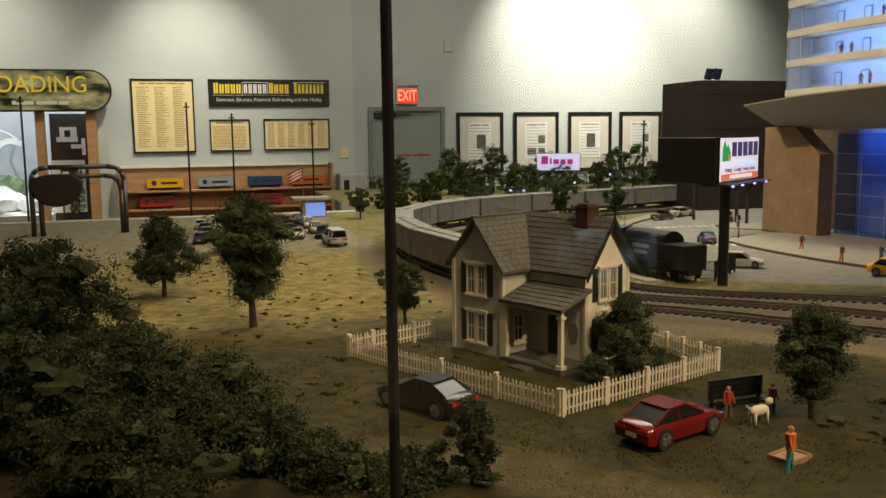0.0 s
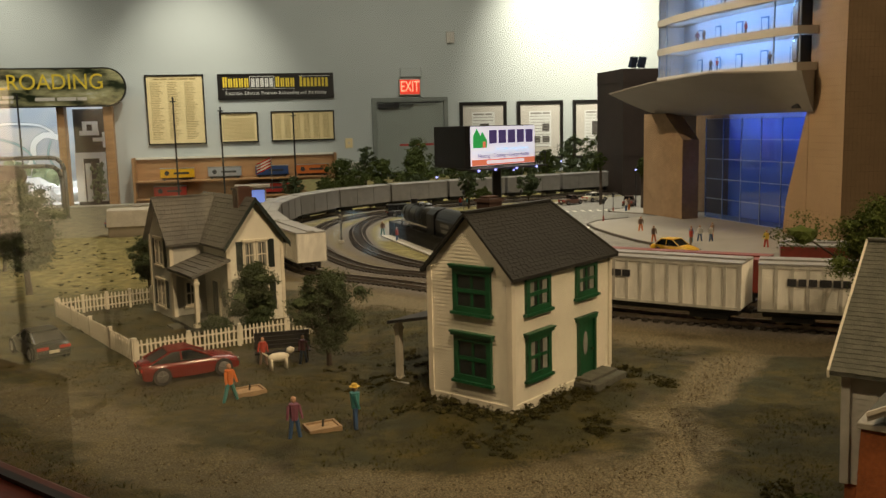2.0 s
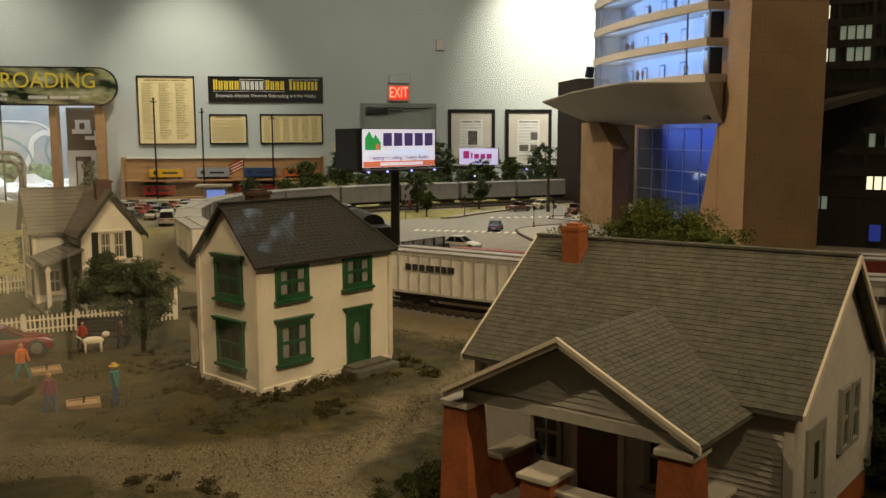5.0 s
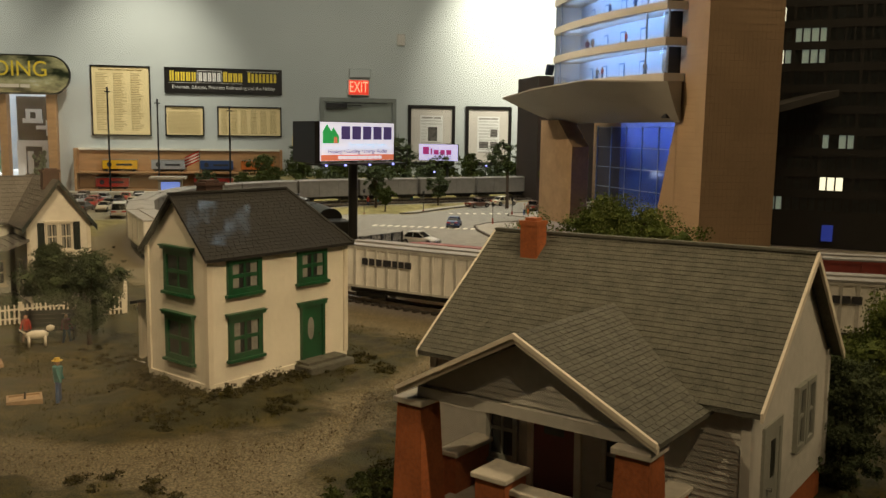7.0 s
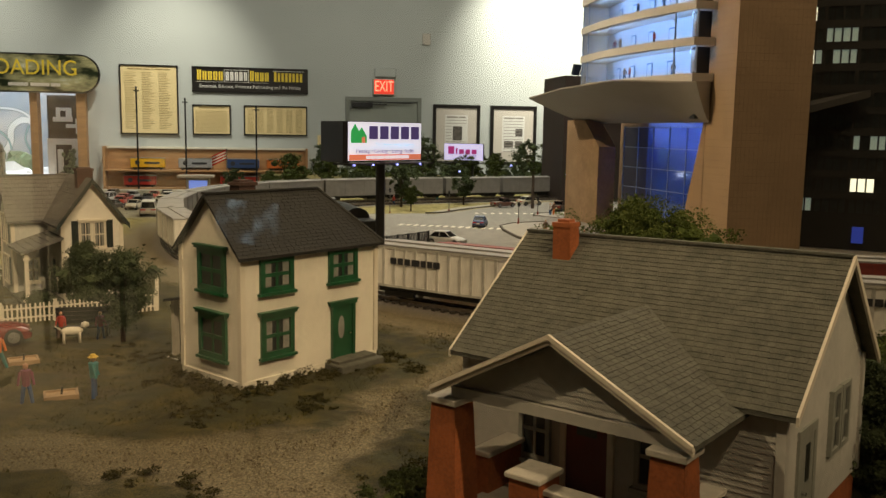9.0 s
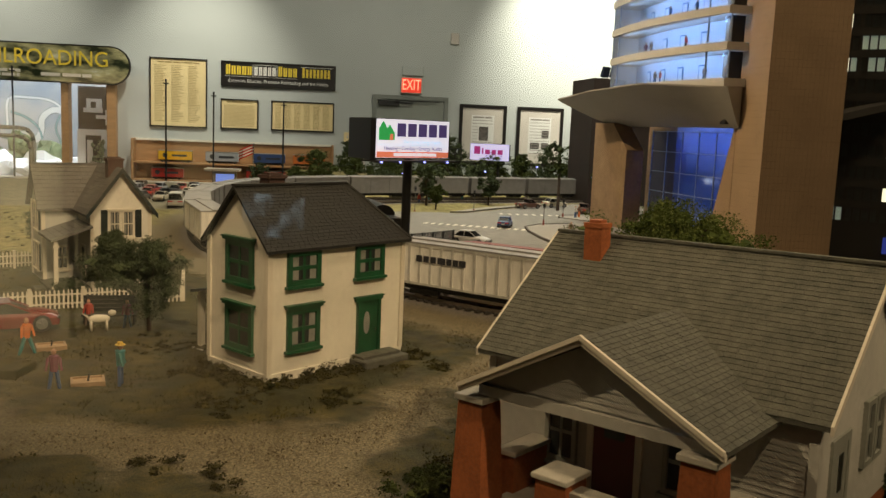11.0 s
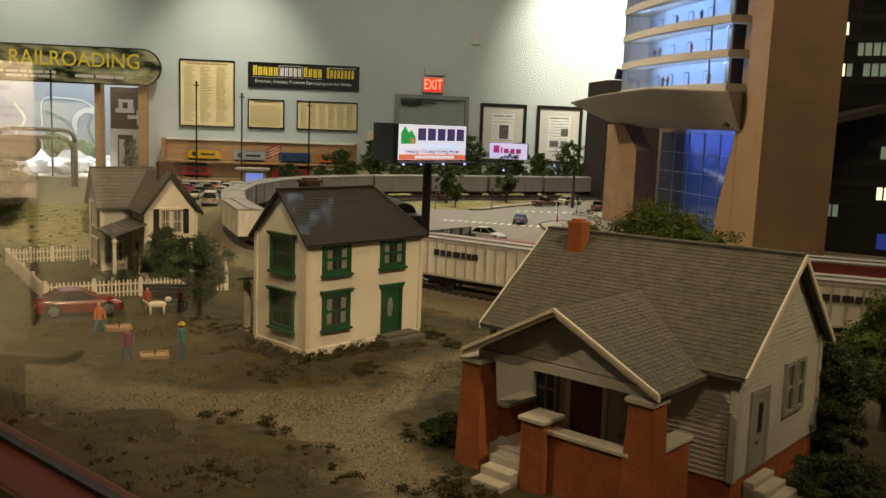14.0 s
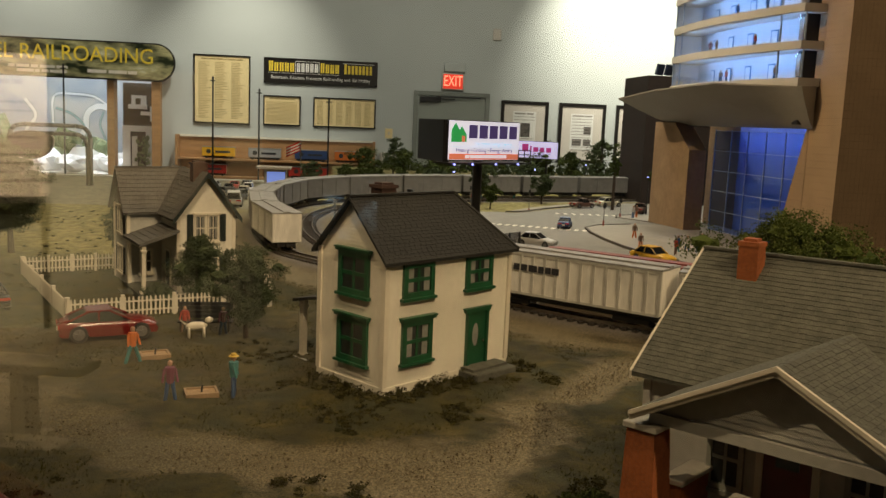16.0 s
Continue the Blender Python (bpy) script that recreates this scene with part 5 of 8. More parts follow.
def framed(name, label, category, x0, x1, z0, z1, bar, page, depth=0.03, group=""):
    """A framed page on the wall; returns the thing, its local x right, y up, z out of the wall."""
    m = Matrix(((1, 0, 0, x0), (0, 0, -1, WALL_Y), (0, 1, 0, z0), (0, 0, 0, 1)))
    t = thing(name, m, label, category, group)
    w, h = x1 - x0, z1 - z0
    bm = bmesh.new()
    for d in ((0, bar, 0, h), (w - bar, w, 0, h), (bar, w - bar, 0, bar), (bar, w - bar, h - bar, h)):
        box(bm, *d, 0.001, depth)
    part("frame", bm, M_BLACKFRAME, t)
    boxpart("page", (bar, w - bar, bar, h - bar, 0.001, depth * 0.55), page, t)
    return t, w, h, depth * 0.55 + 0.001


def build_wall_things():
    # long list of names, all unreadable
    t, w, h, z = framed("list_board", "tall framed ivory board with columns of small print", "wall board", -0.64, 0.083, 1.515, 2.40, 0.018, M_PAPER)
    bm = bmesh.new()
    for c in range(3):
        for r in range(34):
            bars(bm, 0.06 + c * 0.21, 0.06 + c * 0.21 + random.Random(c * 40 + r).uniform(0.09, 0.16), h - 0.1 - r * 0.0215, 0.0075, z, c * 50 + r, 0.4, 9)
    bars(bm, 0.1, w - 0.1, h - 0.055, 0.018, z, 5)
    part("print", bm, M_INK, t)
    t, w, h, z = framed("rules_board", "small framed ivory board with lines of print", "wall board", 0.253, 0.738, 1.522, 1.912, 0.016, M_PAPER)
    bm = bmesh.new()
    bars(bm, 0.08, w - 0.08, h - 0.04, 0.018, z, 7)
    for r in range(16):
        bars(bm, 0.04, w - 0.05, h - 0.085 - r * 0.0175, 0.006, z, 300 + r, 0.5, 9)
    part("print", bm, M_INK, t)
    t, w, h, z = framed("chart_board", "framed ivory board with columns of names", "wall board", 0.905, 1.73, 1.525, 1.915, 0.016, M_PAPER)
    bm = bmesh.new()
    for c in range(6):
        for r in range(18):
            bars(bm, 0.05 + c * 0.125, 0.05 + c * 0.125 + 0.08, h - 0.05 - r * 0.0175, 0.006, z, 500 + c * 30 + r, 0.5, 7)
    part("print", bm, M_INK, t)
    # black name sign
    t, w, h, z = framed("name_sign", "long black sign with yellow and white block lettering", "sign", 0.255, 1.74, 2.073, 2.40, 0.012, M_BLACKFRAME)
    for col, x0, x1, n in ((M_YELLOW, 0.06, 0.40, 5), (M_WHITEINK, 0.42, 0.71, 5), (M_YELLOW, 0.73, 0.985, 4), (M_YELLOW, 1.04, 1.42, 8)):
        k = (x1 - x0) / n
        for i in range(n):
            a, b = x0 + i * k + 0.006, x0 + (i + 1) * k - 0.010
            top = 0.285 if (i == 0 and col is M_YELLOW) else 0.268
            boxpart("name_bar", (a, a + k * 0.33, 0.155, top, z, z + 0.002), col, t)
            boxpart("name_bar", (b - k * 0.33, b, 0.155, top, z, z + 0.002), col, t)
    for d in ((0.405, 0.72, 0.288, 0.294), (0.405, 0.72, 0.132, 0.138), (0.405, 0.411, 0.138, 0.288), (0.714, 0.72, 0.138, 0.288), (1.03, 1.44, 0.288, 0.294), (0.05, 0.98, 0.132, 0.136)):
        boxpart("rule", (*d, z, z + 0.002), M_WHITEINK, t)
    lettering("motto", "Entertain, Educate, Promote Railroading and the Hobby", 0.062, M_WHITEINK, t, Matrix.Translation((w / 2, 0.078, z)), 0.001, width=0.93)
    # row of framed cuttings
    rnd = random.Random(12)
    for i, x in enumerate((3.43, 4.24, 5.045, 5.83, 6.61)):
        t, w, h, z = framed("picture", "black-framed newspaper cutting in a wide pale mount", "framed picture", x, x + 0.66, 1.17, 1.985, 0.045, M_PALEPAPER, group="pictures on the wall")
        bm = bmesh.new()
        box(bm, 0.17, w - 0.17, 0.18, h - 0.14, z, z + 0.0015)
        part("cutting", bm, M_WHITEINK, t)
        bm = bmesh.new()
        for r in range(12):
            y = h - 0.17 - r * 0.042
            if 3 <= r <= 7 and i % 2 == 0:
                bars(bm, 0.19, 0.26, y, 0.007, z + 0.0016, i * 70 + r)
            else:
                bars(bm, 0.19, w - 0.19, y, 0.009 if r else 0.022, z + 0.0016, i * 70 + r, 0.5, 8)
        part("print", bm, M_PRINT, t)
        bm = bmesh.new()
        if i % 2 == 0:
            box(bm, 0.28, 0.41, 0.33, 0.52, z + 0.0016, z + 0.0025)
        else:
            box(bm, 0.2, 0.33, 0.24, 0.33, z + 0.0016, z + 0.0025)
            box(bm, 0.36, 0.46, 0.40, 0.50, z + 0.0016, z + 0.0025)
            box(bm, 0.36, 0.46, 0.24, 0.33, z + 0.0016, z + 0.0025)
        part("photograph", bm, mat("dark_photo_print", (0.10, 0.09, 0.08), 0.6, 30, 0.8), t)
    # door with closer and push bar, exit sign
    D = thing("door_1", Matrix(((1, 0, 0, 2.235), (0, 0, -1, WALL_Y), (0, 1, 0, 0), (0, 0, 0, 1))), "pale grey-green steel exit door in a painted frame", "door", kind="structure")
    M_DOOR = mat("grey_green_door_paint_large", (0.30, 0.33, 0.30), 0.6, 3, 0.08, 0.05)
    bm = bmesh.new()
    for d in ((0, 0.055, 0, 2.06), (0.975, 1.03, 0, 2.06), (0.055, 0.975, 2.005, 2.06)):
        box(bm, *d, 0.001, 0.045)
    part("door_frame", bm, mat("grey_door_frame", (0.22, 0.24, 0.22), 0.6, 4, 0.1), D)
    boxpart("door_leaf", (0.06, 0.97, 0.01, 2.0, 0.001, 0.022), M_DOOR, D)
    bm = bmesh.new()
    box(bm, 0.08, 0.36, 1.92, 1.985, 0.022, 0.075)
    box(bm, 0.3, 0.55, 1.955, 1.97, 0.06, 0.075)
    box(bm, 0.3, 0.9, 1.985, 1.995, 0.05, 0.065)
    part("door_closer", bm, M_BLACK, D)
    boxpart("push_bar", (0.1, 0.93, 1.0, 1.07, 0.022, 0.07), M_CHROME, D, bevel=0.006)
    bm = bmesh.new()
    bars(bm, 0.36, 0.86, 1.43, 0.03, 0.022, 2, 0.3, 7)
    part("notice_bars", bm, mat("red_notice_print", (0.45, 0.06, 0.05), 0.6, 30), D)
    E = thing("exit_sign", Matrix(((1, 0, 0, 2.605), (0, 0, -1, WALL_Y), (0, 1, 0, 2.09), (0, 0, 0, 1))), "small glowing red exit sign box over the door", "exit sign")
    boxpart("housing", (0, 0.29, 0, 0.215, 0.001, 0.06), M_PALEPAPER, E, bevel=0.005)
    boxpart("face", (0.012, 0.278, 0.012, 0.203, 0.06, 0.063), glow("dim_red_face", (0.75, 0.05, 0.025), 0.75), E)
    lettering("letters", "EXIT", 0.20, glow("exit_letters", (1.0, 0.22, 0.12), 2.6), E, Matrix.Translation((0.145, 0.108, 0.0635)), 0.001, width=0.62)
    boxpart("emergency_lamp", (0.02, 0.31, 0.235, 0.36, 0.001, 0.05), M_WALL, E, "pale lamp box above the sign", bevel=0.01)
    s = thing("thermostat", Matrix(((1, 0, 0, 1.865), (0, 0, -1, WALL_Y), (0, 1, 0, 1.41), (0, 0, 0, 1))), "small beige wall switch plate", "switch plate")
    boxpart("plate", (0, 0.10, 0, 0.13, 0.001, 0.012), M_PAPER, s, bevel=0.003)
    boxpart("toggle", (0.04, 0.06, 0.05, 0.085, 0.012, 0.02), M_PALEPAPER, s)
    s = thing("alarm_disc", Matrix(((1, 0, 0, 3.27), (0, 0, -1, WALL_Y), (0, 1, 0, 2.77), (0, 0, 0, 1))), "small beige sounder high on the wall", "alarm")
    boxpart("plate", (0, 0.11, 0, 0.15, 0.001, 0.03), M_PALEPAPER, s, bevel=0.006)


build_wall_things()

# ---- glass front ----


def build_front():
    bm = bmesh.new()
    box(bm, 0.095, 5.0, -0.085, 0.004, 1.19, 1.25)
    box(bm, 0.095, 5.0, -0.075, -0.004, 1.0, 1.19)
    bevelled(bm, 0.004)
    ob = structure("rail", bm, M_REDWOOD, "red-brown varnished wooden rail below the glass", "rail")
    ob.matrix_basis = FRONT
    bm = bmesh.new()
    box(bm, 0.10, 5.0, -0.028, -0.016, 1.2505, 1.256)
    ob = structure("glazing_channel", bm, M_BLACK, "black metal glazing channel along the rail", "trim")
    ob.matrix_basis = FRONT
    bm = bmesh.new()
    box(bm, -0.0595, -0.0480, 0.043, 0.056, 1.165, 3.0)
    bevelled(bm, 0.003)
    ob = structure("mullion", bm, M_BLACK, "slim black metal post between two panes", "post")
    ob.matrix_basis = FRONT
    for k, (s0, s1) in enumerate(((-0.052, 4.9),)):
        bm = bmesh.new()
        v = [bm.verts.new(c) for c in ((s0, -0.023, 1.256), (s1, -0.023, 1.256), (s1, -0.023, 3.0), (s0, -0.023, 3.0))]
        bm.faces.new(v)
        ob = structure("window_%d" % (k + 1), bm, M_GLASS, "clear glass pane guarding the model layout", "glass pane")
        ob.matrix_basis = FRONT
        ob.visible_shadow = False


build_front()

# ---- trees ----


def leaf_material(name, dark, lite):
    m, n, l, bsdf = nodes_of(name)
    geo = n.new("ShaderNodeNewGeometry")
    ramp = n.new("ShaderNodeValToRGB")
    ramp.color_ramp.elements[0].color, ramp.color_ramp.elements[1].color = (*dark, 1), (*lite, 1)
    l.new(geo.outputs["Random Per Island"], ramp.inputs[0])
    l.new(ramp.outputs[0], bsdf.inputs["Base Color"])
    bsdf.inputs["Roughness"].default_value = 1.0
    bsdf.inputs["Specular IOR Level"].default_value = 0.1
    return m


M_LEAFD = leaf_material("dark_foam_foliage", (0.034, 0.046, 0.024), (0.086, 0.108, 0.052))
M_LEAFM = leaf_material("green_foam_foliage", (0.026, 0.038, 0.011), (0.080, 0.098, 0.030))
M_LEAFL = leaf_material("bright_foam_foliage", (0.040, 0.060, 0.014), (0.125, 0.150, 0.040))
M_BARK = mat("brown_bark", (0.06, 0.04, 0.026), 0.9, 40, 0.4, 0.4)


def ball(sub):
    bm = bmesh.new()
    bmesh.ops.create_icosphere(bm, subdivisions=sub, radius=1.0)
    bm.verts.index_update()
    v, f = np.array([q.co[:] for q in bm.verts]), np.array([[q.index for q in p.verts] for p in bm.faces])
    bm.free()
    return v, f


BALLS = (ball(1), ball(2))


def leaves(centres, radii, per, size, seed, fine=False):
    """Foam foliage: each clump breaks up into small tufts of fine flakes, over a thin ragged core."""
    rng = np.random.default_rng(seed)
    tufts = 9 if fine else 5
    verts = []
    for c, r in zip(centres, radii):
        d = rng.normal(size=(tufts, 3))
        d /= np.linalg.norm(d, axis=1)[:, None]
        tc = d * rng.uniform(0.35, 0.95, (tufts, 1))
        n = per
        which = rng.integers(tufts, size=n)
        p = np.array(c) + np.array(r) * (tc[which] + np.clip(rng.normal(size=(n, 3)), -1.6, 1.6) * 0.24)
        a = rng.normal(size=(n, 3))
        a /= np.linalg.norm(a, axis=1)[:, None]
        b = np.cross(a, rng.normal(size=(n, 3)))
        b /= np.linalg.norm(b, axis=1)[:, None]
        s = size * rng.uniform(0.5, 1.5, (n, 1))
        verts.append(np.stack([p - a * s, p + b * s * 0.7, p + a * s, p - b * s * 0.7], 1))
    v = np.concatenate(verts).reshape(-1, 3)
    f = np.arange(len(v)).reshape(-1, 4).tolist()
    bv, bf = BALLS[1 if fine else 0]
    cores = []
    for c, r in zip(centres, radii):
        k = 0.42 + 0.12 * rng.normal(size=(len(bv), 1))
        f += (bf + len(v) + len(cores) * len(bv)).tolist()
        cores.append(np.array(c) + bv * np.array(r) * k)
    v = np.concatenate([v] + cores)
    me = bpy.data.meshes.new("crown")
    me.from_pydata(v.tolist(), [], f)
    return me


def tree(at, h, w, label, leaf, seed, trunk=0.3, clumps=26, per=110, size=0.0042, group="", turn=0, name="tree", cat="tree"):
    """A model tree: tapered trunk, limbs and a crown of foam clumps with gaps."""
    rnd = random.Random(seed)
    z = ground_z(at[0], at[1]) - 0.004
    t = thing(name, pose(at[0], at[1], z, 0, 0, turn), label, cat, group)
    bm = bmesh.new()
    top = h * trunk
    tube(bm, (0, 0, 0), (0.004 * rnd.uniform(-1, 1), 0.003, top), h * 0.032, h * 0.022, 8)
    tube(bm, (0, 0.003, top), (0.006, 0, h * 0.75), h * 0.022, h * 0.006, 6)
    centres, radii = [], []
    lean = rnd.uniform(0, 6.28)
    n = int(clumps * 1.7)
    for i in range(n):
        f = (i + 0.5) / n
        zz = h * (trunk * 0.9 + (1 - trunk) * (0.04 + 0.92 * f))
        prof = math.sin(math.pi * (0.13 + 0.84 * f ** 0.85)) ** 0.75 if trunk < 0.25 else min(0.16 + 1.35 * f, 1.0, 2.4 * (1.02 - f) ** 0.65)
        a = i * 2.4 + rnd.uniform(-0.6, 0.6)
        lobe = 1 + 0.28 * math.sin(2 * a + lean) + 0.18 * math.sin(3 * a + 5 * f + lean)
        rr = w * 0.5 * prof * lobe * rnd.choice((rnd.uniform(0.1, 0.5), rnd.uniform(0.55, 0.92)))
        c = (rr * math.cos(a), rr * math.sin(a), zz + h * rnd.uniform(-0.03, 0.03))
        centres.append(c)
        k = w * rnd.uniform(0.09, 0.20)
        radii.append((k * rnd.uniform(0.9, 1.2), k * rnd.uniform(0.9, 1.2), k * 0.72))
        if i % 4 == 0:
            tube(bm, (0, 0, top * rnd.uniform(0.8, 1.3)), c, h * 0.011, h * 0.004, 5)
    part("trunk", bm, M_BARK, t, "brown tapered trunk with limbs")
    near = at[1] < 4
    me = leaves(centres, radii, int(per * (3.2 if near else 2.0)), size * (0.46 if near else 0.6), seed, near)
    me.materials.append(leaf)
    ob = new("crown", me)
    ob.parent = t
    return t


tree((0.13, 2.56), 0.375, 0.29, "dark green broadleaf model tree in the field", M_LEAFD, 1, 0.25, 46, 190, 0.0048)
tree((-0.125, 3.20), 0.288, 0.25, "dark green model tree with a spreading crown", M_LEAFD, 2, 0.24, 40, 160, 0.005)
tree((0.53, 2.40), 0.18, 0.15, "small round dark tree beside the farmhouse", M_LEAFD, 3, 0.3, 24, 130, 0.004)
tree((1.032, 1.38), 0.205, 0.175, "dark bushy model tree near the horseshoe pits", M_LEAFD, 4, 0.26, 32, 170, 0.004)
tree((0.872, 1.775), 0.175, 0.165, "dark shrub against the farmhouse wall", M_LEAFD, 5, 0.08, 32, 170, 0.004, name="shrub", cat="shrub")
tree((0.775, 1.73), 0.05, 0.10, "low dark bush by the porch step", M_LEAFD, 6, 0.02, 14, 110, 0.004, name="shrub", cat="shrub")
tree((-0.34, 2.10), 0.30, 0.36, "large dark blurred tree close to the glass", M_LEAFD, 7, 0.1, 44, 170, 0.006)
tree((-0.16, 1.80), 0.17, 0.26, "dark thicket close to the glass", M_LEAFD, 8, 0.04, 40, 150, 0.006, name="shrub", cat="shrub")
tree((-0.05, 1.57), 0.125, 0.19, "dark thicket close to the glass", M_LEAFD, 18, 0.04, 36, 150, 0.006, name="shrub", cat="shrub")
for x, y, hh, ww, k in ((-0.30, 1.62, 0.20, 0.34, 71), (0.02, 1.66, 0.13, 0.24, 72), (0.06, 1.48, 0.085, 0.22, 73), (0.15, 1.38, 0.055, 0.18, 74), (-0.15, 1.42, 0.12, 0.30, 75), (0.27, 1.32, 0.04, 0.15, 76), (-0.42, 1.85, 0.26, 0.34, 77)):
    tree((x, y), hh, ww, "dark thicket close to the glass", M_LEAFD, k, 0.04, 34, 120, 0.006, name="shrub", cat="shrub")
tree((0.357, 1.285), 0.135, 0.10, "small dark conifer close to the glass", M_LEAFD, 9, 0.08, 26, 130, 0.004)
tree((2.045, 0.965), 0.335, 0.265, "bright green leafy tree behind the bungalow", M_LEAFL, 10, 0.42, 44, 220, 0.0048)
tree((2.115, 0.375), 0.175, 0.15, "dark shrub by the bungalow gable", M_LEAFD, 11, 0.04, 34, 190, 0.0042, name="shrub", cat="shrub")
tree((2.27, 0.46), 0.225, 0.19, "olive-green tree beyond the bungalow gable", M_LEAFL, 15, 0.3, 36, 190, 0.0046)
tree((2.02, 0.17), 0.07, 0.12, "low dark shrub by the side steps", M_LEAFD, 13, 0.02, 20, 120, 0.004, name="shrub", cat="shrub")
tree((1.68, 0.07), 0.035, 0.10, "low dark shrub before the porch wall", M_LEAFD, 14, 0.02, 16, 120, 0.0035, name="shrub", cat="shrub")
tree((1.80, -0.04), 0.05, 0.13, "low dark shrub at the bungalow corner", M_LEAFD, 15, 0.02, 18, 120, 0.004, name="shrub", cat="shrub")
tree((1.53, 0.43), 0.04, 0.10, "low olive shrub beside the porch pillar", M_LEAFM, 16, 0.02, 16, 120, 0.0035, name="shrub", cat="shrub")


def far_trees():
    rnd = random.Random(77)
    spots = [(1.95, 5.95, 0.17), (2.35, 6.3, 0.30), (2.05, 6.6, 0.33), (2.75, 6.25, 0.22), (3.15, 6.5, 0.30), (3.45, 6.1, 0.24), (3.55, 7.0, 0.40), (3.95, 7.4, 0.42), (2.25, 7.7, 0.40), (2.75, 7.9, 0.42),
             (3.2, 7.7, 0.34), (4.3, 7.0, 0.36), (1.75, 7.6, 0.34), (1.45, 6.5, 0.28), (1.75, 6.4, 0.27), (2.62, 5.95, 0.16), (1.30, 6.1, 0.16), (2.02, 6.25, 0.27), (2.6, 6.6, 0.3), (2.95, 6.8, 0.3), (4.6, 7.6, 0.44), (4.9, 7.2, 0.4), (3.75, 6.6, 0.3)]
    for i, (x, y, h) in enumerate(spots):
        tree((x, y), h * 1.05, h * rnd.uniform(0.9, 1.3), ("dark green" if i % 2 else "olive green") + " model tree in the distant park", M_LEAFM if i % 3 else M_LEAFD, 100 + i, 0.2, 16, 70, 0.010, "park trees")
    for i, (x, y, h) in enumerate(((2.14, 4.98, 0.27), (2.16, 4.70, 0.155), (2.58, 5.12, 0.21), (1.30, 5.55, 0.17), (1.05, 5.75, 0.20), (1.52, 5.85, 0.22))):
        tree((x, y), h, h * 0.85, "round dark green tree on a thin trunk by the street", M_LEAFM if i % 2 else M_LEAFD, 170 + i, 0.34, 18, 80, 0.008, "park trees")
    for i, (x, y) in enumerate(((3.10, 4.48), (3.22, 4.75), (2.98, 4.85))):
        t = tree((x, y), 0.30 + 0.03 * i, 0.09, "thin street tree with a small tufted crown", M_LEAFM, 140 + i, 0.72, 10, 60, 0.007, "street trees")
    # hedge at the back edge
    rng = np.random.default_rng(5)
    c = [(x, 8.6 + 0.2 * math.sin(x * 5), 1.16 + 0.05 * rng.random()) for x in np.arange(1.75, 6.5, 0.09)]
    me = leaves(c, [(0.09, 0.09, 0.07 + 0.06 * rng.random()) for _ in c], 60, 0.012, 6)
    me.materials.append(M_LEAFD)
    tagged(new("hedge", me), "dark hedge along the back edge of the layout", "hedge", kind="stuff")


far_trees()


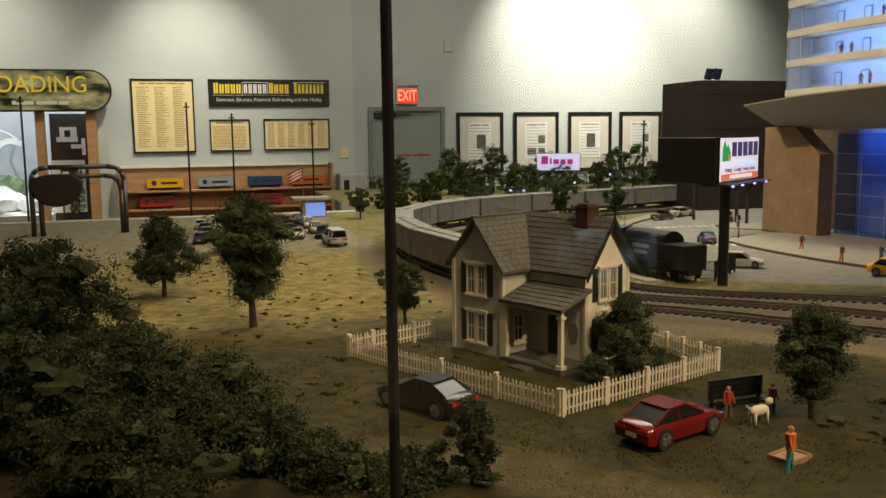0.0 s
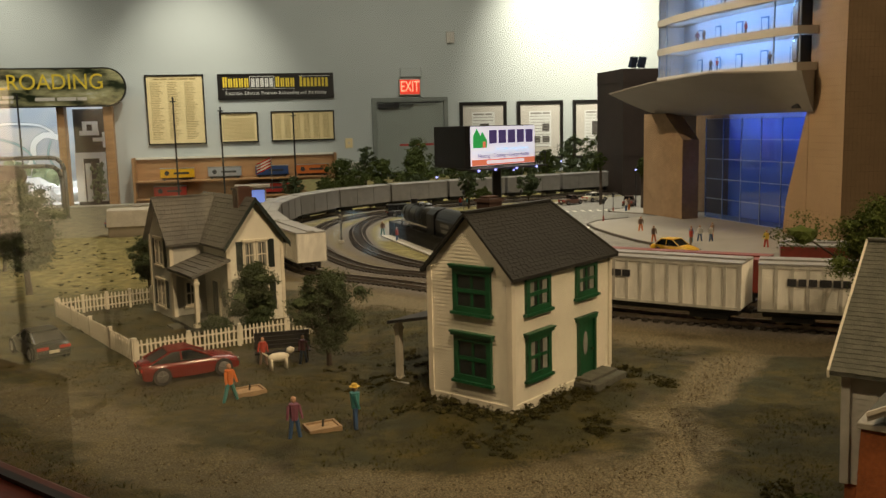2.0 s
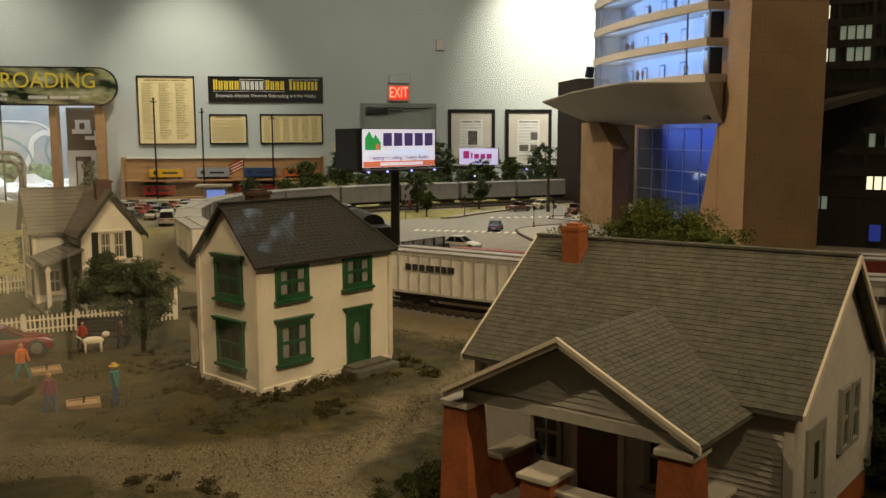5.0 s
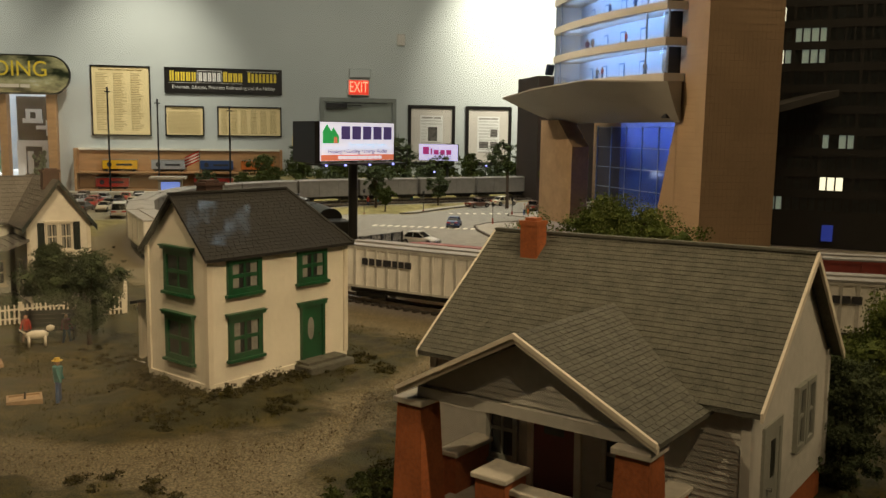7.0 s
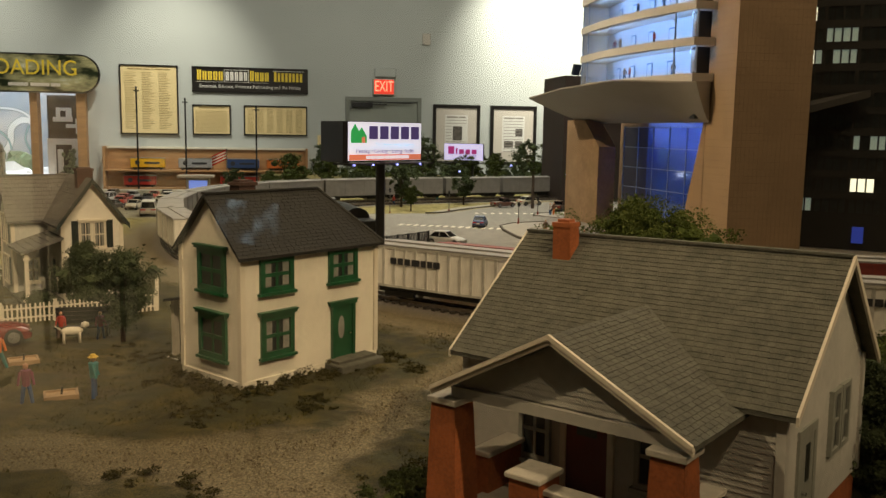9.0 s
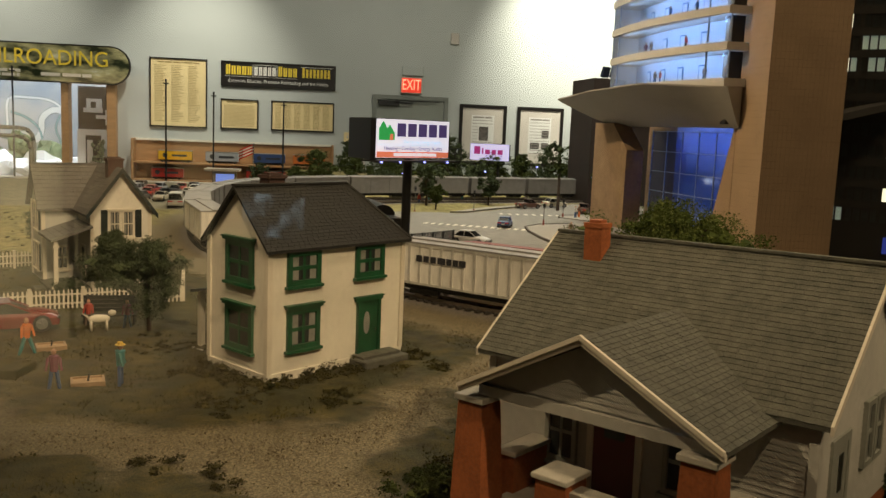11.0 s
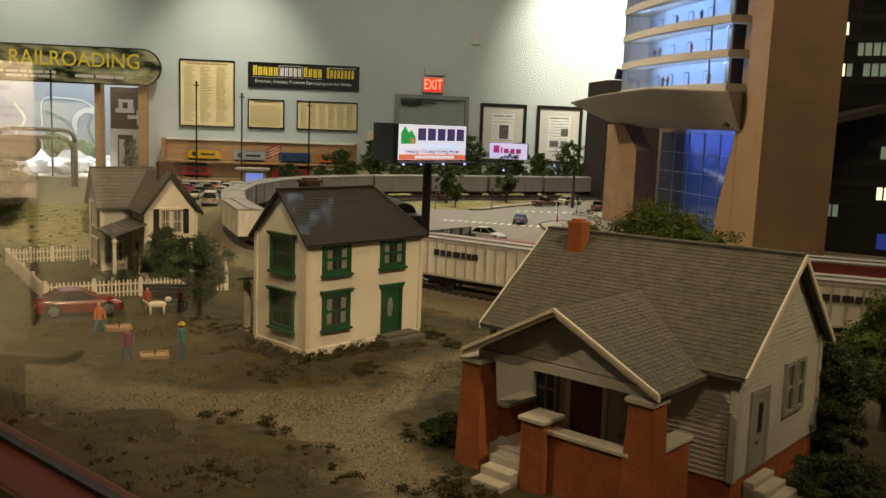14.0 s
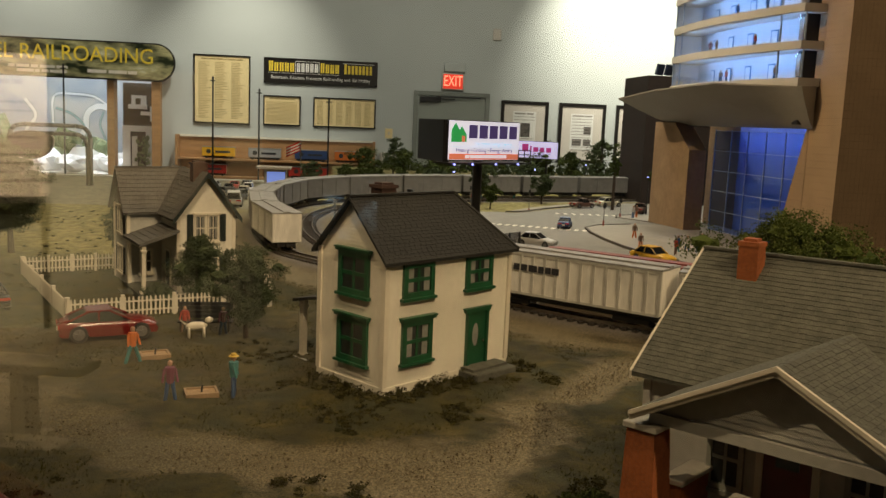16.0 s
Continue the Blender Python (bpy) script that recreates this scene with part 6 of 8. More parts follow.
def scrub():
    """Loose tufts, stones and clumps on the ground near the glass."""
    rng = np.random.default_rng(9)
    c, r = [], []
    house_ring = [(0.02 * k - 0.02, -0.018) for k in range(20)] + [(-0.02, 0.012 * k) for k in range(16)]
    hm = pose(HOUSE.translation.x, HOUSE.translation.y, 0, 0, 0, 39.2)
    for u, v in house_ring:
        p = hm @ Vector((u, v, 0))
        k = rng.uniform(0.006, 0.014)
        c.append((p.x + rng.normal() * 0.006, p.y + rng.normal() * 0.006, G0 + k * 0.3))
        r.append((k * 1.3, k * 1.3, k))
    for u, v in [(0.012 * k - 0.03, -0.035) for k in range(32)] + [(-0.035, 0.010 * k - 0.03) for k in range(24)]:
        p = hm @ Vector((u, v, 0))
        for _ in range(2):
            k = rng.uniform(0.005, 0.013)
            px, py = p.x + rng.normal() * 0.014, p.y + rng.normal() * 0.014
            c.append((px, py, ground_z(px, py) + k * 0.2))
            r.append((k * 1.5, k * 1.5, k * 0.8))
    for x, y in ((1.214, 0.322), (1.37, 0.309), (1.172, 0.551), (1.262, 0.504), (1.324, 0.408)):
        for _ in range(5):
            k = rng.uniform(0.005, 0.012)
            px, py = x + rng.normal() * 0.016, y + rng.normal() * 0.016
            c.append((px, py, ground_z(px, py) + k * 0.2))
            r.append((k * 1.7, k * 1.7, k * 0.7))
    for x, y, n, spread, k0 in ((1.20, 1.28, 40, 0.10, 0.013), (1.1, 1.25, 16, 0.09, 0.011), (1.24, 0.80, 16, 0.06, 0.010), (1.42, 0.82, 12, 0.05, 0.010), (1.62, 1.02, 18, 0.04, 0.011), (1.05, 0.36, 9, 0.10, 0.008), (1.18, 0.30, 8, 0.05, 0.012), (1.30, 0.16, 8, 0.06, 0.009),
                                (1.55, 0.50, 14, 0.04, 0.011), (1.52, 0.26, 18, 0.04, 0.011), (0.4, 2.0, 10, 0.12, 0.008), (0.2, 2.5, 40, 0.4, 0.007), (0.4, 3.0, 40, 0.4, 0.007), (0.1, 3.5, 40, 0.4, 0.008), (0.2, 1.8, 16, 0.2, 0.010), (2.1, 0.6, 24, 0.15, 0.015), (0.85, 0.55, 10, 0.06, 0.009)):
        for _ in range(n):
            k = k0 * rng.uniform(0.4, 1.2)
            px, py = x + rng.normal() * spread * 0.6, y + rng.normal() * spread * 0.6
            c.append((px, py, ground_z(px, py) + k * 0.15))
            r.append((k * 1.6, k * 1.6, k * 0.6))
    me = leaves(c, r, 110, 0.0017, 10)
    me.materials.append(leaf_material("dry_scrub", (0.018, 0.019, 0.007), (0.070, 0.060, 0.020)))
    tagged(new("scrub", me), "low clumps of dark dry scrub on the model turf", "scrub", kind="stuff")
    # flock: short turf fibres in patches, thinning out on the lane
    q = np.stack([rng.uniform(0.1, 2.3, 150000), rng.uniform(-0.1, 2.3, 150000)], 1)
    q = q[(q - np.array(LINE0)) @ np.array(INTO) > 0.02]
    away = np.minimum(far_from("lane", q) - 0.09, far_from("side", q) - 0.1)
    rails = np.minimum(far_from("t1", q), far_from("t2", q)) - 0.2
    patch = np.array([noise.noise((a * 7, b * 7, 8)) for a, b in q])
    q = q[(away > 0.02 * patch) & (rails > 0) & (patch > -0.2)]
    zz = np.array([ground_z(a, b) for a, b in q])
    n = len(q)
    d = rng.normal(size=(n, 2)) * 0.0022
    hgt = rng.uniform(0.0015, 0.0048, n)
    base = np.stack([q[:, 0], q[:, 1], zz - 0.001], 1)
    tip = base + np.stack([d[:, 0], d[:, 1], hgt], 1)
    side = np.stack([-d[:, 1], d[:, 0], np.zeros(n)], 1) * 0.35
    vv = np.stack([base - side, base + side, tip], 1).reshape(-1, 3)
    me = bpy.data.meshes.new("turf")
    me.from_pydata(vv.tolist(), [], np.arange(3 * n).reshape(-1, 3).tolist())
    me.materials.append(leaf_material("olive_flock", (0.026, 0.027, 0.006), (0.078, 0.068, 0.014)))
    tagged(new("turf", me), "short olive and straw turf fibres on the model ground", "turf", kind="stuff")
    # gravel stones
    lane = np.array([(p.x, p.y) for p in WAYS["lane"]])
    side_way = np.array([(p.x, p.y) for p in WAYS["side"]])
    tr = np.array([(p.x, p.y) for p in WAYS["t1"] + WAYS["t2"]])
    q = np.concatenate([lane[rng.integers(len(lane), size=26000)] + rng.normal(size=(26000, 2)) * 0.042, side_way[rng.integers(len(side_way), size=7000)] + rng.normal(size=(7000, 2)) * 0.03,
                        tr[rng.integers(len(tr), size=9000)] + rng.normal(size=(9000, 2)) * 0.12])
    q = q[(q[:, 1] < 2.6) & ((q - np.array(LINE0)) @ np.array(INTO) > 0.02)]
    size = 0.0004 + 0.0012 * rng.random(len(q)) ** 3
    zz = np.array([ground_z(a, b) for a, b in q]) - 0.002
    v = (np.concatenate([q, zz[:, None] + size[:, None] * 0.3], 1)[:, None] + rng.normal(size=(len(q), 4, 3)) * size[:, None, None]).reshape(-1, 3).tolist()
    f = (np.arange(len(q))[:, None, None] * 4 + np.array([(0, 1, 2), (0, 1, 3), (0, 2, 3), (1, 2, 3)])).reshape(-1, 3).tolist()
    me = bpy.data.meshes.new("gravel")
    me.from_pydata(v, [], f)
    me.materials.append(leaf_material("gravel_stone", (0.09, 0.072, 0.044), (0.28, 0.235, 0.15)))
    tagged(new("gravel", me), "loose pale gravel on the lane and beside the tracks", "gravel", kind="stuff")


scrub()

# ---- fences ----


def picket_run(a, b, label):
    a, b = Vector(a), Vector(b)
    L = (b - a).length
    z = ground_z(*((a + b) / 2)) - 0.002
    f = thing("picket_fence", pose(a.x, a.y, z, 0, 0, math.degrees(math.atan2((b - a).y, (b - a).x))), label, "fence", "fence round the farmhouse")
    bm = bmesh.new()
    solid(bm, [(-0.0021, 0, 0.004), (0.0021, 0, 0.004), (0.0021, 0, 0.047), (0, 0, 0.051), (-0.0021, 0, 0.047)], (0, -0.0015, 0))
    pk = mesh_of("picket", bm, M_TRIM)
    n = int(L / 0.0098)
    for i in range(n):
        ob = new("picket", pk)
        ob.parent = f
        ob.matrix_basis = pose((i + 0.5) * L / n, -0.002, 0, 0, random.Random(i).uniform(-2, 2))
    for zz in (0.014, 0.036):
        boxpart("fence_rail", (0, L, -0.0015, 0.0015, zz, zz + 0.0035), M_TRIM, f)
    for i in range(5):
        x = L * i / 4
        bm = bmesh.new()
        box(bm, x - 0.0035, x + 0.0035, -0.0035, 0.0045, -0.004, 0.0525)
        box(bm, x - 0.0042, x + 0.0042, -0.0042, 0.0052, 0.0525, 0.0545)
        part("post", bm, M_TRIM, f)


picket_run((0.614, 1.535), (1.058, 1.710), "white picket fence along the farmhouse front yard")
picket_run((0.320, 2.105), (0.609, 1.539), "white picket fence along the side of the yard")
picket_run((0.560, 2.225), (0.324, 2.110), "white picket fence at the back of the yard")
picket_run((1.060, 1.715), (1.030, 1.94), "white picket fence at the track side of the yard")

# ---- cars ----


def make_car(name, label, at, turn, paint, length=0.2, style="coupe", group=""):
    """A model car; local x forward. The body is lofted from side outlines."""
    L = length
    W, k = L * 0.40, L / 0.2
    z = ground_z(*at) + 0.002
    c = thing(name, pose(at[0], at[1], z, 0, 0, turn), label, "car", group)
    if style == "coupe":
        cab = [(-0.082, 0.045), (-0.042, 0.0625), (0.0, 0.064), (0.042, 0.044)]
    elif style == "van":
        cab = [(-0.097, 0.044), (-0.094, 0.072), (0.02, 0.074), (0.05, 0.045)]
    elif style == "pickup":
        cab = [(-0.02, 0.045), (-0.015, 0.07), (0.02, 0.07), (0.045, 0.045)]
    else:
        cab = [(-0.075, 0.045), (-0.05, 0.066), (0.005, 0.067), (0.04, 0.044)]
    bm = bmesh.new()
    rows = []
    wr = 0.0182 if style == "coupe" else 0.0155
    # rounded cross sections from tail to nose: place, half width, deck height, sill height
    for x, hw, top, sill in ((-0.1, 0.80, 0.034, 0.022), (-0.0985, 0.90, 0.0405, 0.016), (-0.093, 0.96, 0.0435, 0.013), (-0.061 - wr * 1.12, 0.985, 0.045, 0.012), (-0.061 - wr * 0.8, 0.99, 0.0455, 0.029), (-0.061, 1.0, 0.046, 0.036), (-0.061 + wr * 0.8, 0.99, 0.0455, 0.029), (-0.061 + wr * 1.12, 0.975, 0.045, 0.012),
                             (0.0, 0.965, 0.0445, 0.011), (0.063 - wr * 1.12, 0.975, 0.0445, 0.012), (0.063 - wr * 0.8, 0.985, 0.044, 0.029), (0.063, 0.99, 0.0425, 0.036), (0.063 + wr * 0.8, 0.965, 0.040, 0.028), (0.063 + wr * 1.12, 0.93, 0.038, 0.013), (0.094, 0.88, 0.034, 0.013), (0.0985, 0.80, 0.030, 0.016), (0.1, 0.70, 0.026, 0.019)):
        shape = ((0, top), (0.62, top - 0.0004), (0.88, top - 0.003), (0.985, top - 0.009), (1.0, max(sill + 0.002, 0.028)), (0.97, sill), (0.62, sill))
        half = [(u * hw * W / 2, zz) for u, zz in shape]
        rows.append([bm.verts.new((x * k, y, zz * k)) for y, zz in half + [(-y, zz) for y, zz in half[:0:-1]]])
    for r, q in zip(rows, rows[1:]):
        for i in range(len(r)):
            bm.faces.new((r[i], r[(i + 1) % len(r)], q[(i + 1) % len(r)], q[i]))
    bm.faces.new(rows[0][::-1])
    bm.faces.new(rows[-1])
    body = smooth(part("body", bm, paint, c))
    body.data.set_sharp_from_angle(angle=0.7)
    bm = bmesh.new()
    lo = [bm.verts.new((x * k, s * W * 0.44, zz * k - 0.002 * k)) for s in (-1, 1) for x, zz in (cab[0], cab[3])]
    hi = [bm.verts.new((x * k, s * W * 0.36, zz * k)) for s in (-1, 1) for x, zz in (cab[1], cab[2])]
    for f in ((lo[0], lo[1], hi[1], hi[0]), (lo[3], lo[2], hi[2], hi[3]), (lo[1], lo[3], hi[3], hi[1]), (lo[2], lo[0], hi[0], hi[2])):
        bm.faces.new(f)
    part("windows", bm, M_CARGLASS, c, "dark car glass")
    bm = bmesh.new()
    (xa, za), (xb, zb) = cab[1], cab[2]
    solid(bm, [(xa * k - 0.004 * k, -W * 0.37, za * k - 0.0005), (xb * k + 0.004 * k, -W * 0.37, zb * k - 0.0005), (xb * k + 0.004 * k, W * 0.37, zb * k - 0.0005), (xa * k - 0.004 * k, W * 0.37, za * k - 0.0005)], (0, 0, 0.0028 * k))
    for s in (-1, 1):
        for (x0, z0), (x1, z1) in ((cab[0], cab[1]), (cab[3], cab[2])):
            tube(bm, (x0 * k, s * W * 0.44, z0 * k), (x1 * k, s * W * 0.365, z1 * k), 0.002 * k, seg=5)
        tube(bm, ((xa + xb) / 2 * k, s * W * 0.44, 0.045 * k), ((xa + xb) / 2 * k, s * W * 0.365, za * k), 0.0018 * k, seg=5)
    part("roof", bm, paint, c)
    for x in (-0.061, 0.063):
        for s in (-1, 1):
            bm = bmesh.new()
            tube(bm, (x * k, s * W * 0.40, wr * k), (x * k, s * W * 0.515, wr * k), wr * k, seg=18)
            wh = part("wheel", bm, M_TYRE, c)
            bm = bmesh.new()
            tube(bm, (x * k, s * W * 0.513, wr * k), (x * k, s * W * 0.522, wr * k), wr * 0.70 * k, wr * 0.58 * k, seg=14)
            for q in range(5):
                u = q * math.tau / 5 + 0.3
                tube(bm, (x * k, s * W * 0.524, wr * k), (x * k + wr * 0.6 * k * math.cos(u), s * W * 0.520, wr * k + wr * 0.6 * k * math.sin(u)), wr * 0.11 * k, seg=5)
            part("rim", bm, M_RIM, wh)
    for s in (-1, 1):
        boxpart("tail_light", (-0.1005 * k, -0.098 * k, s * W * 0.3 - 0.012 * k, s * W * 0.3 + 0.012 * k, 0.031 * k, 0.037 * k), M_TAIL, c)
        boxpart("headlight", (0.094 * k, 0.0995 * k, s * W * 0.33 - 0.008 * k, s * W * 0.33 + 0.008 * k, 0.026 * k, 0.031 * k), M_CHROME, c)
    boxpart("number_plate", (-0.1012 * k, -0.099 * k, -0.011 * k, 0.011 * k, 0.022 * k, 0.029 * k), M_TRIM, c, "blank pale plate")
    return c


M_CARGLASS = mat("dark_car_glass", (0.012, 0.013, 0.014), 0.2, 20, 0.1, 0.0)
M_RIM = mat("silver_wheel_paint", (0.20, 0.195, 0.19), 0.35, 20, 0.15, 0.0, metal=0.6)
M_TAIL = mat("red_lamp_glass", (0.5, 0.03, 0.02), 0.2, 20, 0.1, 0.0)
M_CARP = {n: mat("car_paint_" + n, c, 0.3, 20, 0.1, 0.0) for n, c in (("black", (0.012, 0.011, 0.013)), ("white", (0.55, 0.54, 0.52)), ("blue", (0.03, 0.06, 0.16)), ("silver", (0.34, 0.35, 0.36)), ("brown", (0.10, 0.05, 0.035)), ("yellow", (0.75, 0.42, 0.02)), ("red", (0.36, 0.03, 0.02)), ("green", (0.04, 0.12, 0.07)), ("orange", (0.55, 0.15, 0.03)), ("cream", (0.5, 0.44, 0.32)))}
make_car("car", "red coupe parked beside the picket fence", (0.742, 1.375), 20, M_RED)
make_car("car", "black coupe parked on the dirt lane", (0.385, 1.655), 122, M_CARP["black"])
make_car("car", "red car parked below the bungalow steps", (2.05, 0.03), 35, M_CARP["red"], 0.19, "sedan")
make_car("car", "white saloon car on the street", (2.074, 3.075), -38, M_CARP["white"], 0.175, "sedan", "cars on the street")
make_car("car", "dark blue saloon car on the street", (2.39, 3.80), 70, M_CARP["blue"], 0.16, "sedan", "cars on the street")
make_car("car", "black estate car near the park", (1.66, 4.60), 5, M_CARP["black"], 0.20, "van", "cars on the street")
make_car("car", "brown pickup at the crossing", (2.80, 4.915), 25, M_CARP["brown"], 0.17, "pickup", "cars on the street")
make_car("car", "pale saloon car at the crossing", (3.02, 5.06), 22, M_CARP["cream"], 0.18, "sedan", "cars on the street")
make_car("car", "dark red car near the brown building", (3.10, 4.68), 60, M_CARP["brown"], 0.17, "pickup", "cars on the street")
make_car("car", "yellow taxi at the kerb", (2.44, 2.66), -62, M_CARP["yellow"], 0.19, "sedan", "cars on the street")
make_car("van", "white van with an orange stripe by the track", (0.66, 4.42), 95, M_CARP["white"], 0.22, "van")


def car_park():
    rnd = random.Random(31)
    kinds = ["red", "silver", "blue", "black", "white", "black", "red", "green", "brown", "blue", "cream", "black"]
    i = 0
    for y in (4.78, 5.03, 5.28, 5.52):
        for x in (0.04, 0.16, 0.28, 0.40, 0.52, 0.63):
            n = kinds[(i * 5 + int(y * 3)) % len(kinds)]
            make_car("car", n + " car in the crowded car park", (x + rnd.uniform(-0.02, 0.02), y + rnd.uniform(-0.03, 0.03)), 85 + rnd.uniform(-8, 8) + (180 if i % 3 else 0), M_CARP[n], 0.165, ("sedan", "coupe", "van")[i % 3], "cars in the car park")
            i += 1


car_park()

# ---- small figures: plain shapes ----


def figure(at, h, top, legs, label, turn=0, hat=None, stride=0.2, base=None, name="figurine", group=""):
    """A figurine as one plain mesh in painted areas."""
    z = (ground_z(*at) if base is None else base) - 0.001
    bm = bmesh.new()
    for s in (-1, 1):
        tube(bm, (s * h * 0.06 + s * h * stride * 0.3, 0, 0), (s * h * 0.05, 0, h * 0.47), h * 0.042, h * 0.055, 6)
    n0 = len(bm.faces)
    tube(bm, (0, 0, h * 0.45), (0, 0, h * 0.82), h * 0.085, h * 0.115, 8)
    for s in (-1, 1):
        tube(bm, (s * h * 0.12, 0, h * 0.78), (s * h * 0.17, -h * 0.08, h * 0.48), h * 0.035, h * 0.028, 5)
    n1 = len(bm.faces)
    blob(bm, (0, 0, h * 0.91), (h * 0.068, h * 0.072, h * 0.085), 0, 0.0, 1)
    n2 = len(bm.faces)
    if hat:
        tube(bm, (0, 0, h * 0.95), (0, 0, h * 0.96), h * 0.12, h * 0.12, 10)
        tube(bm, (0, 0, h * 0.96), (0, 0, h * 1.02), h * 0.07, h * 0.06, 8)
    for i, f in enumerate(bm.faces):
        f.material_index = 0 if i < n0 else 1 if i < n1 else 2 if i < n2 else 3
    me = mesh_of(name, bm, legs, top, M_FIG[8], hat or M_FIG[2])
    ob = tagged(new(name, me), label, "figurine", group)
    ob.matrix_basis = pose(at[0], at[1], z, 0, 0, turn)
    return ob


figure((0.835, 1.187), 0.074, M_FIG[4], M_FIG[5], "small figurine in an orange top beside a pit", 40, stride=0.5)
figure((0.949, 0.950), 0.074, M_FIG[7], M_FIG[3], "small figurine in plum and blue beside a pit", 10)
figure((1.051, 0.980), 0.076, M_FIG[5], M_FIG[3], "small figurine in teal with a straw hat", 90, hat=M_FIG[6])
figure((0.893, 1.432), 0.062, M_FIG[0], M_FIG[2], "small red-topped figurine at a bench", 0)
figure((0.978, 1.420), 0.064, M_FIG[7], M_FIG[3], "small figurine in pink and blue at a bench", 20)
for i, (x, y, c) in enumerate(((2.518, 3.03, 2), (2.617, 2.887, 0), (2.66, 2.97, 3), (2.704, 2.978, 1), (2.743, 2.953, 1), (2.80, 3.05, 2), (2.86, 2.72, 6), (2.62, 3.4, 2), (2.935, 4.33, 1), (2.97, 4.37, 2))):
    figure((x, y), 0.072, M_FIG[c], M_FIG[(c + 2) % 8], "tiny painted figurine on the pavement before the tower", i * 50, base=1.148, group="figurines on the pavement")
for i, (x, y, c) in enumerate(((1.44, 3.79, 2), (1.47, 3.50, 0), (2.1, 5.05, 0), (2.45, 5.4, 2), (2.2, 5.3, 2), (2.6, 5.6, 3))):
    figure((x, y), 0.07, M_FIG[c], M_FIG[(c + 3) % 8], "tiny painted figurine in the park or by the display engine", i * 70, group="figurines in the park")

for k, f in enumerate((0.22, 0.36, 0.50, 0.60, 0.72, 0.30, 0.55, 0.66)):
    figure((3.085 - 0.105 * f + 0.09 - 0.236 * f * (1 - f), 2.90 + 1.125 * f), 0.066, M_FIG[(2, 0, 3, 2, 7, 3, 0, 2)[k]], M_FIG[(3, 2, 2, 3, 2, 2, 3, 2)[k]], "tiny painted figurine on a blue-lit office floor", k * 40, base=1.890 + 0.149 * (k % 3), group="figurines in the tower")


def dog(at, turn):
    bm = bmesh.new()
    blob(bm, (0, 0, 0.026), (0.024, 0.010, 0.010), 2, 0.1, 2)
    blob(bm, (0.027, 0, 0.038), (0.010, 0.007, 0.008), 3, 0.1, 1)
    for x in (-0.016, 0.016):
        for s in (-1, 1):
            tube(bm, (x, s * 0.006, 0), (x, s * 0.006, 0.024), 0.003, seg=5)
    tube(bm, (-0.022, 0, 0.03), (-0.034, 0, 0.04), 0.0025, 0.001, 5)
    ob = tagged(smooth(new("dog_figurine", mesh_of("dog_figurine", bm, M_TRIM))), "small cream dog figurine on the turf by a bench", "figurine")
    ob.matrix_basis = pose(at[0], at[1], ground_z(*at), 0, 0, turn)


dog((0.925, 1.386), 15)


def garden_bench(at, turn):
    z = ground_z(*at)
    b = thing("garden_bench", pose(at[0], at[1], z, 0, 0, turn), "black slatted garden bench on the turf", "bench")
    for i in range(3):
        boxpart("seat_slat", (-0.06, 0.06, -0.012 + i * 0.009, -0.005 + i * 0.009, 0.02, 0.023), M_BLACK, b)
    for i in range(4):
        boxpart("back_slat", (-0.06, 0.06, 0.018, 0.021, 0.025 + i * 0.0095, 0.0338 + i * 0.0095), M_BLACK, b)
    for x in (-0.055, 0.05):
        boxpart("leg", (x, x + 0.004, -0.012, 0.0, 0, 0.02), M_BLACK, b)
        boxpart("leg", (x, x + 0.004, 0.016, 0.022, 0, 0.062), M_BLACK, b)


garden_bench((0.935, 1.45), 3)


def pit(at, turn):
    z = ground_z(*at)
    p = thing("horseshoe_pit", pose(at[0], at[1], z, 0, 0, turn), "square wooden horseshoe pit with a stake in the sand", "game pit")
    bm = bmesh.new()
    for d in ((-0.028, 0.028, -0.022, -0.018), (-0.028, 0.028, 0.018, 0.022), (-0.028, -0.024, -0.018, 0.018), (0.024, 0.028, -0.018, 0.018)):
        box(bm, *d, -0.004, 0.008)
    part("frame", bm, mat("pale_raw_wood", (0.30, 0.20, 0.11), 0.8, 30, 0.2), p)
    boxpart("sand", (-0.024, 0.024, -0.018, 0.018, -0.004, 0.005), mat("pale_sand", (0.36, 0.24, 0.13), 0.95, 60, 0.25, 0.5), p)
    bm = bmesh.new()
    tube(bm, (0, 0, 0), (0.002, 0, 0.018), 0.0018, seg=6)
    part("stake", bm, M_BLACK, p)


pit((0.868, 1.229), 20)
pit((0.995, 0.985), 15)

# ---- trains ----

M_RIB = mat("grey_white_rib_paint", (0.50, 0.48, 0.43), 0.7, 20, 0.25)
M_LETTER = mat("black_lettering", (0.03, 0.03, 0.035), 0.6, 20)
M_GREYCAR = mat("grey_gondola_paint", (0.17, 0.158, 0.142), 0.7, 6, 0.2, 0.1)
M_BOXRED = mat("oxide_red_car_paint", (0.24, 0.035, 0.02), 0.6, 10, 0.2)
M_BOXBROWN = mat("brown_car_paint", (0.11, 0.035, 0.022), 0.6, 10, 0.25)


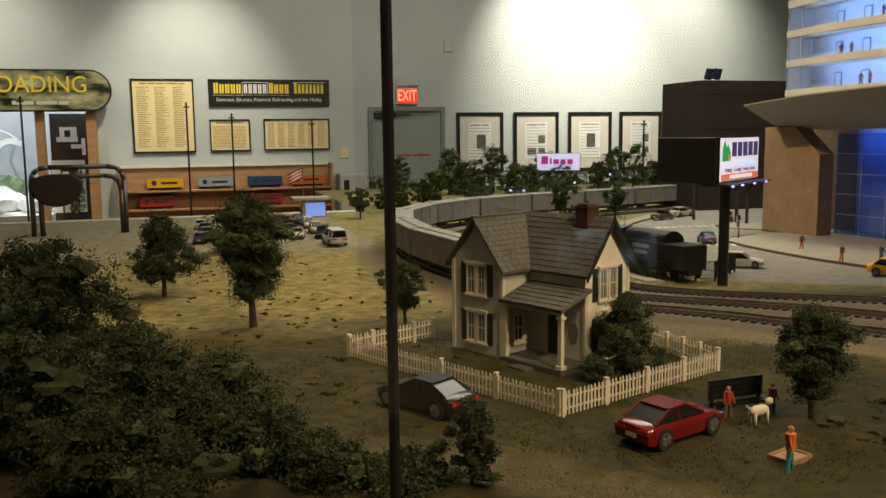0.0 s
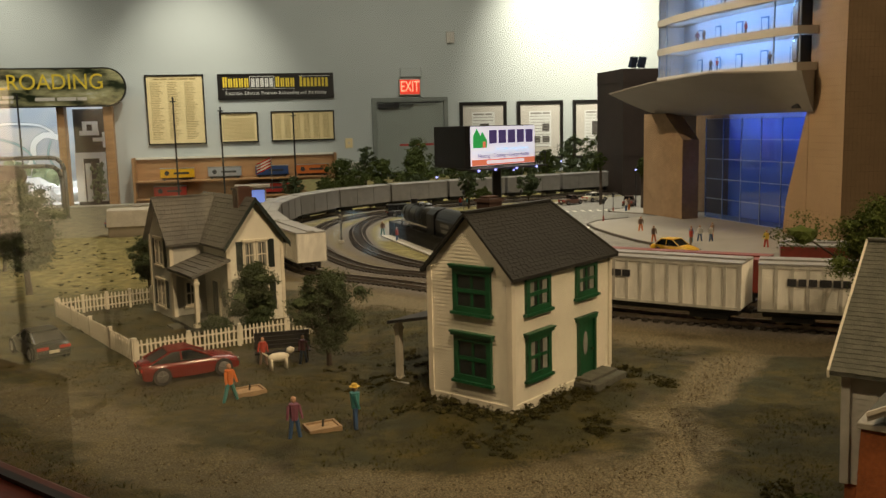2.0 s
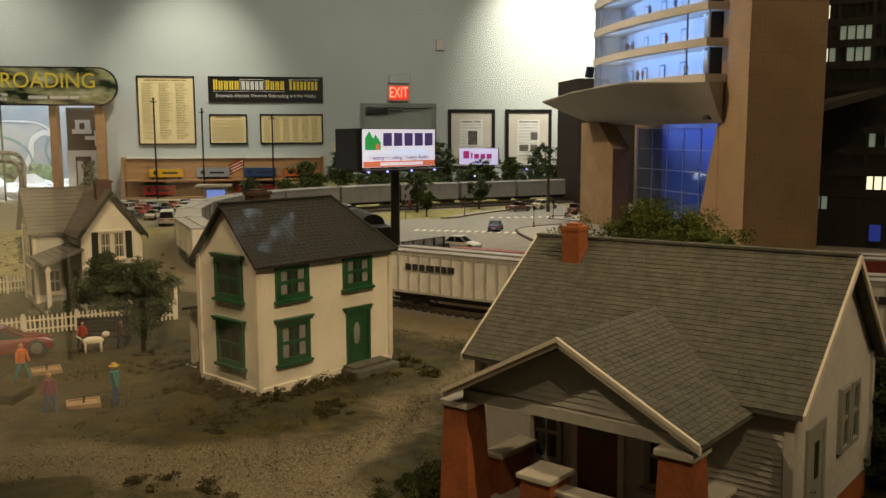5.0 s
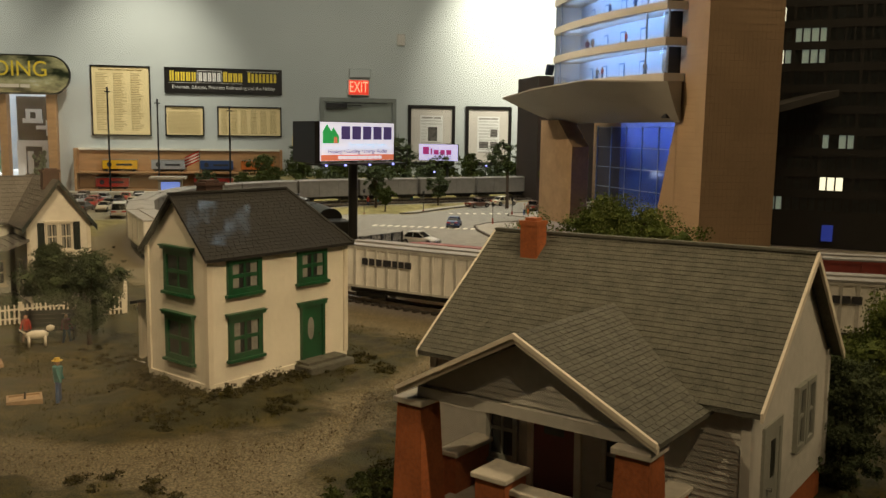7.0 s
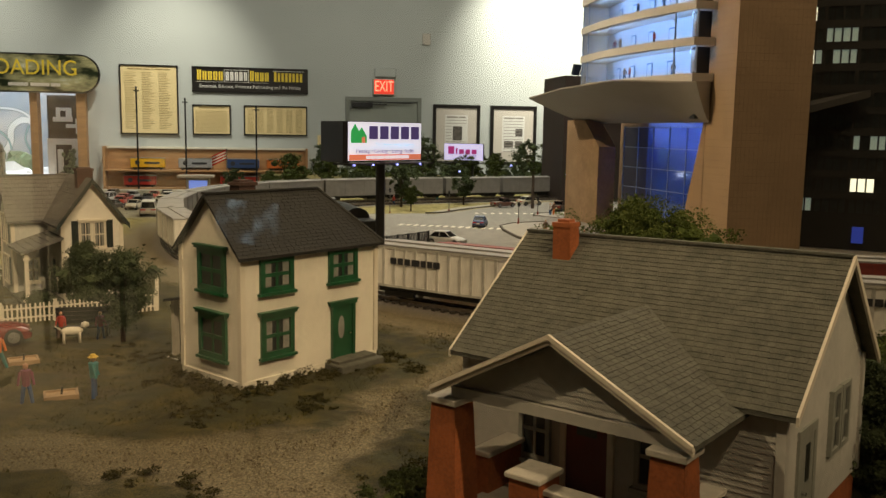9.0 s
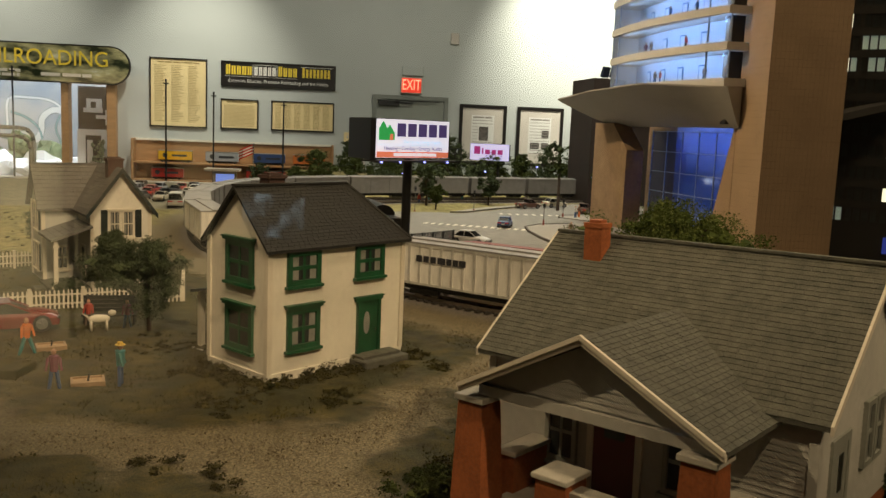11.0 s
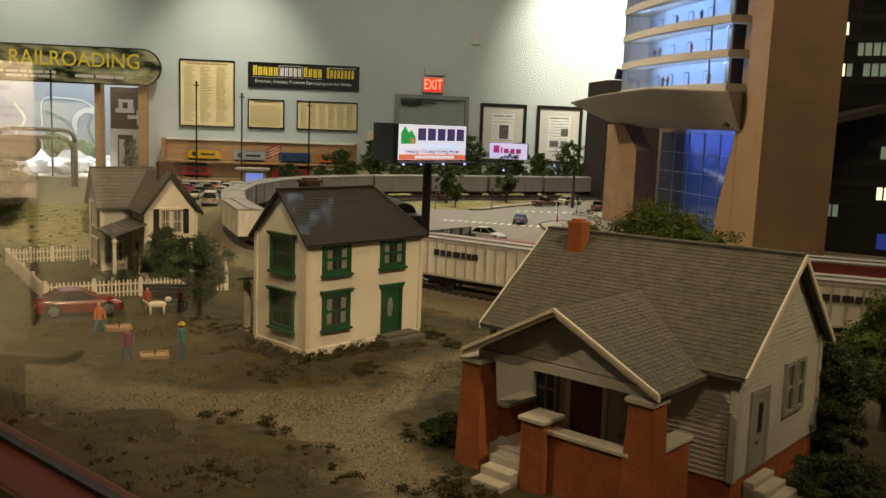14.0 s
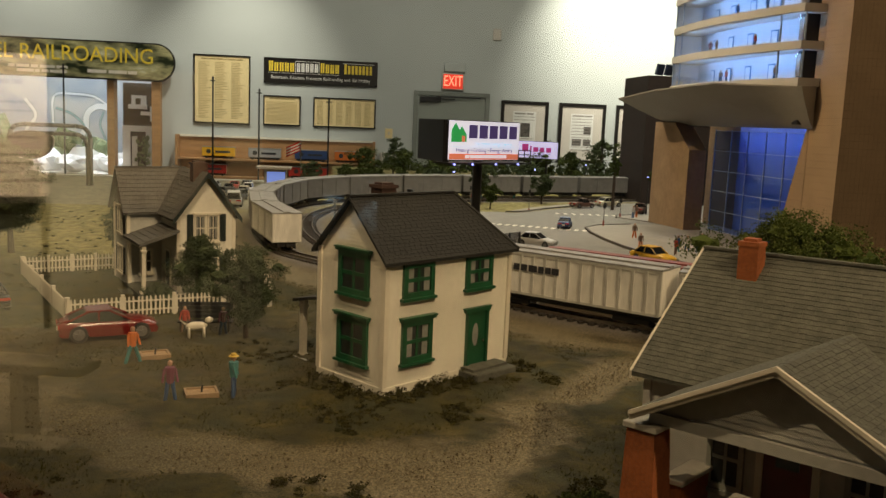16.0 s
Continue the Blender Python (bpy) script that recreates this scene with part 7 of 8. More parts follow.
def rail_car(way, s, length, height, paint, roof_mat, label, ribs=16, name="railway_car", group="", letters=False, width=0.105):
    """A wagon with bogies on a track; its middle is s metres along the way."""
    a, _ = along(way, s - length * 0.32)
    b, _ = along(way, s + length * 0.32)
    mid = (a + b) / 2
    z = ground_z(mid.x, mid.y) + 0.021
    c = thing(name, pose(mid.x, mid.y, z, 0, 0, math.degrees(math.atan2((b - a).y, (b - a).x))), label, "railway car", group)
    L, W, H = length - 0.014, width, height
    bm = bmesh.new()
    box(bm, -L / 2, L / 2, -W / 2, W / 2, 0.034, H)
    bevelled(bm, 0.0025, 1)
    body = part("body", bm, paint, c)
    bm = bmesh.new()
    for i in range(ribs + 1):
        x = -L / 2 + 0.004 + (L - 0.008) * i / ribs
        for s2 in (-1, 1):
            box(bm, x - 0.0035, x + 0.0035, min(s2 * W / 2, s2 * (W / 2 + 0.0025)), max(s2 * W / 2, s2 * (W / 2 + 0.0025)), 0.038, H - 0.004)
    for s2 in (-1, 1):
        for zz in (0.034, H - 0.007):
            box(bm, -L / 2, L / 2, min(s2 * W / 2, s2 * (W / 2 + 0.002)), max(s2 * W / 2, s2 * (W / 2 + 0.002)), zz, zz + 0.006)
    part("rib", bm, M_RIB if paint is M_CAR_WHITE else paint, body)
    bm = bmesh.new()
    box(bm, -L / 2 - 0.001, L / 2 + 0.001, -W / 2 - 0.002, W / 2 + 0.002, H, H + 0.004)
    box(bm, -L / 2, L / 2, -0.012, 0.012, H + 0.004, H + 0.008)
    part("roof", bm, roof_mat, c)
    boxpart("underframe", (-L / 2 + 0.01, L / 2 - 0.01, -W * 0.32, W * 0.32, 0.018, 0.034), M_UNDER, c)
    for x in (-L * 0.34, L * 0.34):
        bm = bmesh.new()
        for s2 in (-1, 1):
            box(bm, x - 0.045, x + 0.045, s2 * 0.034 - 0.004, s2 * 0.034 + 0.004, 0.008, 0.02)
        bg = part("bogie", bm, M_UNDER, c)
        for xx in (x - 0.027, x + 0.027):
            for s2 in (-1, 1):
                bm = bmesh.new()
                tube(bm, (xx, s2 * 0.021, 0.0145), (xx, s2 * 0.027, 0.0145), 0.0145, seg=14)
                part("wheel", bm, M_STEEL, bg)
    bm = bmesh.new()
    for s2 in (-1, 1):
        box(bm, s2 * L / 2 - 0.012, s2 * L / 2 + 0.012, -0.005, 0.005, 0.02, 0.027)
    part("coupling", bm, M_UNDER, c)
    if letters:
        bm = bmesh.new()
        for s2, m in ((-1, on_wall((-L / 2, -W / 2 - 0.0026), (L / 2, -W / 2 - 0.0026))), (1, on_wall((L / 2, W / 2 + 0.0026), (-L / 2, W / 2 + 0.0026)))):
            k = len(bm.verts)
            bars(bm, 0.06, 0.22, H - 0.036, 0.016, 0, 5, 0.15, 0.9)
            bm.verts.ensure_lookup_table()
            bmesh.ops.transform(bm, matrix=m, verts=bm.verts[k:])
        part("name_strip", bm, M_LETTER, body)
    return c


for k in range(4):
    rail_car("t1", 0.36 + k * 0.49, 0.48, 0.138, M_CAR_WHITE, M_ROOFGREY, "grimy white ribbed trailer car on the near track", 14, group="near train", letters=True)
T1_LENGTH = sum((b - a).length for a, b in zip(WAYS["t1"], WAYS["t1"][1:]))
for k in range(int((T1_LENGTH - 3.42 - 0.24) / 0.46) + 1):
    rail_car("t1", 3.42 + 0.46 * k, 0.45, 0.138, M_GREYCAR if k else M_CAR_WHITE, M_ROOFGREY, "weathered grey covered hopper car on the curve", 3, group="far train")
for k, (tone, p, h) in enumerate((("brown", M_BOXBROWN, 0.150), ("oxide red", M_BOXRED, 0.150), ("oxide red", M_BOXRED, 0.150), ("low oxide red", M_BOXRED, 0.112))):
    rail_car("t2", 0.36 + k * 0.46, 0.45, h, p, M_ROOFGREY if h > 0.12 else p, tone + " boxcar on the second track", 10, group="second train")


M_ENGINE = mat("black_engine_enamel", (0.022, 0.023, 0.024), 0.32, 20, 0.3, 0.05)


def smooth_edges(bm):
    for f in bm.faces:
        f.smooth = len(f.verts) == 4
    return bm


def steam_engine():
    """Preserved black engine and tender behind a mesh fence."""
    start, way = Vector((1.468, 3.719)), Vector((0.155, -0.988))
    rear = start + way * 0.935 + Vector((0.988, 0.155)) * 0.085
    e = thing("steam_locomotive", pose(rear.x, rear.y, 1.150, 0, 0, math.degrees(math.atan2(-way.y, -way.x))), "black steam locomotive and tender on display", "locomotive")
    bm = bmesh.new()
    tube(bm, (0.47, 0, 0.108), (0.80, 0, 0.108), 0.050, seg=22)
    tube(bm, (0.80, 0, 0.108), (0.855, 0, 0.108), 0.046, seg=22)
    for x in (0.56, 0.66, 0.74):
        tube(bm, (x - 0.002, 0, 0.108), (x + 0.002, 0, 0.108), 0.0512, seg=22)
    part("boiler", smooth_edges(bm), M_ENGINE, e)
    bm = bmesh.new()
    tube(bm, (0.855, 0, 0.108), (0.868, 0, 0.108), 0.036, 0.030, 18)
    part("smokebox_door", bm, M_UNDER, e)
    for x, r, top in ((0.60, 0.020, 0.172), (0.70, 0.019, 0.170)):
        bm = bmesh.new()
        tube(bm, (x, 0, 0.14), (x, 0, top - 0.006), r, r * 0.95, 14)
        tube(bm, (x, 0, top - 0.006), (x, 0, top), r * 0.95, r * 0.4, 14)
        part("dome", bm, M_ENGINE, e)
    bm = bmesh.new()
    tube(bm, (0.80, 0, 0.14), (0.80, 0, 0.178), 0.013, 0.017, 14)
    part("chimney", bm, M_ENGINE, e)
    bm = bmesh.new()
    solid(bm, [(0.375, y, z) for y, z in ((-0.055, 0.045), (0.055, 0.045), (0.055, 0.138), (0.035, 0.158), (0, 0.166), (-0.035, 0.158), (-0.055, 0.138))], (0.095, 0, 0))
    cab = part("cab", bm, M_ENGINE, e)
    for y in (-0.0562, 0.0552):
        boxpart("cab_window", (0.395, 0.445, y, y + 0.001, 0.098, 0.128), M_PANE, cab)
    bm = bmesh.new()
    box(bm, 0.0, 0.355, -0.055, 0.055, 0.035, 0.125)
    bevelled(bm, 0.003, 1)
    tender = part("tender", bm, M_ENGINE, e)
    bm = bmesh.new()
    arch = [(0.05 * math.cos(u), 0.124 + 0.042 * math.sin(u)) for u in np.linspace(0, math.pi, 13)]
    solid(bm, [(0.12, y, z) for y, z in arch], (0.235, 0, 0))
    part("tender_hood", bm, M_ENGINE, tender, "arched black hood over the tender")
    # The hood is solid; this dark sheet paints the shade of its inside.
    bm = bmesh.new()
    solid(bm, [(0.1185, y * 0.86, 0.126 + (z - 0.124) * 0.84) for y, z in arch], (0.001, 0, 0))
    part("hood_shade_sheet", bm, M_DARKIN, tender)
    for y in (-0.0556, 0.0546):
        for x0, x1, z in ((0.19, 0.29, 0.098), (0.20, 0.28, 0.074)):
            boxpart("name_bar", (x0, x1, y, y + 0.001, z, z + 0.014), M_ROOFGREY, tender)
    boxpart("frame", (0.0, 0.86, -0.03, 0.03, 0.018, 0.045), M_UNDER, e)
    for y in (-0.056, 0.053):
        boxpart("running_board", (0.47, 0.84, y, y + 0.003, 0.074, 0.080), M_CONC, e, "pale running board edge")
    for x, r in ((0.03, 0.016), (0.075, 0.016), (0.13, 0.016), (0.24, 0.016), (0.295, 0.016), (0.34, 0.016), (0.41, 0.02), (0.50, 0.03), (0.565, 0.03), (0.63, 0.03), (0.695, 0.03), (0.77, 0.016), (0.81, 0.016)):
        for s in (-1, 1):
            bm = bmesh.new()
            tube(bm, (x, s * 0.032, r), (x, s * 0.040, r), r, seg=16)
            wh = part("wheel", bm, M_UNDER, e)
            bm = bmesh.new()
            tube(bm, (x, s * 0.040, r), (x, s * 0.0415, r), r * 0.3, seg=8)
            part("hub", bm, M_STEEL, wh)
    for s in (-1, 1):
        bm = bmesh.new()
        tube(bm, (0.50, s * 0.043, 0.024), (0.80, s * 0.043, 0.03), 0.003, seg=6)
        part("coupling_rod", bm, M_STEEL, e)
        boxpart("cylinder", (0.775, 0.835, s * 0.045 - 0.012, s * 0.045 + 0.012, 0.024, 0.056), M_ENGINE, e, bevel=0.004)
    bm = bmesh.new()
    q0, q1 = start - Vector((0.988, 0.155)) * 0.045, Vector((1.597, 2.898)) - Vector((0.988, 0.155)) * 0.05
    solid(bm, [(p.x, p.y, 1.138) for p in (q0, q1, q1 + Vector((0.06, -0.03)), q0 + Vector((0.04, 0)))], (0, 0, 0.009))
    structure("path", bm, M_CONC, "pale concrete path beside the display fence", "path")
    f = thing("mesh_fence", pose(0, 0, 1.14), "low dark wire fence round the display engine", "fence")
    pts = [(1.60, 3.80), (1.468, 3.719), (1.597, 2.898), (1.787, 2.819), (1.98, 2.98)]
    for p, q in zip(pts, pts[1:]):
        p, q = Vector(p), Vector(q)
        n = int((q - p).length / 0.055)
        m = Matrix.Translation((p.x, p.y, 0)) @ Matrix.Rotation(math.atan2((q - p).y, (q - p).x), 4, "Z")
        L = (q - p).length
        for i in range(n + 1):
            x = L * i / n
            boxpart("post", (x - 0.003, x + 0.003, -0.003, 0.003, 0, 0.075), M_BLACK, f).matrix_basis = m
        bm = bmesh.new()
        for zz in (0.01, 0.04, 0.07):
            box(bm, 0, L, -0.001, 0.001, zz, zz + 0.002)
        for i in range(int(L / 0.0045)):
            box(bm, i * 0.0045, i * 0.0045 + 0.0016, -0.0007, 0.0007, 0.01, 0.074)
        part("wire_panel", bm, M_BLACK, f).matrix_basis = m


steam_engine()


def signal_mast(at, h):
    t = thing("signal_mast", pose(at[0], at[1], ground_z(*at)), "small pale signal mast beside the track", "signal")
    bm = bmesh.new()
    tube(bm, (0, 0, 0), (0, 0, h), 0.004, seg=8)
    part("mast", bm, M_CHROME, t)
    for z in (h * 0.75, h * 0.95):
        bm = bmesh.new()
        tube(bm, (0, -0.006, z), (0, 0.006, z), 0.011, seg=12)
        part("signal_head", bm, M_CHROME, t)
    boxpart("base", (-0.012, 0.012, -0.012, 0.012, 0, 0.012), M_CONC, t)


signal_mast((1.22, 3.55), 0.13)


def utility_pole(at, z0, h):
    t = thing("lamp_mast", pose(at[0], at[1], z0), "tall thin dark mast with a short cross arm", "mast", "masts")
    bm = bmesh.new()
    tube(bm, (0, 0, 0), (0, 0, h), 0.011, 0.008, 8)
    part("pole", bm, M_BLACK, t)
    bm = bmesh.new()
    box(bm, -0.028, 0.028, -0.004, 0.004, h - 0.03, h - 0.018)
    tube(bm, (0, 0, h), (0, 0, h + 0.02), 0.013, 0.006, 8)
    part("cross_arm", bm, M_BLACK, t)


for x, y, zt in ((-0.015, 8.5, 1.99), (1.135, 8.55, 1.83), (0.405, 8.9, 1.90), (-1.35, 8.2, 2.03)):
    utility_pole((x, y), 0.0, zt)
utility_pole((4.05, 7.4), 1.14, 0.64)


def street_lamp(at, h):
    t = thing("street_lamp", pose(at[0], at[1], ground_z(*at)), "thin model street lamp with a blue-white light", "street lamp", "street lamps")
    bm = bmesh.new()
    tube(bm, (0, 0, 0), (0, 0, h), 0.004, 0.003, 6)
    part("pole", bm, M_BLACK, t)
    bm = bmesh.new()
    blob(bm, (0, 0, h + 0.006), (0.009, 0.009, 0.007), 1, 0.0, 1)
    part("lamp", bm, M_BLUELAMP, t, "glowing blue-white lamp")


for p, h in (((2.75, 6.1), 0.17), ((3.12, 4.62), 0.22), ((2.05, 5.6), 0.16), ((3.3, 6.6), 0.2), ((2.3, 6.0), 0.13)):
    street_lamp(p, h)


def flag(at, h):
    t = thing("flagpole", pose(at[0], at[1], 1.14), "small striped flag on a thin pole", "flag")
    bm = bmesh.new()
    tube(bm, (0, 0, 0), (0, 0, h), 0.004, seg=6)
    part("pole", bm, M_CHROME, t)
    for i in range(7):
        bm = bmesh.new()
        rows = []
        for j in range(9):
            u = j / 8
            y = 0.012 * math.sin(u * 7)
            rows.append([bm.verts.new((-0.13 * u, y, h - 0.01 - 0.013 * i - 0.06 * u)), bm.verts.new((-0.13 * u, y, h - 0.01 - 0.013 * (i + 1) - 0.06 * u))])
        for r, q in zip(rows, rows[1:]):
            bm.faces.new((r[0], r[1], q[1], q[0]))
        part("stripe", bm, M_TAIL if i % 2 == 0 else M_TRIM, t)


flag((0.90, 7.5), 0.30)


M_PAVING = mat("pale_pavement", (0.27, 0.245, 0.205), 0.85, 8, 0.12, 0.1)
M_KERB = mat("dark_kerb_stone", (0.085, 0.072, 0.06), 0.9, 30, 0.2, 0.2)


def paved(pts, kerbed, label, top=1.148):
    """A slab on the street with a dark kerb along its first edges."""
    bm = bmesh.new()
    solid(bm, [(*p, 1.12) for p in pts], (0, 0, top - 1.12))
    slab = structure("pavement", bm, M_PAVING, label, "pavement")
    bm = bmesh.new()
    for p, q in zip(pts[:kerbed], pts[1:]):
        p, q = Vector(p), Vector(q)
        d = (q - p).normalized()
        n = Vector((-d.y, d.x)) * 0.009
        solid(bm, [(p.x, p.y, 1.12), (q.x, q.y, 1.12), (q.x, q.y, top + 0.003), (p.x, p.y, top + 0.003)], (n.x, n.y, 0))
    part("kerb", bm, M_KERB, slab)


def pavement():
    paved([(2.60, 2.60), (2.52, 2.85), (2.475, 3.1), (2.462, 3.35), (2.47, 3.6), (2.50, 3.78), (2.60, 3.90), (2.80, 3.97), (3.3, 4.05), (6.5, 4.05), (6.5, 1.9), (3.3, 1.9), (2.85, 2.25)], 7, "pale concrete pavement with a dark kerb before the tower")
    paved([(2.85, 4.36), (2.88, 4.45), (3.0, 4.50), (3.6, 4.50), (3.6, 4.16), (2.98, 4.16)], 2, "pale traffic island with a kerb beside the tower", 1.146)
    paved([(2.22, 4.50), (2.33, 4.53), (2.515, 4.75), (2.81, 5.03), (3.12, 5.30), (3.6, 5.72), (3.54, 5.79), (3.06, 5.37), (2.75, 5.10), (2.45, 4.82), (2.30, 4.62)], 5, "narrow concrete pavement along the park", 1.145)
    for (ax_, ay_), (bx_, by_), n in (((1.99, 3.89), (2.46, 3.68), 14), ((2.53, 4.50), (2.87, 4.47), 8)):
        bm = bmesh.new()
        turn = math.degrees(math.atan2(by_ - ay_, bx_ - ax_))
        for i in range(n):
            f = i / (n - 1)
            box(bm, -0.009, 0.009, -0.03, 0.03, 0.0012, 0.0025, pose(ax_ + (bx_ - ax_) * f, ay_ + (by_ - ay_) * f, 1.14, 0, 0, turn))
        tagged(part("crosswalk", bm, M_TRIM), "white crosswalk stripes painted on the street", "road marking", kind="structure")


def signal_post(at, h, z, base):
    t = thing("signal_post", pose(at[0], at[1], z), "thin grey signal post with a red foot at the crossing", "signal post", "signal posts")
    bm = bmesh.new()
    tube(bm, (0, 0, 0), (0, 0, h), 0.0026, 0.002, 7)
    part("pole", bm, M_GREYCAR, t)
    bm = bmesh.new()
    tube(bm, (0, 0, 0), (0, 0, base), 0.005, 0.004, 8)
    part("foot", bm, M_BOXRED, t)
    bm = bmesh.new()
    box(bm, -0.006, 0.006, -0.005, 0.005, h - 0.024, h)
    bevelled(bm, 0.0015, 1)
    head = part("signal_head", bm, M_BLACK, t)
    for k in range(3):
        bm = bmesh.new()
        tube(bm, (0, -0.005, h - 0.005 - 0.007 * k), (0, -0.0075, h - 0.005 - 0.007 * k), 0.0026, seg=8)
        part("lens", bm, M_PANE, head)


for post in (((2.613, 3.862), 0.115, 1.148, 0.03), ((2.872, 4.372), 0.105, 1.146, 0.02), ((2.384, 4.62), 0.125, 1.145, 0.01), ((2.01, 4.53), 0.15, 1.138, 0.01)):
    signal_post(*post)

pavement()


def huts():
    h = thing("shelter", pose(0.085, 4.21, 1.138), "tan car-wash shelter with a blue-lit opening", "shelter")
    boxpart("wall", (0, 0.19, 0, 0.17, 0, 0.055), M_TANB, h)
    bm = bmesh.new()
    solid(bm, [(-0.006, -0.008, 0.055), (-0.006, 0.178, 0.055), (-0.006, 0.150, 0.135), (-0.006, 0.125, 0.142), (-0.006, 0.045, 0.142), (-0.006, 0.020, 0.135)], (0.202, 0, 0))
    part("roof", bm, M_CONC, h, "pale grey vaulted roof")
    bm = bmesh.new()
    solid(bm, [(0.1965, 0.02, 0.004), (0.1965, 0.15, 0.004), (0.1965, 0.15, 0.09), (0.1965, 0.115, 0.118), (0.1965, 0.055, 0.118), (0.1965, 0.02, 0.09)], (0.002, 0, 0))
    part("opening", bm, glow("blue_lit_opening", (0.12, 0.15, 1.0), 0.8), h, "blue-lit end opening")
    k = thing("kiosk", pose(0.70, 5.97, 1.14), "blue-lit kiosk at the edge of the car park", "kiosk")
    boxpart("body", (0, 0.16, 0, 0.14, 0, 0.12), M_TANB, k)
    boxpart("lit_front", (0.02, 0.15, -0.003, 0, 0.01, 0.10), glow("pale_blue_lit_front", (0.24, 0.36, 1.0), 0.5), k)
    boxpart("roof", (-0.06, 0.19, -0.03, 0.17, 0.12, 0.135), M_TANB, k)
    b = thing("bus_shelter", pose(3.14, 4.27, 1.146), "small white bus shelter on the pavement", "bus shelter")
    for x in (0, 0.10):
        boxpart("post", (x, x + 0.006, 0, 0.006, 0, 0.11), M_TRIM, b)
    boxpart("roof", (-0.01, 0.116, -0.03, 0.05, 0.11, 0.122), M_TRIM, b)
    boxpart("panel", (0.006, 0.1, 0.0, 0.003, 0.01, 0.10), M_CONC, b)


huts()

# ---- shelf and alcove at the north wall ----


def toy_loco(at_x, z, paint, w, label):
    m = pose(at_x, WALL_Y - 0.17, z)
    t = thing("model_railcar", m, label, "model train", "models on the shelf")
    boxpart("body", (0, w, 0, 0.1, 0.03, 0.145), paint, t, bevel=0.006)
    boxpart("roof", (-0.002, w + 0.002, -0.002, 0.102, 0.145, 0.152), M_ROOFGREY, t)
    boxpart("underframe", (0.02, w - 0.02, 0.02, 0.08, 0.012, 0.03), M_UNDER, t)
    for x in (0.05, w - 0.05):
        bm = bmesh.new()
        tube(bm, (x, 0.0, 0.015), (x, 0.1, 0.015), 0.015, seg=10)
        part("wheel", bm, M_UNDER, t)
    bm = bmesh.new()
    tube(bm, (w * 0.2, -0.001, 0.09), (w * 0.2, -0.003, 0.09), 0.03, seg=16)
    box(bm, w * 0.4, w * 0.85, -0.003, 0, 0.075, 0.10)
    part("name_strip", bm, M_LETTER, t)


def build_shelf():
    y0 = WALL_Y - 0.22
    s = thing("wall_shelf", pose(0, 0, 0), "long light oak display shelving against the wall", "shelf")
    boxpart("back_panel", (-0.81, 1.72, WALL_Y - 0.02, WALL_Y - 0.001, 0.55, 1.335), M_WOOD, s)
    for z in (0.60, 0.82, 1.045):
        boxpart("shelf_board", (-0.81, 1.72, y0, WALL_Y - 0.02, z, z + 0.022), M_WOOD, s, bevel=0.002)
    for x in (-0.84, 1.70):
        boxpart("side_panel", (x, x + 0.03, y0, WALL_Y - 0.001, 0.0, 1.36), M_WOOD, s, bevel=0.002)
    boxpart("top_edge", (-0.81, 1.70, WALL_Y - 0.05, WALL_Y - 0.001, 1.335, 1.36), M_CREAM, s)
    toy_loco(-0.51, 1.067, M_CARP["yellow"], 0.42, "orange-yellow model boxcar on the oak shelf")
    toy_loco(0.08, 1.067, M_CARP["silver"], 0.42, "silver-blue model diesel on the oak shelf")
    toy_loco(0.68, 1.067, M_CARP["blue"], 0.42, "blue and white model diesel on the oak shelf")
    toy_loco(1.20, 1.067, M_CARP["orange"], 0.42, "orange and black model diesel on the oak shelf")
    toy_loco(0.6, 0.842, M_CARP["red"], 0.5, "red model railcar on the lower shelf")
    toy_loco(-0.6, 0.842, M_CARP["red"], 0.4, "red model railcar on the lower shelf")
    c = thing("white_cabinet", pose(1.80, WALL_Y - 0.30, 0), "white metal cabinet beside the shelf", "cabinet")
    boxpart("body", (0, 0.34, 0, 0.298, 0, 1.22), M_BAND, c, bevel=0.02)
    boxpart("slot", (0.05, 0.12, -0.004, 0, 1.0, 1.14), M_BLACK, c)


build_shelf()


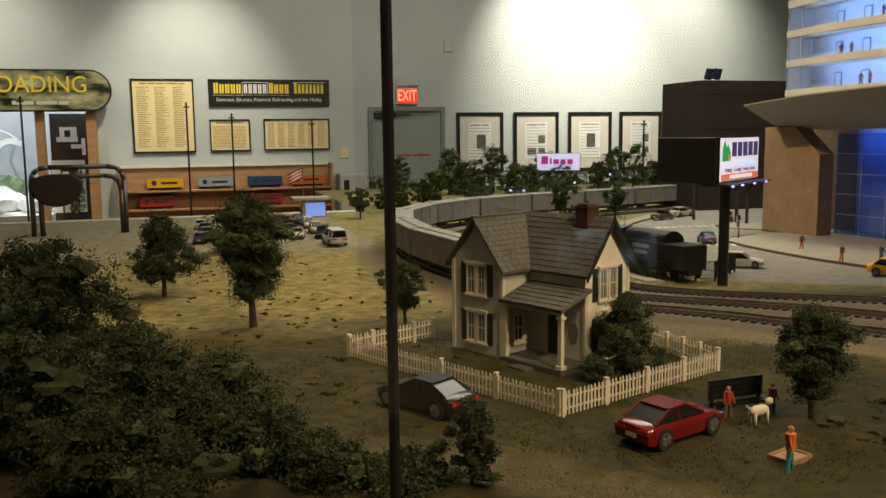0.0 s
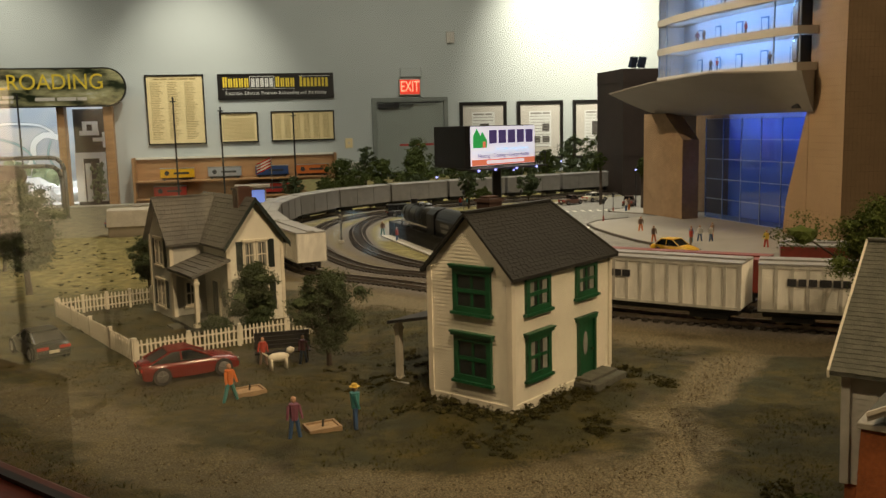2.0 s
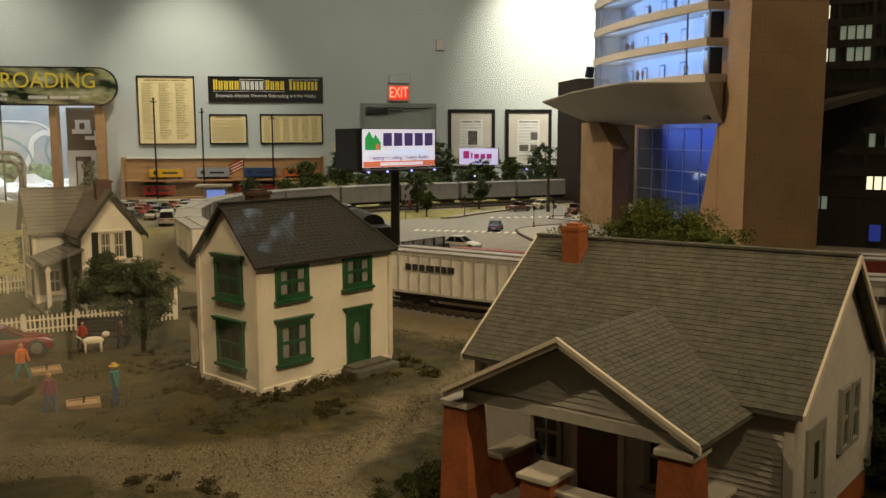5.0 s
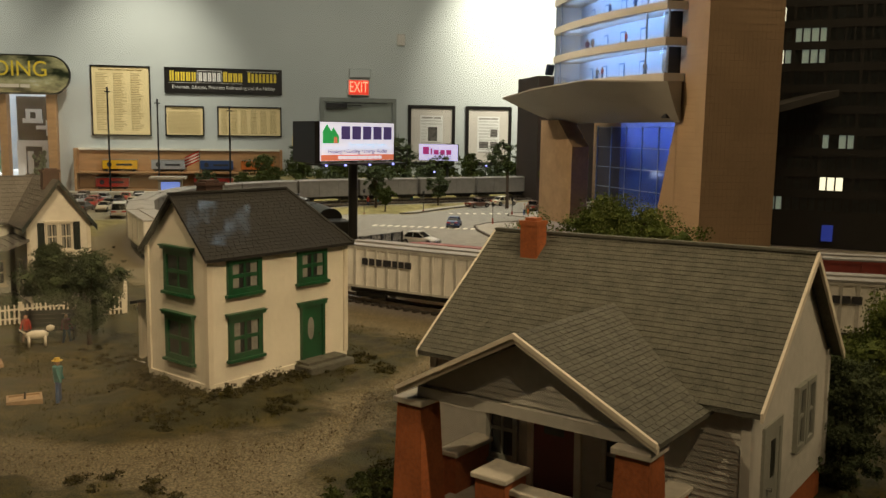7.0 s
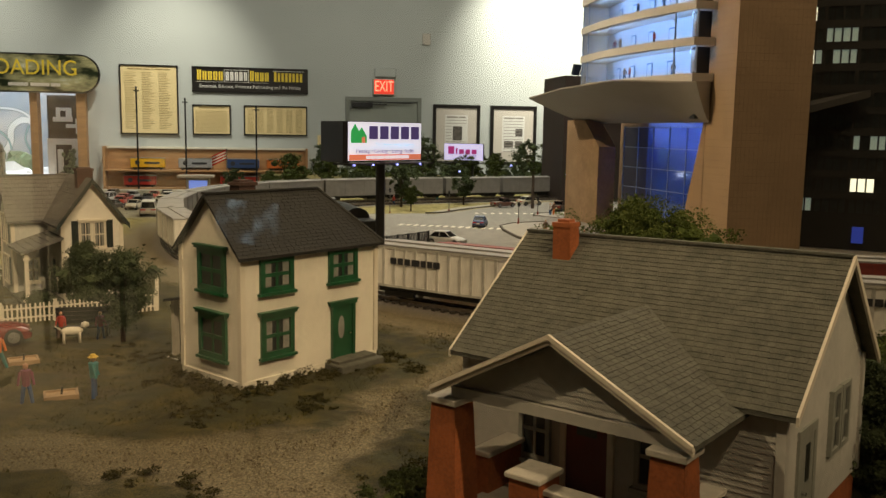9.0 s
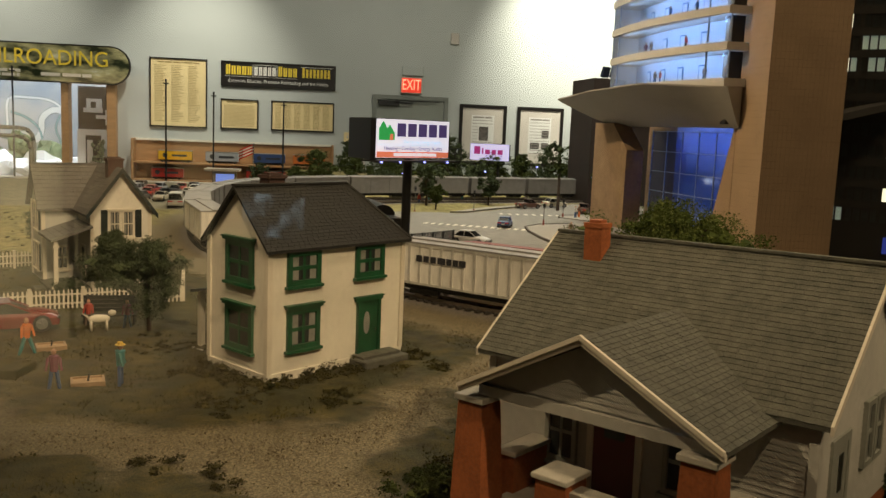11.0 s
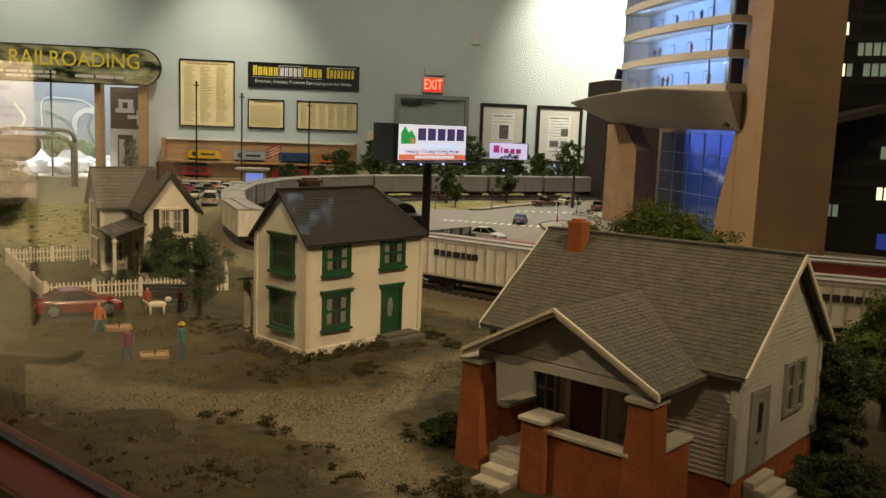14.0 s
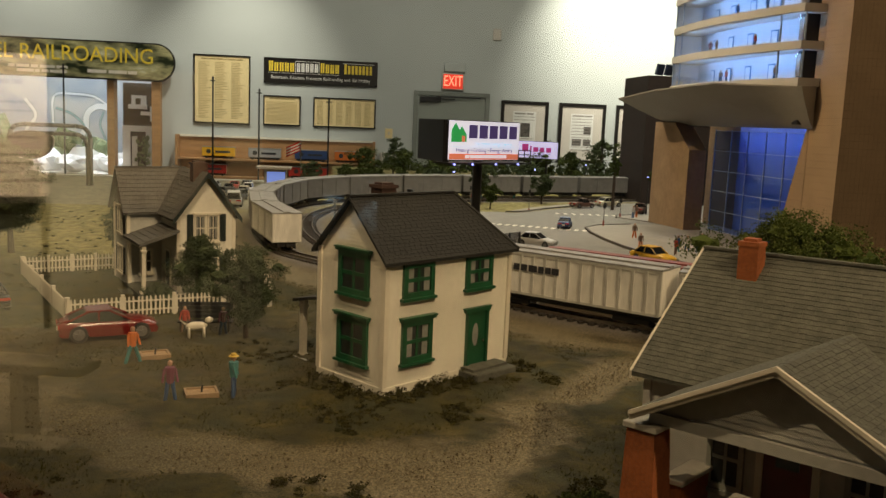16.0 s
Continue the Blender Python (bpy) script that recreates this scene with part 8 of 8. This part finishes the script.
def build_alcove():
    for k, (x, w) in enumerate(((-1.70, 0.09), (-1.15, 0.11), (-3.95, 0.1))):
        bm = bmesh.new()
        box(bm, x, x + w, WALL_Y - 0.12, WALL_Y + 0.05, 0, 2.02)
        bevelled(bm, 0.004, 1)
        structure("alcove_post_%d" % (k + 1), bm, M_WOOD, "light oak post framing the lit exhibit opening", "post")
    m = Matrix(((1, 0, 0, -3.86), (0, 0, -1, WALL_Y - 0.14), (0, 1, 0, 2.01), (0, 0, 0, 1)))
    s = thing("header_sign", m, "long rounded green landscape sign with yellow lettering", "sign")
    w, h, r = 3.02, 0.48, 0.24
    out = [(0, 0, 0), (w - r, 0, 0)] + [(w - r + r * math.cos(a), r + r * math.sin(a), 0) for a in np.linspace(-math.pi / 2, math.pi / 2, 17)[1:-1]] + [(w - r, h, 0), (0, h, 0)]
    bm = bmesh.new()
    solid(bm, out, (0, 0, 0.05))
    part("border", bm, M_BLACKFRAME, s)
    m2, n, l, bsdf = nodes_of("landscape_print")
    co, ns = n.new("ShaderNodeTexCoord"), n.new("ShaderNodeTexNoise")
    mp = n.new("ShaderNodeMapping")
    mp.inputs["Scale"].default_value = (1, 2.5, 1)
    ns.inputs["Scale"].default_value, ns.inputs["Detail"].default_value = 4, 7
    rp = n.new("ShaderNodeValToRGB")
    for e, (p, c) in zip((rp.color_ramp.elements[0], rp.color_ramp.elements.new(0.5), rp.color_ramp.elements[1]), ((0.36, (0.016, 0.024, 0.010)), (0.48, (0.085, 0.105, 0.035)), (0.62, (0.40, 0.38, 0.20)))):
        e.position, e.color = p, (*c, 1)
    l.new(co.outputs["Object"], mp.inputs[0])
    l.new(mp.outputs[0], ns.inputs["Vector"])
    l.new(ns.outputs[0], rp.inputs[0])
    l.new(rp.outputs[0], bsdf.inputs["Base Color"])
    bsdf.inputs["Roughness"].default_value = 0.3
    e = 0.018
    inner = [(e, e, 0.0505), (w - r, e, 0.0505)] + [(w - r + (r - e) * math.cos(a), r + (r - e) * math.sin(a), 0.0505) for a in np.linspace(-math.pi / 2, math.pi / 2, 17)[1:-1]] + [(w - r, h - e, 0.0505), (e, h - e, 0.0505)]
    bm = bmesh.new()
    solid(bm, inner, (0, 0, 0.002))
    part("picture", bm, m2, s, "dark green landscape print")
    lettering("title", "MODEL RAILROADING", 0.265, M_YELLOW, s, Matrix.Translation((1.5, 0.30, 0.053)), 0.004, width=0.93)
    bm = bmesh.new()
    bars(bm, 1.0, 1.75, 0.13, 0.035, 0.053, 21)
    bars(bm, 1.1, 1.7, 0.075, 0.035, 0.053, 22)
    bars(bm, 1.95, 2.55, 0.10, 0.04, 0.053, 23)
    tagged(part("small_print", bm, M_PALEPAPER, s), kind="stuff")
    # lit exhibit behind the opening
    bm = bmesh.new()
    box(bm, -4.6, -0.62, WALL_Y + 2.3, WALL_Y + 2.36, 0.4, 2.6)
    mural, n, l, bsdf = nodes_of("pale_map_mural")
    co, ns = n.new("ShaderNodeTexCoord"), n.new("ShaderNodeTexNoise")
    ns.inputs["Scale"].default_value, ns.inputs["Detail"].default_value, ns.inputs["Distortion"].default_value = 1.6, 5, 1.2
    rp = n.new("ShaderNodeValToRGB")
    els = rp.color_ramp.elements
    for e2, (p, c) in zip((els[0], els.new(0.45), els.new(0.55), els[1]), ((0.32, (0.20, 0.23, 0.27)), (0.45, (0.26, 0.27, 0.29)), (0.55, (0.30, 0.26, 0.27)), (0.70, (0.33, 0.33, 0.31)))):
        e2.position, e2.color = p, (*c, 1)
    l.new(co.outputs["Object"], ns.inputs["Vector"])
    l.new(ns.outputs[0], rp.inputs[0])
    l.new(rp.outputs[0], bsdf.inputs["Base Color"])
    wall_map = tagged(part("mural", bm, mural), "pale wall map with winding roads in a lit exhibit", "mural", kind="structure")
    road, line, pond = mat("white_map_road", (0.46, 0.46, 0.45), 0.8, 12, 0.08), mat("grey_map_line", (0.10, 0.12, 0.12), 0.8, 12, 0.1), mat("blue_green_map_band", (0.15, 0.24, 0.24), 0.8, 9, 0.2)
    roads = (([(-3.10, 1.40), (-3.08, 1.81), (-2.78, 1.85), (-2.48, 1.82), (-2.30, 1.70)], 0.035, road), ([(-2.25, 1.64), (-2.44, 1.68), (-2.60, 1.55), (-2.63, 1.31), (-2.82, 1.07), (-3.0, 0.86), (-3.06, 0.62)], 0.085, road),
             ([(-2.35, 1.60), (-2.41, 1.40), (-2.34, 1.20), (-2.29, 0.99), (-2.40, 0.78)], 0.022, pond), ([(-3.06, 1.63), (-2.83, 1.55), (-2.65, 1.39), (-2.61, 1.23)], 0.03, pond), ([(-3.5, 1.75), (-3.35, 1.5), (-3.5, 1.25), (-3.3, 1.0), (-3.35, 0.7)], 0.05, road), ([(-3.2, 1.25), (-2.95, 1.15), (-2.75, 0.92), (-2.8, 0.65)], 0.02, line))
    for k, (pts, wide, paint) in enumerate(roads):
        for grow, tone, off in ((0.006, line, 0.003), (0.0, paint, 0.006)):
            bm = bmesh.new()
            run = spline(pts, 0.06)
            rows = []
            for i, q in enumerate(run):
                d = (run[min(i + 1, len(run) - 1)] - run[max(i - 1, 0)]).normalized() * (wide / 2 + grow)
                rows.append([bm.verts.new((q.x - d.y, WALL_Y + 2.3 - off - 0.0002 * k, q.y + d.x)), bm.verts.new((q.x + d.y, WALL_Y + 2.3 - off - 0.0002 * k, q.y - d.x))])
            for u, v in zip(rows, rows[1:]):
                bm.faces.new((u[0], u[1], v[1], v[0]))
            part("map_road" if tone is paint else "map_outline", bm, tone, wall_map)
    x = thing("exhibit_table", pose(-3.2, WALL_Y + 0.7, 0), "white plaster mountain exhibit on a table", "exhibit")
    boxpart("table", (-0.6, 1.5, 0, 1.2, 0, 0.75), M_BAND, x)
    rnd = random.Random(3)
    plaster = mat("white_plaster", (0.8, 0.8, 0.78), 0.8, 8, 0.1, 0.3)
    for i in range(12):
        bm = bmesh.new()
        blob(bm, (rnd.uniform(-0.3, 1.3), rnd.uniform(0.2, 0.9), 0.80 + rnd.uniform(0, 0.1)), (rnd.uniform(0.15, 0.3), 0.2, rnd.uniform(0.08, 0.22)), i, 0.6, 2)
        part("mountain", bm, plaster, x)
    bm = bmesh.new()
    for i in range(9):
        blob(bm, (rnd.uniform(-0.5, 1.0), rnd.uniform(0.7, 1.1), 0.9 + rnd.uniform(0, 0.35)), (rnd.uniform(0.08, 0.2), 0.12, rnd.uniform(0.08, 0.26)), 40 + i, 0.7, 2)
    part("scenery", bm, mat("green_scenery", (0.10, 0.14, 0.07), 0.9, 12, 0.5, 0.4), x, "dark green modelled hillside")
    d = thing("dark_case", pose(-1.6, WALL_Y + 0.35, 0), "dark display case with white model parts inside", "display case")
    boxpart("body", (-0.01, 0.45, 0, 0.4, 0, 2.0), mat("dim_brown_case", (0.045, 0.036, 0.028), 0.6, 6, 0.2), d)
    bright = mat("bright_white_card", (0.85, 0.85, 0.84), 0.7, 8, 0.05)
    for q in ((-0.02, 0.08, -0.012, -0.001, 0.80, 1.44), (0.28, 0.36, -0.012, -0.001, 0.80, 1.44), (0.08, 0.28, -0.012, -0.001, 1.36, 1.44), (0.10, 0.17, -0.012, -0.001, 0.80, 1.30)):
        boxpart("white_panel", q, bright, d)
    bm = bmesh.new()
    rnd = random.Random(8)
    for i in range(60):
        c = (rnd.uniform(0.17, 0.34), rnd.uniform(-0.09, -0.03), rnd.uniform(0.80, 1.30))
        blob(bm, c, (rnd.uniform(0.012, 0.03), 0.012, rnd.uniform(0.015, 0.04)), 70 + i, 0.6, 1)
    part("plant", bm, mat("pale_green_leaves", (0.20, 0.24, 0.14), 0.8, 30, 0.6), d, "pale green trailing plant in the case")
    for q in ((0.06, 0.30, -0.02, 0, 1.66, 1.72), (0.10, 0.15, -0.02, 0, 1.72, 1.80), (0.22, 0.29, -0.02, 0, 1.72, 1.80), (0.10, 0.29, -0.02, 0, 1.80, 1.84), (0.34, 0.38, -0.03, -0.01, 1.50, 1.70), (0.22, 0.34, -0.03, -0.01, 1.58, 1.63)):
        boxpart("white_part", q, bright, d)


def build_tube_stand():
    b = thing("tubular_stand", pose(-0.872, 5.418, 1.138, 0, 0, 7), "bent grey double tube stand with a dark rounded pad", "stand")
    steel = mat("grey_steel_tube", (0.10, 0.097, 0.094), 0.5, 10, 0.1, 0, metal=0.7)
    for off, top in ((0.0, 0.388), (0.045, 0.335)):
        bm = bmesh.new()
        w = 0.49 - off * 0.4
        pts = [(off, 0, 0.0), (off, 0, top - 0.08), (off + 0.012, 0, top - 0.035), (off + 0.04, 0, top - 0.008), (off + 0.09, 0, top), (w - 0.09, 0, top), (w - 0.04, 0, top - 0.008), (w - 0.012, 0, top - 0.035), (w, 0, top - 0.08), (w, 0, 0.0)]
        for p, q in zip(pts, pts[1:]):
            tube(bm, p, q, 0.014, seg=10)
        smooth(part("tube", bm, steel, b))
    bm = bmesh.new()
    solid(bm, [(0.13 + 0.145 * math.cos(u) * (1 if math.sin(u) < 0 else 0.97), -0.03, 0.30 + (0.135 if math.sin(u) < 0 else 0.05) * math.sin(u)) for u in np.linspace(0, 2 * math.pi, 20, endpoint=False)], (0, 0.06, 0))
    bevelled(bm, 0.012)
    part("pad", bm, M_BROWNBLDG, b, "dark rounded pad")


build_tube_stand()
build_alcove()

# ---- the visitors' side, seen in the glass ----


def build_hall_side():
    a, c = Vector((-4.02, 4.30)), Vector((-4.98, 1.00))
    n = Vector((-(c - a).y, (c - a).x)).normalized() * -1
    bm = bmesh.new()
    o = [a + n * 0.28, c + n * 0.28, c + n * 0.40, a + n * 0.40]
    solid(bm, [(q.x, q.y, 0) for q in o], (0, 0, 1.72))
    structure("wall_hall", bm, mat("sage_partition_paint", (0.30, 0.31, 0.25), 0.85, 1.5, 0.08, 0.1, fine=40), "pale sage partition wall behind the information boards", "wall")
    b = thing("text_board", Matrix(((-0.43, 0, 0.90, -4.40), (-0.90, 0, -0.43, 3.24), (0, 1, 0, 0.95), (0, 0, 0, 1))), "tall cream information board with lines of print", "information board")
    # local x along the board, y up, z out towards the hall
    boxpart("sheet", (0, 0.78, 0.045, 1.2, -0.01, 0.0), M_PALEPAPER, b)
    boxpart("foot_strip", (0, 0.78, 0, 0.045, -0.01, 0.004), M_DARKWALL, b)
    boxpart("head_strip", (0, 0.78, 1.06, 1.2, 0.0, 0.004), M_BROWNBLDG, b)
    bm = bmesh.new()
    bars(bm, 0.3, 0.55, 0.98, 0.035, 0.001, 1)
    bars(bm, 0.25, 0.62, 0.86, 0.035, 0.001, 2)
    for r in range(11):
        bars(bm, 0.12, 0.72 if r % 3 else 0.5, 0.78 - r * 0.062, 0.016, 0.001, 40 + r, 0.5, 9)
    part("print", bm, M_PRINT, b)
    for x in (0.03, 0.72):
        boxpart("leg", (x, x + 0.04, -0.95, 0.045, -0.05, -0.0105), M_BLACK, b)
    b = thing("text_board", Matrix(((-0.28, 0, 0.96, -4.63), (-0.96, 0, -0.28, 2.02), (0, 1, 0, 0.92), (0, 0, 0, 1))), "grey-brown information board with two columns of print", "information board")
    boxpart("sheet", (0, 0.62, 0.04, 1.0, -0.01, 0.0), mat("dim_grey_board", (0.20, 0.175, 0.13), 0.8, 4, 0.1), b)
    boxpart("foot_strip", (0, 0.62, 0, 0.04, -0.01, 0.004), M_DARKWALL, b)
    bm = bmesh.new()
    for r in range(12):
        bars(bm, 0.1, 0.26, 0.9 - r * 0.07, 0.02, 0.001, 80 + r, 0.5, 9)
        bars(bm, 0.40, 0.54, 0.9 - r * 0.07, 0.02, 0.001, 180 + r, 0.5, 9)
    part("print", bm, M_PRINT, b)
    for x in (0.03, 0.55):
        boxpart("leg", (x, x + 0.04, -0.92, 0.04, -0.05, -0.0105), M_BLACK, b)
    t = thing("bench", pose(-2.42, 1.38, 0, 0, 0, 98), "plain wooden visitor bench with a plank seat", "bench")
    M_OLD = mat("grey_brown_plank", (0.55, 0.48, 0.36), 0.6, 4, 0.25, 0.1, stretch=(1, 8, 8))
    boxpart("seat", (0, 1.7, -0.19, 0.0, 0.41, 0.455), M_OLD, t, bevel=0.004)
    boxpart("low_plank", (0.02, 1.7, -0.40, -0.24, 0.10, 0.14), M_OLD, t, bevel=0.004)
    for x in (0.30, 1.40):
        boxpart("leg", (x, x + 0.07, -0.16, -0.03, 0.05, 0.41), M_OLD, t)
        boxpart("foot", (x - 0.01, x + 0.08, -0.44, 0.08, 0, 0.05), M_OLD, t)
        boxpart("cleat", (x, x + 0.07, -0.38, -0.26, 0.05, 0.10), M_OLD, t)


build_hall_side()


def build_glow_panel():
    """A glowing panel on a dark stand, added to reflect cloudy blue over the house roof."""
    m, n, l, bsdf = nodes_of("cloudy_blue_glow")
    co, ns, rp = n.new("ShaderNodeTexCoord"), n.new("ShaderNodeTexNoise"), n.new("ShaderNodeValToRGB")
    ns.inputs["Scale"].default_value, ns.inputs["Detail"].default_value = 9, 6
    rp.color_ramp.elements[0].position, rp.color_ramp.elements[1].position = 0.47, 0.66
    rp.color_ramp.elements[0].color, rp.color_ramp.elements[1].color = (0.004, 0.006, 0.008, 1), (0.45, 0.62, 0.70, 1)
    l.new(co.outputs["Object"], ns.inputs["Vector"])
    l.new(ns.outputs[0], rp.inputs[0])
    l.new(rp.outputs[0], bsdf.inputs["Emission Color"])
    bsdf.inputs["Base Color"].default_value = (0.01, 0.01, 0.012, 1)
    bsdf.inputs["Emission Strength"].default_value = 1.9
    s = thing("screen", Matrix(((-0.678, 0, 0.735, -1.30), (0.735, 0, 0.678, 0.03), (0, 1, 0, 1.20), (0, 0, 0, 1))), "added glowing panel that gives the cloudy blue reflection over the house roof", "screen")
    boxpart("casing", (0, 0.36, 0, 0.18, -0.04, -0.001), M_BLACK, s, bevel=0.004)
    boxpart("display", (0.012, 0.348, 0.012, 0.168, -0.001, 0.0), m, s)
    boxpart("stand", (0.16, 0.20, -1.20, 0, -0.035, -0.005), M_BLACK, s)
    boxpart("foot", (0.04, 0.32, -1.20, -1.18, -0.16, 0.10), M_BLACK, s)


build_glow_panel()
